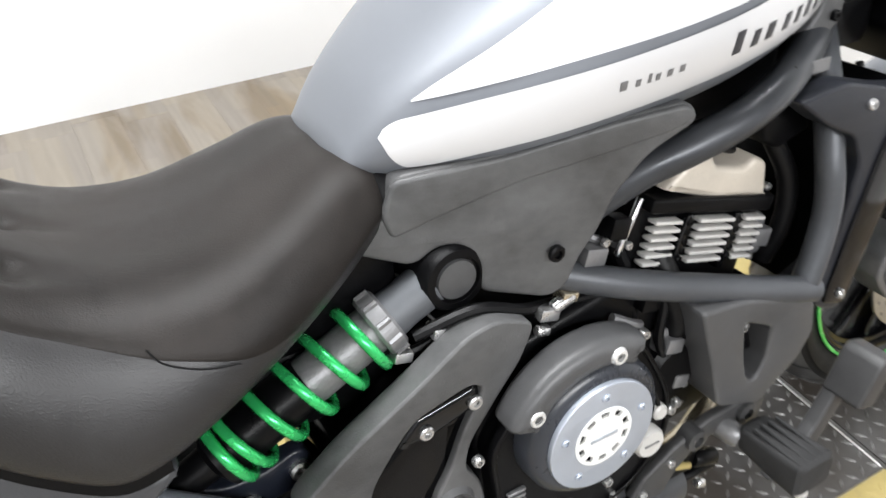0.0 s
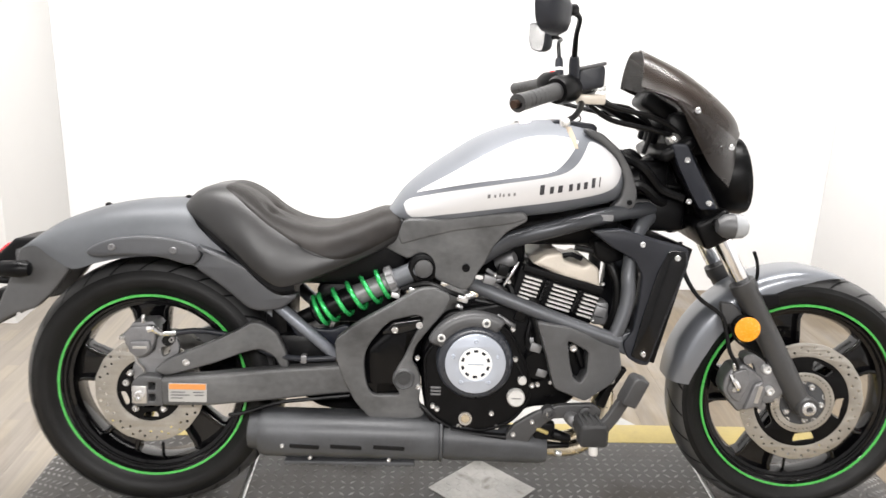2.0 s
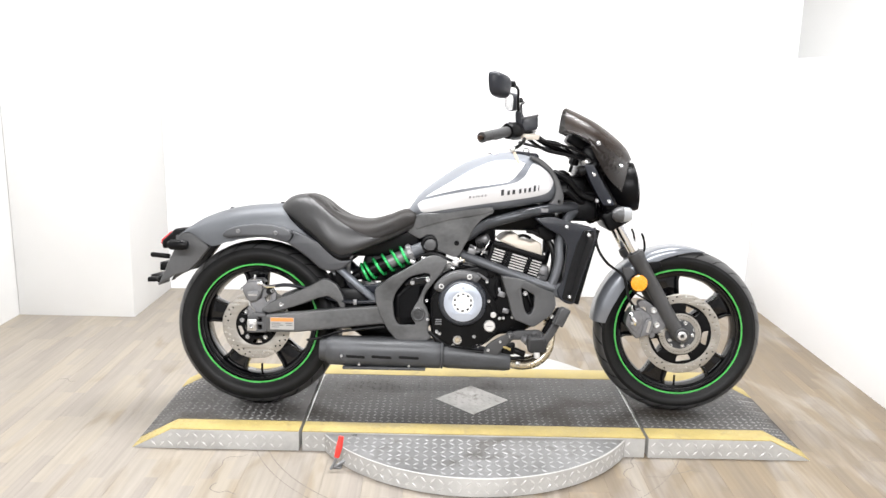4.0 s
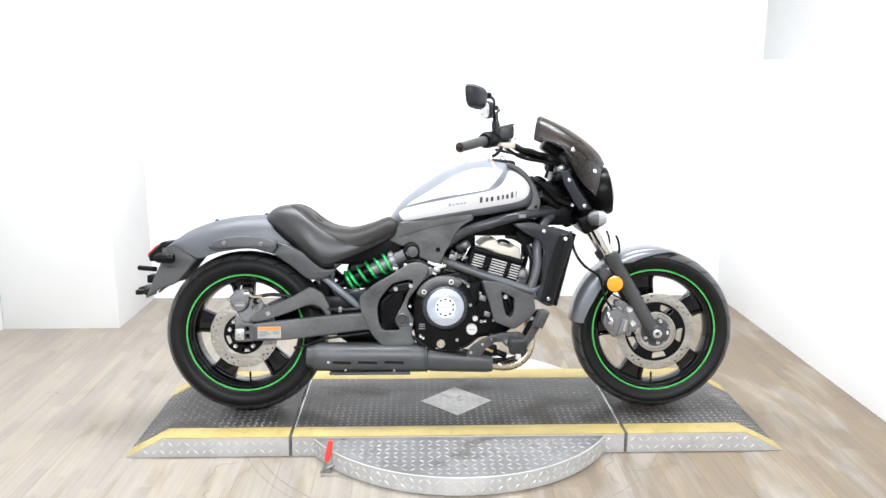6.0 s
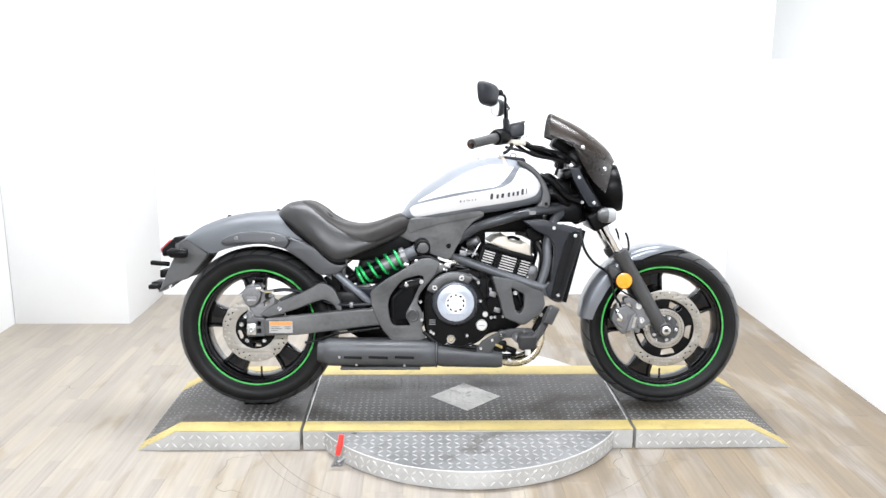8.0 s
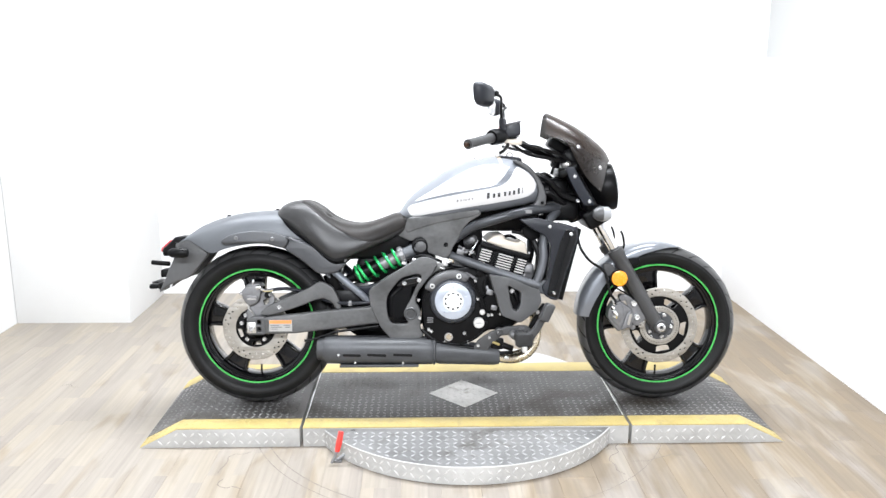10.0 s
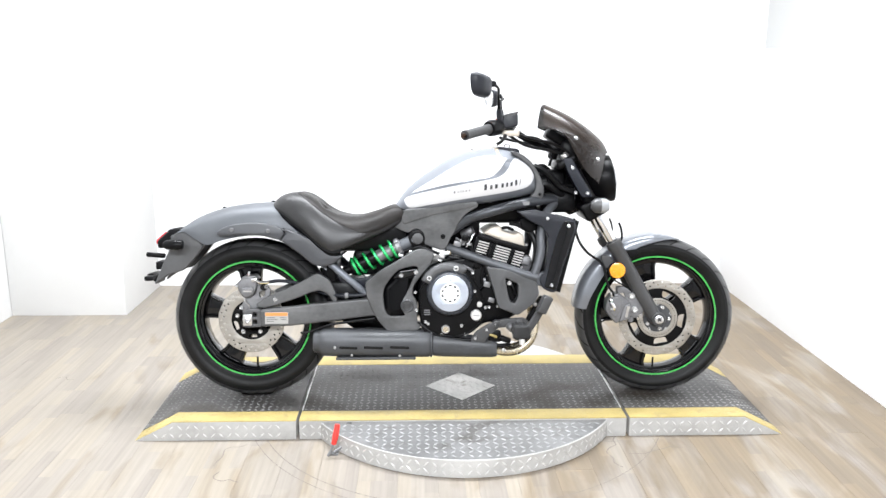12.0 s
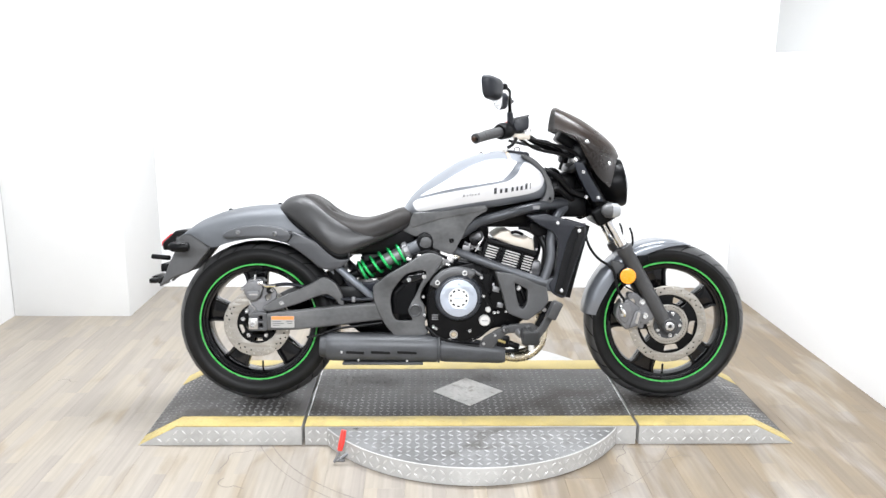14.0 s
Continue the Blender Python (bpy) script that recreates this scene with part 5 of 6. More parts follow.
part("sight_glass", lathe([(-0.155, 0.0), (-0.155, 0.0155), (-0.172, 0.0155), (-0.172, 0.011), (-0.168, 0.010), (-0.168, 0.0)], "y", (-0.046, 0, 0.283), 24), STEEL, engine, "oil level window in a steel ring")
part("sight_window", lathe([(-0.168, 0.0), (-0.1695, 0.010), (-0.1695, 0.0)], "y", (-0.046, 0, 0.283), 20), PIPE, engine)
for z0 in (0.338, 0.346, 0.354):
    part("case_rib", box(-0.128, -0.104, -0.170, -0.160, z0, z0 + 0.004, 0.001, 1), CAST, engine)
# water pump, wiring and hoses in front of the cover
part("water_pump", lathe([(-0.10, 0.0), (-0.10, 0.040), (-0.150, 0.040), (-0.158, 0.032), (-0.158, 0.0)], "y", (0.118, 0, 0.41), 28), SATIN_BLACK, engine)
part("pump_hose", tube([(0.118, -0.13, 0.44), (0.122, -0.145, 0.48), (0.108, -0.14, 0.53), (0.10, -0.12, 0.57)], 0.017, 14), HOSE, engine)
part("clutch_arm", tube([(0.06, -0.15, 0.50), (0.045, -0.155, 0.51), (0.02, -0.15, 0.525)], 0.006, 8), CAST, engine)
part("starter", rod((0.07, -0.12, 0.55), (0.13, -0.12, 0.50), 0.02), SATIN_BLACK, engine)
part("switch_block", box(0.090, 0.125, -0.150, -0.12, 0.445, 0.475, 0.004), CAST, engine)
# cylinder block and head, tilted forward
TILT = math.atan2(-0.051, 0.182)


def tilted(u, v):
    c, s = math.cos(TILT), math.sin(TILT)
    return (0.069 + u * c + v * s, 0.642 + u * s - v * c)


def tpoly(pts):
    return [tilted(u, v) for u, v in pts]


cyl = part("cylinder_block", slab([rounded(tpoly([(0.004, 0.0), (0.206, 0.0), (0.204, 0.13), (0.006, 0.13)]), 0.008)], -0.122, 0.122, 0.006), SATIN_BLACK, B, "black cylinder block with machined fin edges")
for u0, u1, n0 in ((0.020, 0.061, 6), (0.089, 0.146, 6), (0.164, 0.199, 6)):
    for k in range(n0):
        v = 0.020 + 0.0098 * k
        lean = 0.0004 * k
        part("fin", slab([rounded(tpoly([(u0 - lean, v), (u1 - lean, v), (u1 - lean, v + 0.0044), (u0 - lean, v + 0.0044)]), 0.0015, 2)], -0.140, -0.126, 0.0012, 1), SILVER_CAST, cyl, "bright machined fin edge")
for u0 in (0.070, 0.150):
    part("fin_post", slab([rounded(tpoly([(u0, 0.014), (u0 + 0.010, 0.014), (u0 + 0.004, 0.085), (u0 - 0.006, 0.085)]), 0.003)], -0.138, -0.118, 0.003), GLOSS_BLACK, cyl)
    for k in range(5):
        p = tilted(u0 + 0.004, 0.024 + 0.011 * k)
        part("post_screw", bolt_head(p[0], -0.137, p[1], 0.0042, 0.003), SATIN_BLACK, cyl)
head_o = [(0.098, 0.645), (0.128, 0.667), (0.165, 0.672), (0.172, 0.654), (0.218, 0.640), (0.233, 0.649), (0.253, 0.637), (0.259, 0.588), (0.176, 0.612)]
part("cylinder_head", slab([rounded(head_o, 0.006)], -0.132, 0.110, 0.008, 3), HEAD, B, "silver cast cylinder head cover")
part("head_band", slab([rounded(tpoly([(0.010, -0.004), (0.206, -0.006), (0.204, 0.014), (0.010, 0.012)]), 0.004)], -0.138, -0.115, 0.003), SATIN_BLACK, cyl)
part("coil_bracket", tube([(0.166, -0.11, 0.66), (0.19, -0.115, 0.665), (0.215, -0.11, 0.655)], 0.006, 8), SATIN_BLACK, B)
part("dipstick", rod((0.034, -0.135, 0.590), (0.066, -0.130, 0.648), 0.004), CHROME, B)
part("throttle_body", rod((0.02, -0.09, 0.635), (0.06, -0.11, 0.655), 0.018), CAST, B)
part("injector", joined(tube([(-0.005, -0.12, 0.625), (0.02, -0.13, 0.612), (0.05, -0.12, 0.615)], 0.005, 8), rod((0.01, -0.12, 0.60), (0.03, -0.12, 0.605), 0.008)), CAST, B)
part("air_box", box(-0.19, 0.09, -0.075, 0.075, 0.60, 0.745, 0.02), SATIN_BLACK, B)
part("tool_box", box(-0.47, -0.19, -0.085, 0.085, 0.572, 0.70, 0.02), SATIN_BLACK, B)
part("battery_tray", box(-0.40, -0.19, -0.085, 0.085, 0.48, 0.58, 0.02), SATIN_BLACK, B)
part("inner_fender", box(-0.52, -0.462, -0.10, 0.10, 0.44, 0.56, 0.02), SATIN_BLACK, B)
part("wire_loom", tube([(-0.20, -0.12, 0.575), (-0.14, -0.135, 0.592), (-0.09, -0.14, 0.575), (-0.05, -0.13, 0.56), (0.02, -0.13, 0.548), (0.08, -0.12, 0.545)], 0.006, 8), HOSE, B)
part("wire_clip", joined(rod((-0.055, -0.145, 0.565), (-0.03, -0.145, 0.572), 0.007), rod((-0.075, -0.145, 0.545), (-0.06, -0.145, 0.54), 0.006)), BOLT, B)

# -- frame tubes
for s in (-1, 1):
    part("upper_frame_tube", tube([(-0.02, s * 0.130, 0.655), (0.035, s * 0.158, 0.697), (0.085, s * 0.176, 0.718), (0.14, s * 0.182, 0.734), (0.20, s * 0.172, 0.750), (0.27, s * 0.140, 0.763), (0.34, s * 0.098, 0.770), (0.41, s * 0.05, 0.772)], 0.0185, 18), TUBE_GREY, B, "dark grey frame tube")
    part("lower_frame_tube", tube([(-0.11, s * 0.070, 0.614), (-0.072, s * 0.098, 0.602), (-0.034, s * 0.129, 0.590), (0.037, s * 0.156, 0.566), (0.141, s * 0.172, 0.530), (0.245, s * 0.186, 0.496), (0.296, s * 0.190, 0.480)], 0.0165, 16), FRAME_GREY, B, "dark grey frame tube")
    part("front_down_tube", tube([(0.283, s * 0.186, 0.486), (0.300, s * 0.182, 0.530), (0.312, s * 0.176, 0.584), (0.313, s * 0.164, 0.642), (0.34, s * 0.12, 0.72), (0.40, s * 0.05, 0.77)], 0.0165, 16), FRAME_GREY, B)
part("frame_sticker", box(0.236, 0.268, -0.1735, -0.1705, 0.752, 0.766, 0.0005, 1), CAST, B, "grey identification sticker")
part("steering_head", rod((0.475, 0, 0.72), (0.39, 0, 0.895), 0.036, 20), SATIN_BLACK, B)

# -- radiator, shroud, hoses
part("radiator", slab([[(0.350, 0.43), (0.392, 0.418), (0.462, 0.690), (0.420, 0.705)]], -0.150, 0.150, 0.004), SATIN_BLACK, B, "black radiator")
sh = [(0.218, 0.73), (0.291, 0.736), (0.37, 0.713), (0.439, 0.697), (0.443, 0.66), (0.399, 0.528), (0.368, 0.423), (0.345, 0.425), (0.317, 0.442), (0.305, 0.475), (0.327, 0.505), (0.337, 0.584), (0.34, 0.632), (0.32, 0.668), (0.27, 0.693)]
shf = [(0.373, 0.643), (0.396, 0.693), (0.434, 0.691), (0.437, 0.66), (0.394, 0.528), (0.365, 0.431), (0.325, 0.445), (0.347, 0.544)]
for s in (-1, 1):
    shroud = part("radiator_shroud", slab([rounded(sh, 0.010)], s * 0.150, s * 0.185, 0.004, 3), DARK_PLASTIC, B, "dark satin plastic radiator shroud")
    part("side_panel", slab([rounded(shf, 0.008)], s * 0.178, s * 0.190, 0.003), GLOSS_BLACK, shroud, "gloss black shroud panel")
    part("gusset", slab([rounded([(0.255, 0.475), (0.30, 0.492), (0.345, 0.51), (0.335, 0.44), (0.30, 0.45)], 0.008)], s * 0.150, s * 0.178, 0.004), FRAME_GREY, B)
bolts([(0.414, -0.190, 0.675), (0.352, -0.190, 0.452), (0.335, -0.185, 0.703)], BOLT, 0.0065)
part("radiator_hose", tube([(0.278, -0.11, 0.655), (0.300, -0.125, 0.60), (0.300, -0.128, 0.54), (0.285, -0.12, 0.49)], 0.012, 12), HOSE, B)
part("reservoir", box(0.245, 0.285, -0.120, -0.06, 0.50, 0.555, 0.008), CAST, B)
part("coil_cover", slab([rounded([(0.235, 0.70), (0.30, 0.715), (0.32, 0.66), (0.27, 0.645), (0.245, 0.66)], 0.01)], -0.13, 0.13, 0.008), SATIN_BLACK, B)

# -- lower cover in front of the engine
lc = [(0.105, 0.524), (0.175, 0.514), (0.24, 0.493), (0.296, 0.467), (0.305, 0.418), (0.287, 0.384), (0.225, 0.339), (0.152, 0.368), (0.134, 0.434)]
lh = [(0.177, 0.482), (0.226, 0.456), (0.224, 0.407), (0.211, 0.383), (0.196, 0.392), (0.186, 0.426)]
part("lower_cover", slab([rounded(lc, 0.010), rounded(lh, 0.008)], -0.198, -0.140, 0.005, 3), MATTE_GREY, B, "dark grey plastic cover with triangular opening")
part("lower_cover", slab([rounded(lc, 0.010)], 0.140, 0.198, 0.010, 3), MATTE_GREY, B)
part("cover_core", slab([[(0.14, 0.50), (0.28, 0.46), (0.28, 0.39), (0.22, 0.35), (0.16, 0.38)]], -0.150, 0.15, 0.004), SATIN_BLACK, B)
part("cover_web", rod((0.203, -0.165, 0.458), (0.222, -0.165, 0.410), 0.008), SATIN_BLACK, B)
bolts([(0.194, -0.174, 0.460)], BOLT, 0.0095, h=0.010)

# -- footpeg bracket, peg, brake pedal
pb = [(0.044, 0.240), (0.068, 0.274), (0.113, 0.302), (0.171, 0.323), (0.250, 0.327), (0.271, 0.310), (0.262, 0.280), (0.225, 0.262), (0.205, 0.290), (0.155, 0.288), (0.118, 0.255), (0.098, 0.222), (0.06, 0.225)]
part("peg_bracket", slab([rounded(pb, 0.008)], -0.176, -0.160, 0.005, 3), FORK_GREY, B, "dark grey cast foot control bracket")
part("peg_bracket", slab([rounded(pb, 0.008)], 0.160, 0.176, 0.005, 3), MATTE_GREY, B)
bolts([(0.066, -0.176, 0.250), (0.108, -0.176, 0.281), (0.140, -0.176, 0.300)], BOLT, 0.006)
for px, pz in ((0.146, 0.302), (0.232, 0.305)):
    part("bracket_boss", lathe([(-0.16, 0.0), (-0.16, 0.017), (-0.182, 0.015), (-0.184, 0.008), (-0.178, 0.007), (-0.178, 0.0)], "y", (px, 0, pz), 20), FORK_GREY, B)
for s in (-1, 1):
    rings = []
    for y, hx, hz in ((0.192, 0.016, 0.014), (0.200, 0.024, 0.019), (0.250, 0.029, 0.023), (0.286, 0.031, 0.025), (0.291, 0.026, 0.020)):
        rings.append([(0.224 + 0.05 * (y - 0.19) + dx, s * y, 0.292 + dz) for dx, dz in rounded([(-hx, -hz), (hx, -hz), (hx, hz), (-hx, hz)], 0.010)])
    peg = part("footpeg", loft(rings), PEG_RUBBER, B, "dark ribbed rubber footpeg")
    for k in range(4):
        part("rib", box(0.204 + 0.013 * k, 0.2105 + 0.013 * k, min(s * 0.212, s * 0.286), max(s * 0.212, s * 0.286), 0.3135, 0.3180, 0.0015, 1), PEG_RUBBER, peg)
    part("peg_mount", rod((0.195, s * 0.165, 0.295), (0.208, s * 0.195, 0.287), 0.016), CAST, B)
part("peg_feeler", rod((0.230, -0.272, 0.272), (0.232, -0.274, 0.244), 0.0105, 12), SILVER_CAST, B, "bright peg feeler bolt")
part("brake_pedal", slab([rounded([(0.196, 0.268), (0.226, 0.283), (0.262, 0.324), (0.300, 0.388), (0.322, 0.376), (0.290, 0.318), (0.256, 0.272), (0.214, 0.254)], 0.008)], -0.256, -0.236, 0.004, 3), FORK_GREY, B, "dark grey forged brake pedal")
part("pedal_pad", slab([rounded([(0.284, 0.366), (0.309, 0.420), (0.318, 0.425), (0.344, 0.416), (0.316, 0.356)], 0.005)], -0.288, -0.236, 0.004, 3), FORK_GREY, B, "worn rubber pedal pad")
part("pedal_linkage", joined(rod((0.12, -0.16, 0.215), (0.20, -0.165, 0.222), 0.007), rod((0.16, -0.165, 0.250), (0.20, -0.165, 0.235), 0.012), box(0.115, 0.165, -0.168, -0.14, 0.232, 0.275, 0.006)), SATIN_BLACK, B)
part("brake_switch", rod((0.12, -0.172, 0.264), (0.148, -0.172, 0.252), 0.005), YELLOW, B, "yellow switch plug")
part("stop_bolt", rod((0.168, -0.17, 0.205), (0.182, -0.17, 0.200), 0.007), BOLT, B)
part("brake_line", tube([(-0.15, -0.165, 0.312), (-0.11, -0.170, 0.278), (-0.06, -0.165, 0.252), (0.0, -0.165, 0.243), (0.06, -0.165, 0.236)], 0.0055, 8), HOSE, B)
part("heel_tube", tube([(-0.08, -0.168, 0.255), (-0.02, -0.17, 0.246), (0.05, -0.17, 0.240)], 0.009, 10), SATIN_BLACK, B)
part("front_mount", slab([rounded([(0.262, 0.31), (0.275, 0.335), (0.302, 0.38), (0.318, 0.405), (0.335, 0.40), (0.30, 0.345), (0.285, 0.30)], 0.008)], -0.14, -0.115, 0.004), SATIN_BLACK, B)
bolts([(0.297, -0.140, 0.372)], BOLT, 0.008)

# -- front fork


def fork_x(z):
    return 0.605 - (z - 0.603) * 0.577


FY = 0.100
for s in (-1, 1):
    y = s * FY
    leg = part("fork_leg", tube([(fork_x(0.30), y, 0.30), (fork_x(0.34), y, 0.34), (fork_x(0.45), y, 0.45), (fork_x(0.585), y, 0.585), (fork_x(0.592), y, 0.592), (fork_x(0.612), y, 0.612)],
                             [0.024, 0.027, 0.0275, 0.0275, 0.0315, 0.030], 24, smooth=1), FORK_GREY, B, "matte grey lower fork leg with chrome tube")
    part("stanchion", rod((fork_x(0.60), y, 0.60), (fork_x(0.78), y, 0.78), 0.0205, 24), CHROME, leg, "chrome fork tube")
    part("fork_cover", rod((fork_x(0.765), y, 0.765), (fork_x(0.925), y, 0.925), 0.027, 24), SATIN_BLACK, leg)
    part("axle_clamp", lathe([(s * 0.070, 0.0), (s * 0.070, 0.024), (s * 0.124, 0.028), (s * 0.130, 0.024), (s * 0.130, 0.0)], "y", (FX - 0.004, 0, AZ + 0.002), 28), FORK_GREY, leg)
    part("axle_bolt", lathe([(s * 0.126, 0.0), (s * 0.126, 0.0175), (s * 0.1335, 0.0165), (s * 0.135, 0.014), (s * 0.135, 0.0075), (s * 0.128, 0.0065), (s * 0.128, 0.0)], "y", (FX - 0.004, 0, AZ + 0.002), 20), BOLT, leg)
    part("fork_cap", rod((fork_x(0.925), y, 0.925), (fork_x(0.95), y, 0.95), 0.017, 20), STEEL, leg, "silver fork cap")
    part("cable_guide", tube([(fork_x(0.605) + 0.022, y - s * 0.004, 0.602), (0.635, y, 0.625), (0.632, y, 0.66), (0.622, y, 0.685)], 0.0042, 8), SATIN_BLACK, leg)
for z0, z1, nm in ((0.705, 0.775, "lower_triple_clamp"), (0.905, 0.935, "upper_triple_clamp")):
    zc = (z0 + z1) / 2
    m = pose(fork_x(zc) - 0.004, 0, zc, 0, -30, 0)
    part(nm, moved(box(-0.045, 0.04, -0.138, 0.138, -(z1 - z0) / 2, (z1 - z0) / 2, 0.012, 3), m), SATIN_BLACK, B)
plate_o = [(0.398, 0.932), (0.434, 0.932), (0.462, 0.878), (0.496, 0.822), (0.514, 0.786), (0.474, 0.784), (0.448, 0.826), (0.418, 0.880)]
for s in (-1, 1):
    part("headlight_bracket", slab([rounded(plate_o, 0.008)], s * 0.128, s * 0.140, 0.003, 2), NAVY, B, "blue-black headlight bracket plate")
bolts([(0.436, -0.140, 0.896), (0.493, -0.140, 0.800), (0.450, -0.130, 0.802), (0.515, -0.13, 0.752)], BOLT, 0.007, "clamp_bolt")
part("wire_sheath", tube([(0.30, -0.06, 0.90), (0.35, -0.09, 0.87), (0.40, -0.08, 0.82), (0.45, -0.10, 0.80)], 0.011, 8), HOSE, B)
for k, (y, z) in enumerate(((-0.05, 0.84), (0.02, 0.87), (-0.08, 0.80), (0.06, 0.82), (-0.03, 0.79))):
    part("loom", tube([(0.30, y, z), (0.34, y - 0.02, z + 0.03), (0.40, y, z - 0.01), (0.46, y * 0.5, z - 0.02)], 0.008 + 0.002 * (k % 3), 8), HOSE, B)
part("horn", lathe([(0.32, 0.0), (0.32, 0.035), (0.345, 0.038), (0.355, 0.02), (0.355, 0.0)], "x", (0, -0.05, 0.835), 24), SATIN_BLACK, B)
part("relay_box", box(0.305, 0.42, -0.07, 0.07, 0.80, 0.885, 0.015), SATIN_BLACK, B)
part("relay_box", box(0.33, 0.46, -0.085, 0.085, 0.72, 0.80, 0.015), SATIN_BLACK, B)

# -- front fender
rows = []
for k in range(41):
    q = k / 40
    a = radians(174 - 100 * q)
    Ro = 0.327 + 0.004 * math.sin(math.pi * q) - (0.010 * max(0, q - 0.8) / 0.2)
    Rs = lerp([0, 0.2, 0.42, 0.5, 0.6, 0.8, 1.0], [0.277, 0.266, 0.270, 0.284, 0.280, 0.296, 0.316], q)
    w = lerp([0, 0.1, 0.8, 1.0], [0.064, 0.074, 0.074, 0.040], q)
    row = []
    for j in range(21):
        b = math.pi * j / 20 - math.pi / 2
        s, c = math.sin(b), max(math.cos(b), 0)
        r = Rs + (Ro - Rs) * c ** 0.6
        row.append((FX + r * math.cos(a), w * math.copysign(abs(s) ** 0.6, s), AZ + r * math.sin(a)))
    rows.append(row)
part("front_fender", sheet(rows, 0.0035), GLOSS_PAINT, B, "graphite painted front fender", 60)
part("fender_bracket", slab([rounded([(0.640, 0.575), (0.70, 0.580), (0.705, 0.555), (0.680, 0.545), (0.655, 0.545)], 0.006)], -0.082, -0.074, 0.002), SATIN_BLACK, B)
refl = part("side_reflector", lathe([(-0.105, 0.0), (-0.105, 0.033), (-0.122, 0.033), (-0.125, 0.030)], "y", (0.617, 0, 0.503), 36), SATIN_BLACK, B, "round amber side reflector")
part("lens", lathe([(-0.120, 0.031), (-0.126, 0.030), (-0.129, 0.020), (-0.130, 0.0)], "y", (0.617, 0, 0.503), 36), AMBER, refl, "amber lens")

# -- front caliper and hose
fcal = [(0.579, 0.376), (0.594, 0.404), (0.623, 0.414), (0.652, 0.394), (0.671, 0.379), (0.679, 0.348), (0.668, 0.311), (0.634, 0.298), (0.617, 0.292), (0.591, 0.322), (0.576, 0.346)]
front_caliper = part("front_caliper", slab([rounded(fcal, 0.007)], -0.116, -0.055, 0.007, 3), CALIPER, B, "grey cast two-piston brake caliper")
part("caliper_face", slab([rounded([(0.628, 0.301), (0.667, 0.312), (0.677, 0.348), (0.668, 0.376), (0.648, 0.366)], 0.006)], -0.126, -0.110, 0.004, 3), CALIPER, front_caliper)
part("caliper_face", slab([rounded([(0.584, 0.350), (0.598, 0.396), (0.628, 0.404), (0.640, 0.372), (0.618, 0.318), (0.600, 0.326)], 0.008)], -0.122, -0.110, 0.004, 3), CALIPER, front_caliper)
part("maker_bar", moved(box(-0.005, 0.005, -0.0008, 0.0008, -0.022, 0.022, 0.0004, 1), pose(0.659, -0.1264, 0.342, 0, 12, 0)), STEEL, front_caliper)
part("pad_pin", rod((0.600, -0.128, 0.352), (0.600, -0.07, 0.352), 0.007, 10), BOLT, front_caliper)
part("bleed_screw", rod((0.600, -0.118, 0.398), (0.594, -0.120, 0.418), 0.005, 8), BOLT, front_caliper)
part("slider_boot", lathe([(-0.110, 0.0), (-0.110, 0.012), (-0.100, 0.014), (-0.090, 0.011), (-0.081, 0.014), (-0.07, 0.012), (-0.07, 0.0)], "y", (0.633, 0, 0.424), 16), CALIPER, front_caliper)
part("slider_boot", lathe([(-0.110, 0.0), (-0.110, 0.010), (-0.100, 0.012), (-0.090, 0.009), (-0.07, 0.011), (-0.07, 0.0)], "y", (0.676, 0, 0.308), 16), CALIPER, front_caliper)
part("caliper_bracket", slab([rounded([(0.618, 0.425), (0.636, 0.439), (0.667, 0.431), (0.693, 0.407), (0.720, 0.376), (0.729, 0.345), (0.708, 0.316), (0.678, 0.312), (0.660, 0.36), (0.650, 0.41)], 0.010)], -0.106, -0.090, 0.003), CALIPER, front_caliper)
bolts([(0.677, -0.106, 0.402), (0.690, -0.106, 0.348)], BRIGHT, 0.0115, "caliper_bolt", front_caliper, 0.014)
part("banjo", tube([(0.592, -0.120, 0.388), (0.598, -0.130, 0.375), (0.606, -0.130, 0.362), (0.610, -0.124, 0.348)], [0.006, 0.008, 0.008, 0.006], 8), CHROME, front_caliper)
part("sensor", joined(rod((0.712, -0.108, 0.322), (0.712, -0.080, 0.322), 0.008, 12), box(0.700, 0.722, -0.104, -0.094, 0.305, 0.338, 0.003)), STEEL, B, "bright wheel speed sensor")
part("front_brake_hose", tube([(0.452, -0.085, 0.70), (0.460, -0.095, 0.645), (0.474, -0.105, 0.607), (0.505, -0.108, 0.568), (0.556, -0.108, 0.532), (0.571, -0.112, 0.495), (0.583, -0.118, 0.446), (0.600, -0.120, 0.418), (0.606, -0.118, 0.402)], 0.0052, 10), HOSE, B)
part("fender_stay", slab([rounded([(0.556, 0.560), (0.590, 0.556), (0.622, 0.520), (0.600, 0.494), (0.575, 0.505), (0.562, 0.530)], 0.008)], -0.100, -0.080, 0.004), FORK_GREY, B)
part("sensor_wire", tube([(0.578, -0.11, 0.51), (0.60, -0.11, 0.47), (0.64, -0.11, 0.445), (0.675, -0.105, 0.42), (0.70, -0.10, 0.37), (0.72, -0.095, 0.33)], 0.003, 6), HOSE, B)

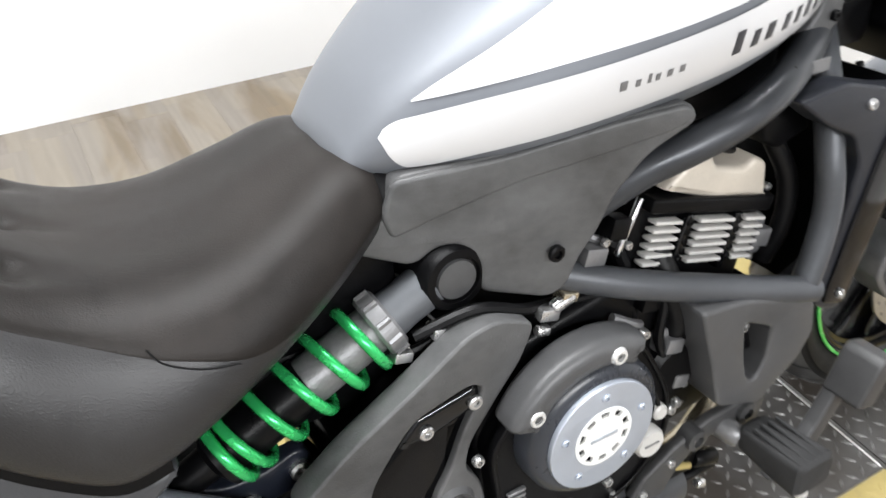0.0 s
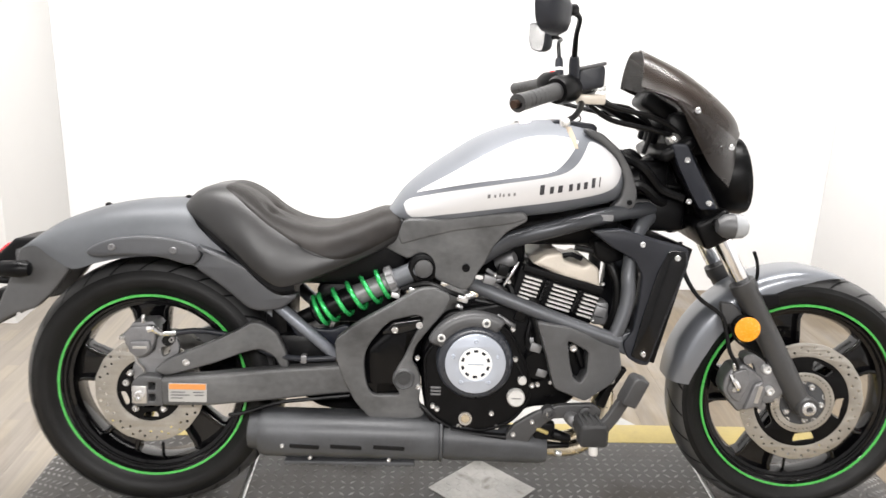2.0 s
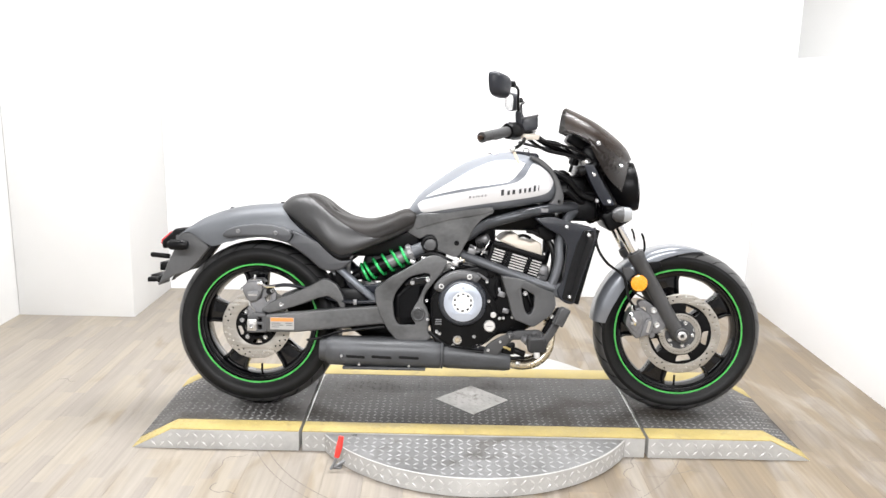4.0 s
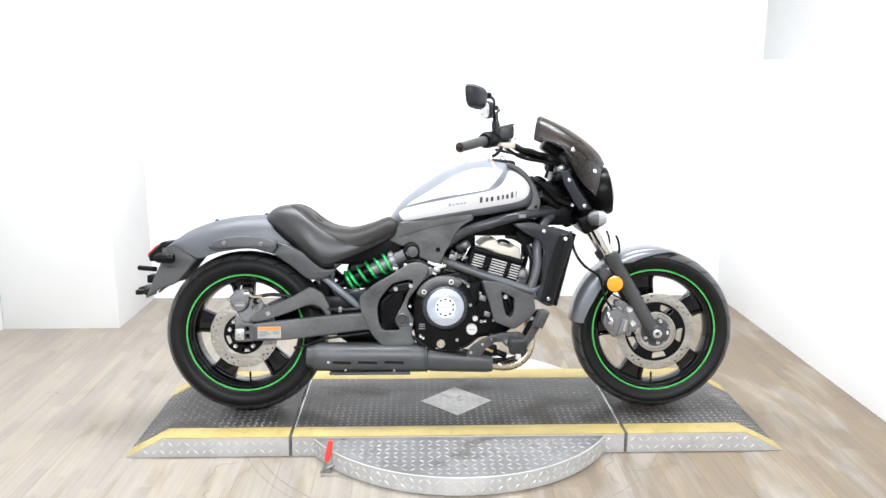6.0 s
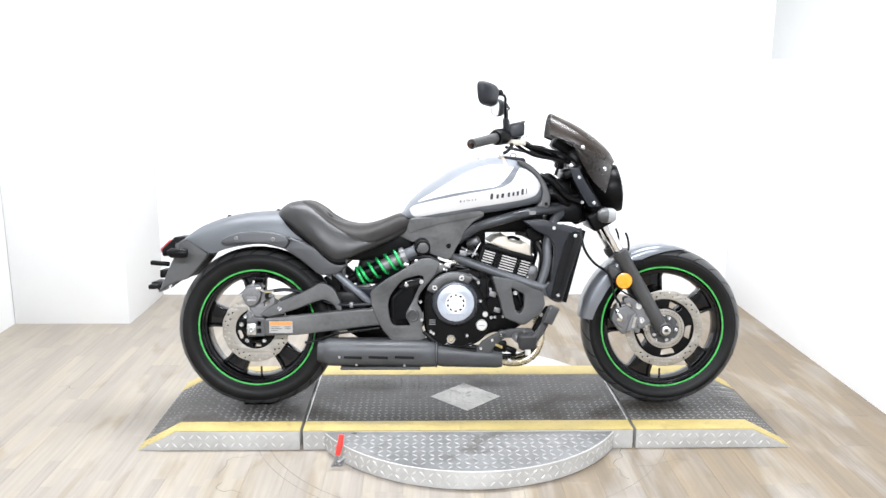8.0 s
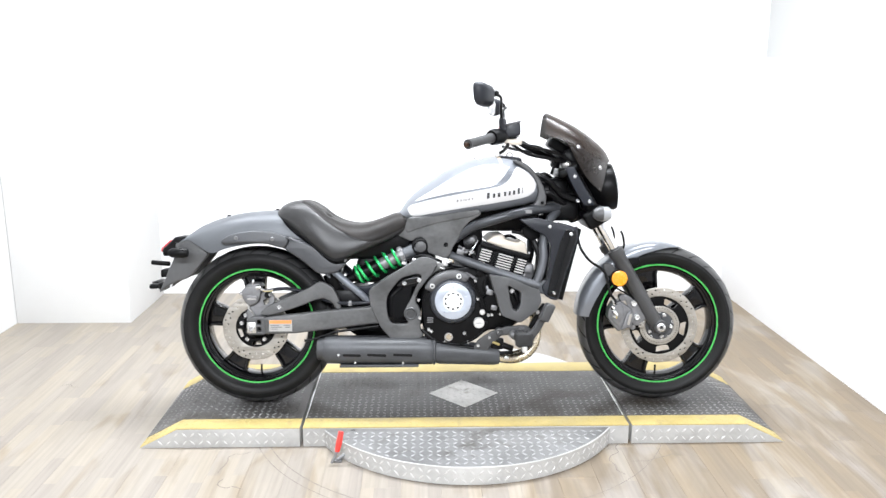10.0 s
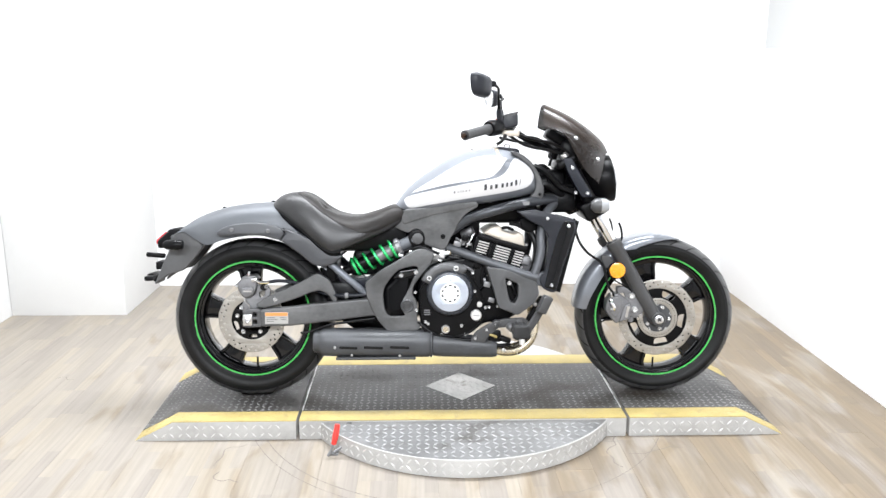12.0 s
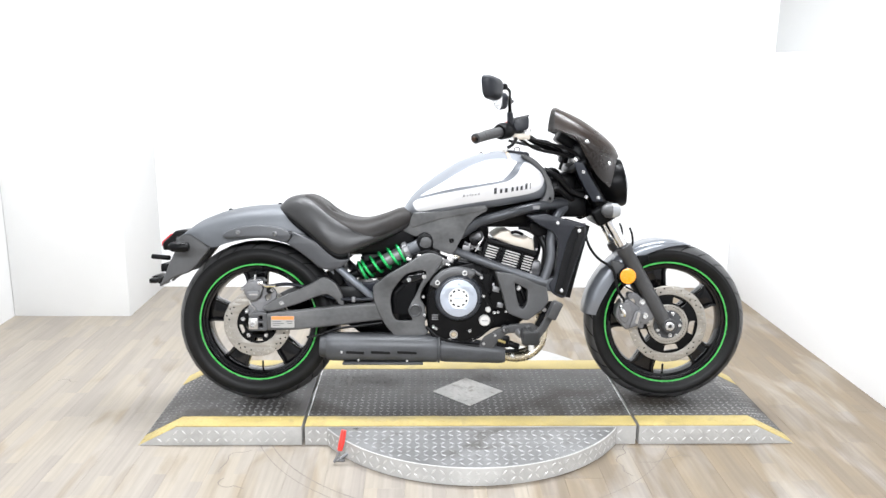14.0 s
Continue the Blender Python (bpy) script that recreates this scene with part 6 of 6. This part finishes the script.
# -- headlight, fairing, windscreen
lamp_m = pose(0.545, 0, 0.845, 0, 82, 0)
bowl = lathe([(-0.07, 0.0), (-0.07, 0.03), (-0.04, 0.066), (0.01, 0.086), (0.05, 0.092), (0.058, 0.088)], "z", n=40)
headlight = part("headlight", moved(bowl, lamp_m), SATIN_BLACK, B, "black bowl headlight")
part("bezel", moved(lathe([(0.050, 0.093), (0.062, 0.090), (0.064, 0.084), (0.058, 0.080)], "z", n=40), lamp_m), SATIN_BLACK, headlight)
part("lens", moved(lathe([(0.056, 0.083), (0.072, 0.06), (0.080, 0.03), (0.082, 0.0)], "z", n=40), lamp_m), CLEAR_LENS, headlight, "clear lens")
C = spline([(0.337, 0, 1.138), (0.440, 0, 1.092), (0.516, 0, 1.042), (0.570, 0, 0.990), (0.590, 0, 0.950)], 6)
Rg = spline([(0.325, -0.120, 1.056), (0.388, -0.142, 1.037), (0.450, -0.146, 1.006), (0.520, -0.124, 0.965), (0.572, -0.055, 0.938)], 6)
Ed = spline([(0.338, -0.126, 1.046), (0.400, -0.148, 1.018), (0.438, -0.158, 0.958), (0.480, -0.156, 0.890), (0.538, -0.128, 0.836)], 6)
rows = []
for c, r in zip(C, Rg):
    half = []
    for j in range(11):
        q = j / 10
        p = c.lerp(r, q)
        out = Vector((0.10, 0, 0.9)).normalized() * 0.018 * math.sin(math.pi * q)
        yy = r.y * math.sin(q * math.pi / 2) ** 0.9
        half.append(Vector((p.x, yy, c.z + (r.z - c.z) * (1 - math.cos(q * math.pi / 2)) ** 1.0)) + out * 0.5)
    rows.append([Vector((v.x, -v.y, v.z)) for v in reversed(half[1:])] + half)
part("windscreen", sheet(rows, 0.003), SCREEN, B, "smoked bronze fly screen", 60)
for s in (1, -1):
    rows = []
    for r, e in zip(Rg, Ed):
        row = []
        for j in range(7):
            q = j / 6
            p = r.lerp(e, q) + Vector((0.0, -0.010 * math.sin(math.pi * q), 0))
            row.append((p.x, p.y * s, p.z))
        rows.append(row)
    part("fairing_side", sheet(rows, 0.003), COWL, B, "dark bronze cowl side", 60)
bolts([(0.445, -0.153, 1.006), (0.530, -0.140, 0.927)], CHROME, 0.007, "cowl_bolt")
part("instrument", moved(box(-0.045, 0.045, -0.06, 0.06, -0.02, 0.02, 0.012, 3), pose(0.385, 0, 1.01, 0, 30, 0)), SATIN_BLACK, B)
part("fairing_core", box(0.40, 0.50, -0.085, 0.085, 0.90, 1.0, 0.02), SATIN_BLACK, B)
for s in (-1, 1):
    sg = part("front_signal", lathe([(0.50, 0.0), (0.50, 0.014), (0.515, 0.026), (0.535, 0.029), (0.538, 0.027)], "x", (0, s * 0.19, 0.757), 24), MATTE_GREY, B)
    part("lens", lathe([(0.536, 0.028), (0.556, 0.026), (0.566, 0.018), (0.569, 0.0)], "x", (0, s * 0.19, 0.757), 24), CLEAR_LENS, sg, "clear lens")
    part("stalk", rod((0.515, s * 0.12, 0.755), (0.515, s * 0.175, 0.757), 0.010), SATIN_BLACK, sg)

# -- handlebar and controls
# The bar is turned to the right, so its left half reaches further forward.
STEER = Matrix.Translation((0.385, 0, 0.96)) @ Matrix.Rotation(radians(-15.5), 4, Vector((-0.515, 0, 0.857))) @ Matrix.Translation((-0.385, 0, -0.96))


def control(name, bm, mat, parent, label="", sharp=38):
    if s > 0:
        moved(bm, STEER)
    return part(name, bm, mat, parent, label, sharp)


for s in (-1, 1):
    control("handlebar", tube([(0.012, s * 0.405, 0.999), (0.060, s * 0.345, 1.014), (0.125, s * 0.262, 1.034), (0.185, s * 0.185, 1.035), (0.26, s * 0.12, 1.0), (0.345, s * 0.06, 0.968), (0.385, s * 0.03, 0.962)], 0.0112, 14), SATIN_BLACK, B, "black pulled-back handlebar")
    grip = control("grip", tube([(0.012, s * 0.405, 0.999), (0.036, s * 0.375, 1.007), (0.060, s * 0.345, 1.014), (0.110, s * 0.281, 1.030)], [0.0180, 0.0162, 0.0165, 0.0180], 18), FORK_GREY, B, "ribbed dark grey rubber grip")
    for k in range(9):
        q = k / 8
        p = Vector((0.020, s * 0.395, 1.0015)).lerp(Vector((0.105, s * 0.288, 1.0285)), q)
        d = Vector((0.085, -s * 0.107, 0.027)).normalized()
        control("rib", tube([p - d * 0.003, p + d * 0.003], 0.0172, 14, smooth=1), FORK_GREY, grip)
    d = Vector((0.085, -s * 0.107, 0.027)).normalized()
    e = Vector((0.012, s * 0.405, 0.999))
    control("bar_end", tube([e - d * 0.014, e - d * 0.014, e - d * 0.012, e], [0.007, 0.0135, 0.0165, 0.0186], 18, smooth=1), SATIN_BLACK, grip)
    control("bar_hole", tube([e - d * 0.0145, e - d * 0.002], 0.0080, 14, smooth=1), COPPER, grip, "coppery hollow bar end")
    control("switch_housing", tube([(0.104, s * 0.288, 1.028), (0.112, s * 0.278, 1.031), (0.140, s * 0.243, 1.037), (0.150, s * 0.230, 1.037)], [0.026, 0.030, 0.029, 0.022], 18, smooth=1), SATIN_BLACK, B)
    if s < 0:
        lever = control("lever", tube([(0.170, -0.200, 1.016), (0.168, -0.235, 1.003), (0.148, -0.285, 0.982), (0.124, -0.316, 0.969)], [0.009, 0.007, 0.006, 0.006], 10), SATIN_BLACK, B, "black hand lever")
        part("ball_end", tube([(0.127, -0.312, 0.970), (0.123, -0.318, 0.968), (0.117, -0.325, 0.965), (0.113, -0.330, 0.963)], [0.005, 0.0095, 0.0095, 0.005], 10, smooth=1), BRIGHT, lever)
        part("hang_tag", sheet([[(0.122, -0.318, 0.958), (0.133, -0.318, 0.958)], [(0.130, -0.330, 0.938), (0.141, -0.330, 0.938)], [(0.139, -0.338, 0.916), (0.147, -0.338, 0.916)]], 0.001), TAG, lever, "buff card tag")
    else:
        control("lever", tube([(0.165, 0.205, 1.018), (0.165, 0.24, 1.008), (0.135, 0.30, 1.000), (0.095, 0.36, 0.992)], [0.009, 0.007, 0.006, 0.007], 10), CAST, B, "grey hand lever")
    control("riser", rod((0.375, s * 0.04, 0.925), (0.385, s * 0.04, 0.975), 0.017), SATIN_BLACK, B)
    mx, mz = (0.022, 0.017) if s > 0 else (0.012, -0.002)
    control("mirror_stem", tube([(0.148, s * 0.245, 1.045), (0.143, s * 0.262, 1.10), (0.137, s * 0.30, 1.138), (0.118 + mx, s * 0.36, 1.162 - mz), (0.092 + mx, s * 0.405, 1.170 - mz)], [0.007, 0.006, 0.0052, 0.005, 0.006], 10), SATIN_BLACK, B)
    control("stem_boot", tube([(0.149, s * 0.243, 1.040), (0.148, s * 0.247, 1.052), (0.144, s * 0.258, 1.088), (0.143, s * 0.262, 1.10)], [0.0125, 0.0118, 0.0112, 0.0095], 12, smooth=1), DARK_PLASTIC, B)
    # mirror head: a rounded shell with the glass facing back
    mm = Matrix.Translation((0.052 + mx, s * 0.440, 1.163 - mz)) @ Matrix.Rotation(radians(s * 32), 4, "Z")
    rings = []
    for x, f in ((-0.012, 0.80), (-0.010, 0.85), (0.004, 0.84), (0.016, 0.73), (0.024, 0.52), (0.028, 0.26)):
        ring = []
        for i in range(28):
            a = 2 * math.pi * i / 28
            cy, cz = math.copysign(abs(math.cos(a)) ** 0.55, math.cos(a)), math.copysign(abs(math.sin(a)) ** 0.55, math.sin(a))
            ring.append((x, (0.066 + 0.008 * cz) * cy * f, 0.046 * cz * f + 0.004 * cy * s))
        rings.append(ring)
    shell = control("mirror", moved(loft(rings), mm), DARK_PLASTIC, B, "black rectangular rear-view mirror", 50)
    gl = [(-0.0135, y * 0.9, z * 0.9) for _, y, z in rings[1]]
    bm = bmesh.new()
    bm.faces.new([bm.verts.new(p) for p in gl])
    bmesh.ops.solidify(bm, geom=bm.faces[:], thickness=0.001)
    control("mirror_glass", moved(bm, mm), MIRROR, shell, "mirror glass")
    control("knuckle", rod((0.073 + mx, s * 0.42, 1.168 - mz), (0.103 + mx, s * 0.40, 1.172 - mz), 0.011), SATIN_BLACK, shell)
s = 1
control("stem_band", rod((0.146, 0.252, 1.068), (0.1455, 0.254, 1.076), 0.0125, 12), WHITE_PLASTIC, B)
control("start_button", rod((0.128, 0.262, 1.058), (0.126, 0.262, 1.066), 0.007, 12), RED_GRIP, B, "red button")
part("bar_clamp", box(0.365, 0.405, -0.06, 0.06, 0.952, 0.985, 0.008), SATIN_BLACK, B)
mc = [(0.158, 1.045), (0.160, 1.078), (0.208, 1.090), (0.216, 1.082), (0.216, 1.042), (0.168, 1.032)]
reservoir = part("master_cylinder", slab([rounded(mc, 0.008)], -0.235, -0.180, 0.006, 3), DARK_PLASTIC, B, "black brake fluid reservoir")
part("lid", moved(box(-0.032, 0.032, -0.03, 0.03, -0.004, 0.004, 0.003), pose(0.186, -0.207, 1.084, 0, -13, 0)), MATTE_GREY, reservoir)
part("lever_tag", box(0.160, 0.222, -0.228, -0.208, 1.006, 1.027, 0.005), HEAD, B, "pale wrap round the lever pivot")
part("lever_pivot", joined(rod((0.165, -0.20, 1.015), (0.23, -0.17, 1.030), 0.009), rod((0.21, -0.17, 1.035), (0.232, -0.165, 1.048), 0.009)), BRIGHT, B)
for pts in ([(0.20, -0.19, 1.02), (0.27, -0.15, 1.0), (0.35, -0.13, 0.985), (0.42, -0.11, 0.95), (0.46, -0.09, 0.88)],
            [(0.19, -0.18, 1.01), (0.26, -0.13, 0.975), (0.36, -0.12, 0.955), (0.43, -0.10, 0.93), (0.47, -0.08, 0.85)],
            [(0.18, -0.19, 1.03), (0.24, -0.14, 1.01), (0.31, -0.10, 1.0), (0.37, -0.06, 0.96), (0.36, -0.05, 0.90)],
            [(0.19, 0.19, 1.02), (0.27, 0.15, 1.0), (0.35, 0.13, 0.985), (0.42, 0.11, 0.95), (0.46, 0.09, 0.88)]):
    part("control_cable", tube(pts, 0.006, 8), HOSE, B)

# -- the front end is turned slightly to the right
TURNED = Matrix.Translation((0.481, 0, 0.72)) @ Matrix.Rotation(radians(-3.5), 4, Vector((-0.515, 0, 0.857))) @ Matrix.Translation((-0.475, 0, -0.72))
FRONT_END = {"front_wheel", "fork_leg", "lower_triple_clamp", "upper_triple_clamp", "front_fender", "fender_bracket", "fender_stay", "side_reflector", "front_caliper", "sensor", "front_brake_hose",
             "sensor_wire", "headlight", "headlight_bracket", "windscreen", "fairing_side", "instrument", "fairing_core", "front_signal", "cowl_bolt", "clamp_bolt"}
for ob in list(bike.children):
    if ob.name.split(".")[0] in FRONT_END:
        ob.matrix_local = TURNED

# -- small fittings round the engine
for pts, r, mat in (([(-0.045, -0.130, 0.548), (-0.02, -0.135, 0.575), (0.005, -0.13, 0.600), (0.03, -0.125, 0.62)], 0.005, HOSE),
                    ([(0.05, -0.13, 0.545), (0.063, -0.14, 0.50), (0.045, -0.145, 0.474), (-0.01, -0.14, 0.52)], 0.0045, HOSE),
                    ([(0.09, -0.135, 0.56), (0.10, -0.145, 0.52), (0.092, -0.15, 0.47), (0.105, -0.15, 0.43)], 0.006, HOSE),
                    ([(0.13, -0.14, 0.50), (0.128, -0.15, 0.46), (0.14, -0.15, 0.42), (0.135, -0.145, 0.38)], 0.005, HOSE),
                    ([(-0.24, -0.10, 0.60), (-0.23, -0.11, 0.57), (-0.20, -0.115, 0.555), (-0.16, -0.12, 0.57)], 0.005, HOSE),
                    ([(0.06, -0.165, 0.43), (0.075, -0.17, 0.405), (0.082, -0.172, 0.385)], 0.0028, HOSE),
                    ([(0.20, -0.10, 0.68), (0.25, -0.11, 0.67), (0.285, -0.12, 0.645), (0.295, -0.12, 0.60)], 0.007, HOSE),
                    ([(0.02, -0.10, 0.60), (0.05, -0.11, 0.585), (0.06, -0.12, 0.56)], 0.009, SATIN_BLACK)):
    part("cable", tube(pts, r, 8), mat, B)
for x, y, z, sx, sz, mat in ((-0.060, -0.140, 0.560, 0.012, 0.007, BOLT), (-0.035, -0.140, 0.572, 0.010, 0.006, PIPE), (0.0, -0.135, 0.605, 0.014, 0.010, CAST), (0.03, -0.135, 0.628, 0.012, 0.012, SATIN_BLACK),
                             (0.112, -0.150, 0.452, 0.013, 0.010, CAST), (0.135, -0.150, 0.468, 0.010, 0.014, SATIN_BLACK), (0.128, -0.150, 0.392, 0.012, 0.009, CAST), (0.262, -0.125, 0.535, 0.014, 0.012, CAST),
                             (-0.215, -0.118, 0.560, 0.010, 0.006, BOLT), (-0.175, -0.122, 0.574, 0.009, 0.006, BOLT), (0.075, -0.145, 0.53, 0.013, 0.016, SATIN_BLACK)):
    part("connector", moved(box(-sx, sx, -0.010, 0.010, -sz, sz, 0.002), pose(x, y, z, 0, 15, 0)), mat, B)
bolts([(-0.02, -0.14, 0.590), (0.045, -0.138, 0.602), (0.012, -0.14, 0.618), (0.265, -0.125, 0.60), (0.245, -0.13, 0.515), (0.152, -0.140, 0.365), (0.165, -0.140, 0.372)], BOLT, 0.005, "fitting_bolt")

# ---- floor planks ----
PLANK_W = 0.135
rng = random.Random(7)
plank_meshes = []
for length in (0.9, 1.2, 1.5, 0.11, 0.22, 0.45, 0.7):
    bm = box(-PLANK_W / 2 + 0.00015, PLANK_W / 2 - 0.00015, 0.00015, length - 0.00015, -0.006, 0.0, 0.0004, 1)
    bmesh.ops.recalc_face_normals(bm, faces=bm.faces)
    me = bpy.data.meshes.new("plank")
    bm.to_mesh(me)
    bm.free()
    me.materials.append(PLANK)
    plank_meshes.append((length, me))
x = LEFT_X + PLANK_W / 2
while x < RIGHT_X:
    y = -2.3 - rng.random() * 0.8
    while y < BACK_Y:
        fits = [p for p in plank_meshes[:3] if y + p[0] < BACK_Y + 0.11]
        if not fits:
            # cut pieces close the row at the back wall
            fits = [p for p in plank_meshes[3:] if y + p[0] < BACK_Y + 0.112][-1:]
        length, me = rng.choice(fits)
        ob = new("plank", me)
        ob.parent = floor
        ob.location = (x, y, 0)
        y += length
    x += PLANK_W
rear = box(LEFT_X, RIGHT_X, FRONT_Y, -2.2, -0.0035, -0.0025, 0)
part("far_planks", rear, PLANK, floor)


# ---- marks on the floor ----
def floor_line(name, pts, width, mat, label):
    """A worn line in the floor's finish: a thin flat strip along the points."""
    line = spline([(a, b, 0) for a, b in pts], 5)
    verts, faces = [], []
    for k, q in enumerate(line):
        d = (line[min(k + 1, len(line) - 1)] - line[max(k - 1, 0)]).normalized()
        side = Vector((-d.y, d.x, 0)) * width * (0.35 + 0.65 * abs(math.sin(k * 1.7)))
        verts += [(q + side) + Vector((0, 0, 0.0006)), (q - side) + Vector((0, 0, 0.0006))]
        if k:
            faces.append((2 * k - 2, 2 * k - 1, 2 * k + 1, 2 * k))
    me = bpy.data.meshes.new(name)
    me.from_pydata(verts, [], faces)
    me.materials.append(mat)
    ob = new(name, me)
    ob.parent = floor
    return tagged(ob, label)


for r, a0, a1, w in ((0.80, 192, 262, 0.0022), (0.84, 200, 250, 0.0016), (0.80, 285, 335, 0.0016)):
    floor_line("scratch", [(tx + r * math.cos(radians(a)), ty + r * math.sin(radians(a))) for a in np.linspace(a0, a1, 14)], w, SCRATCH, "curved scratch worn by the turntable")
for cx, cy, size, seed in ((-0.86, -0.46, 0.10, 3), (-0.83, -0.50, 0.07, 5), (0.56, -0.50, 0.13, 8), (0.80, -0.36, 0.10, 11), (-1.75, 0.35, 0.05, 4)):
    r2 = random.Random(seed)
    pts, ang = [(cx, cy)], r2.uniform(0, 6)
    for k in range(7):
        ang += r2.uniform(-0.9, 0.9)
        pts.append((pts[-1][0] + size * 0.3 * math.cos(ang), pts[-1][1] + size * 0.3 * math.sin(ang)))
    floor_line("crack", pts, 0.0022, SCRATCH, "dark hairline crack")
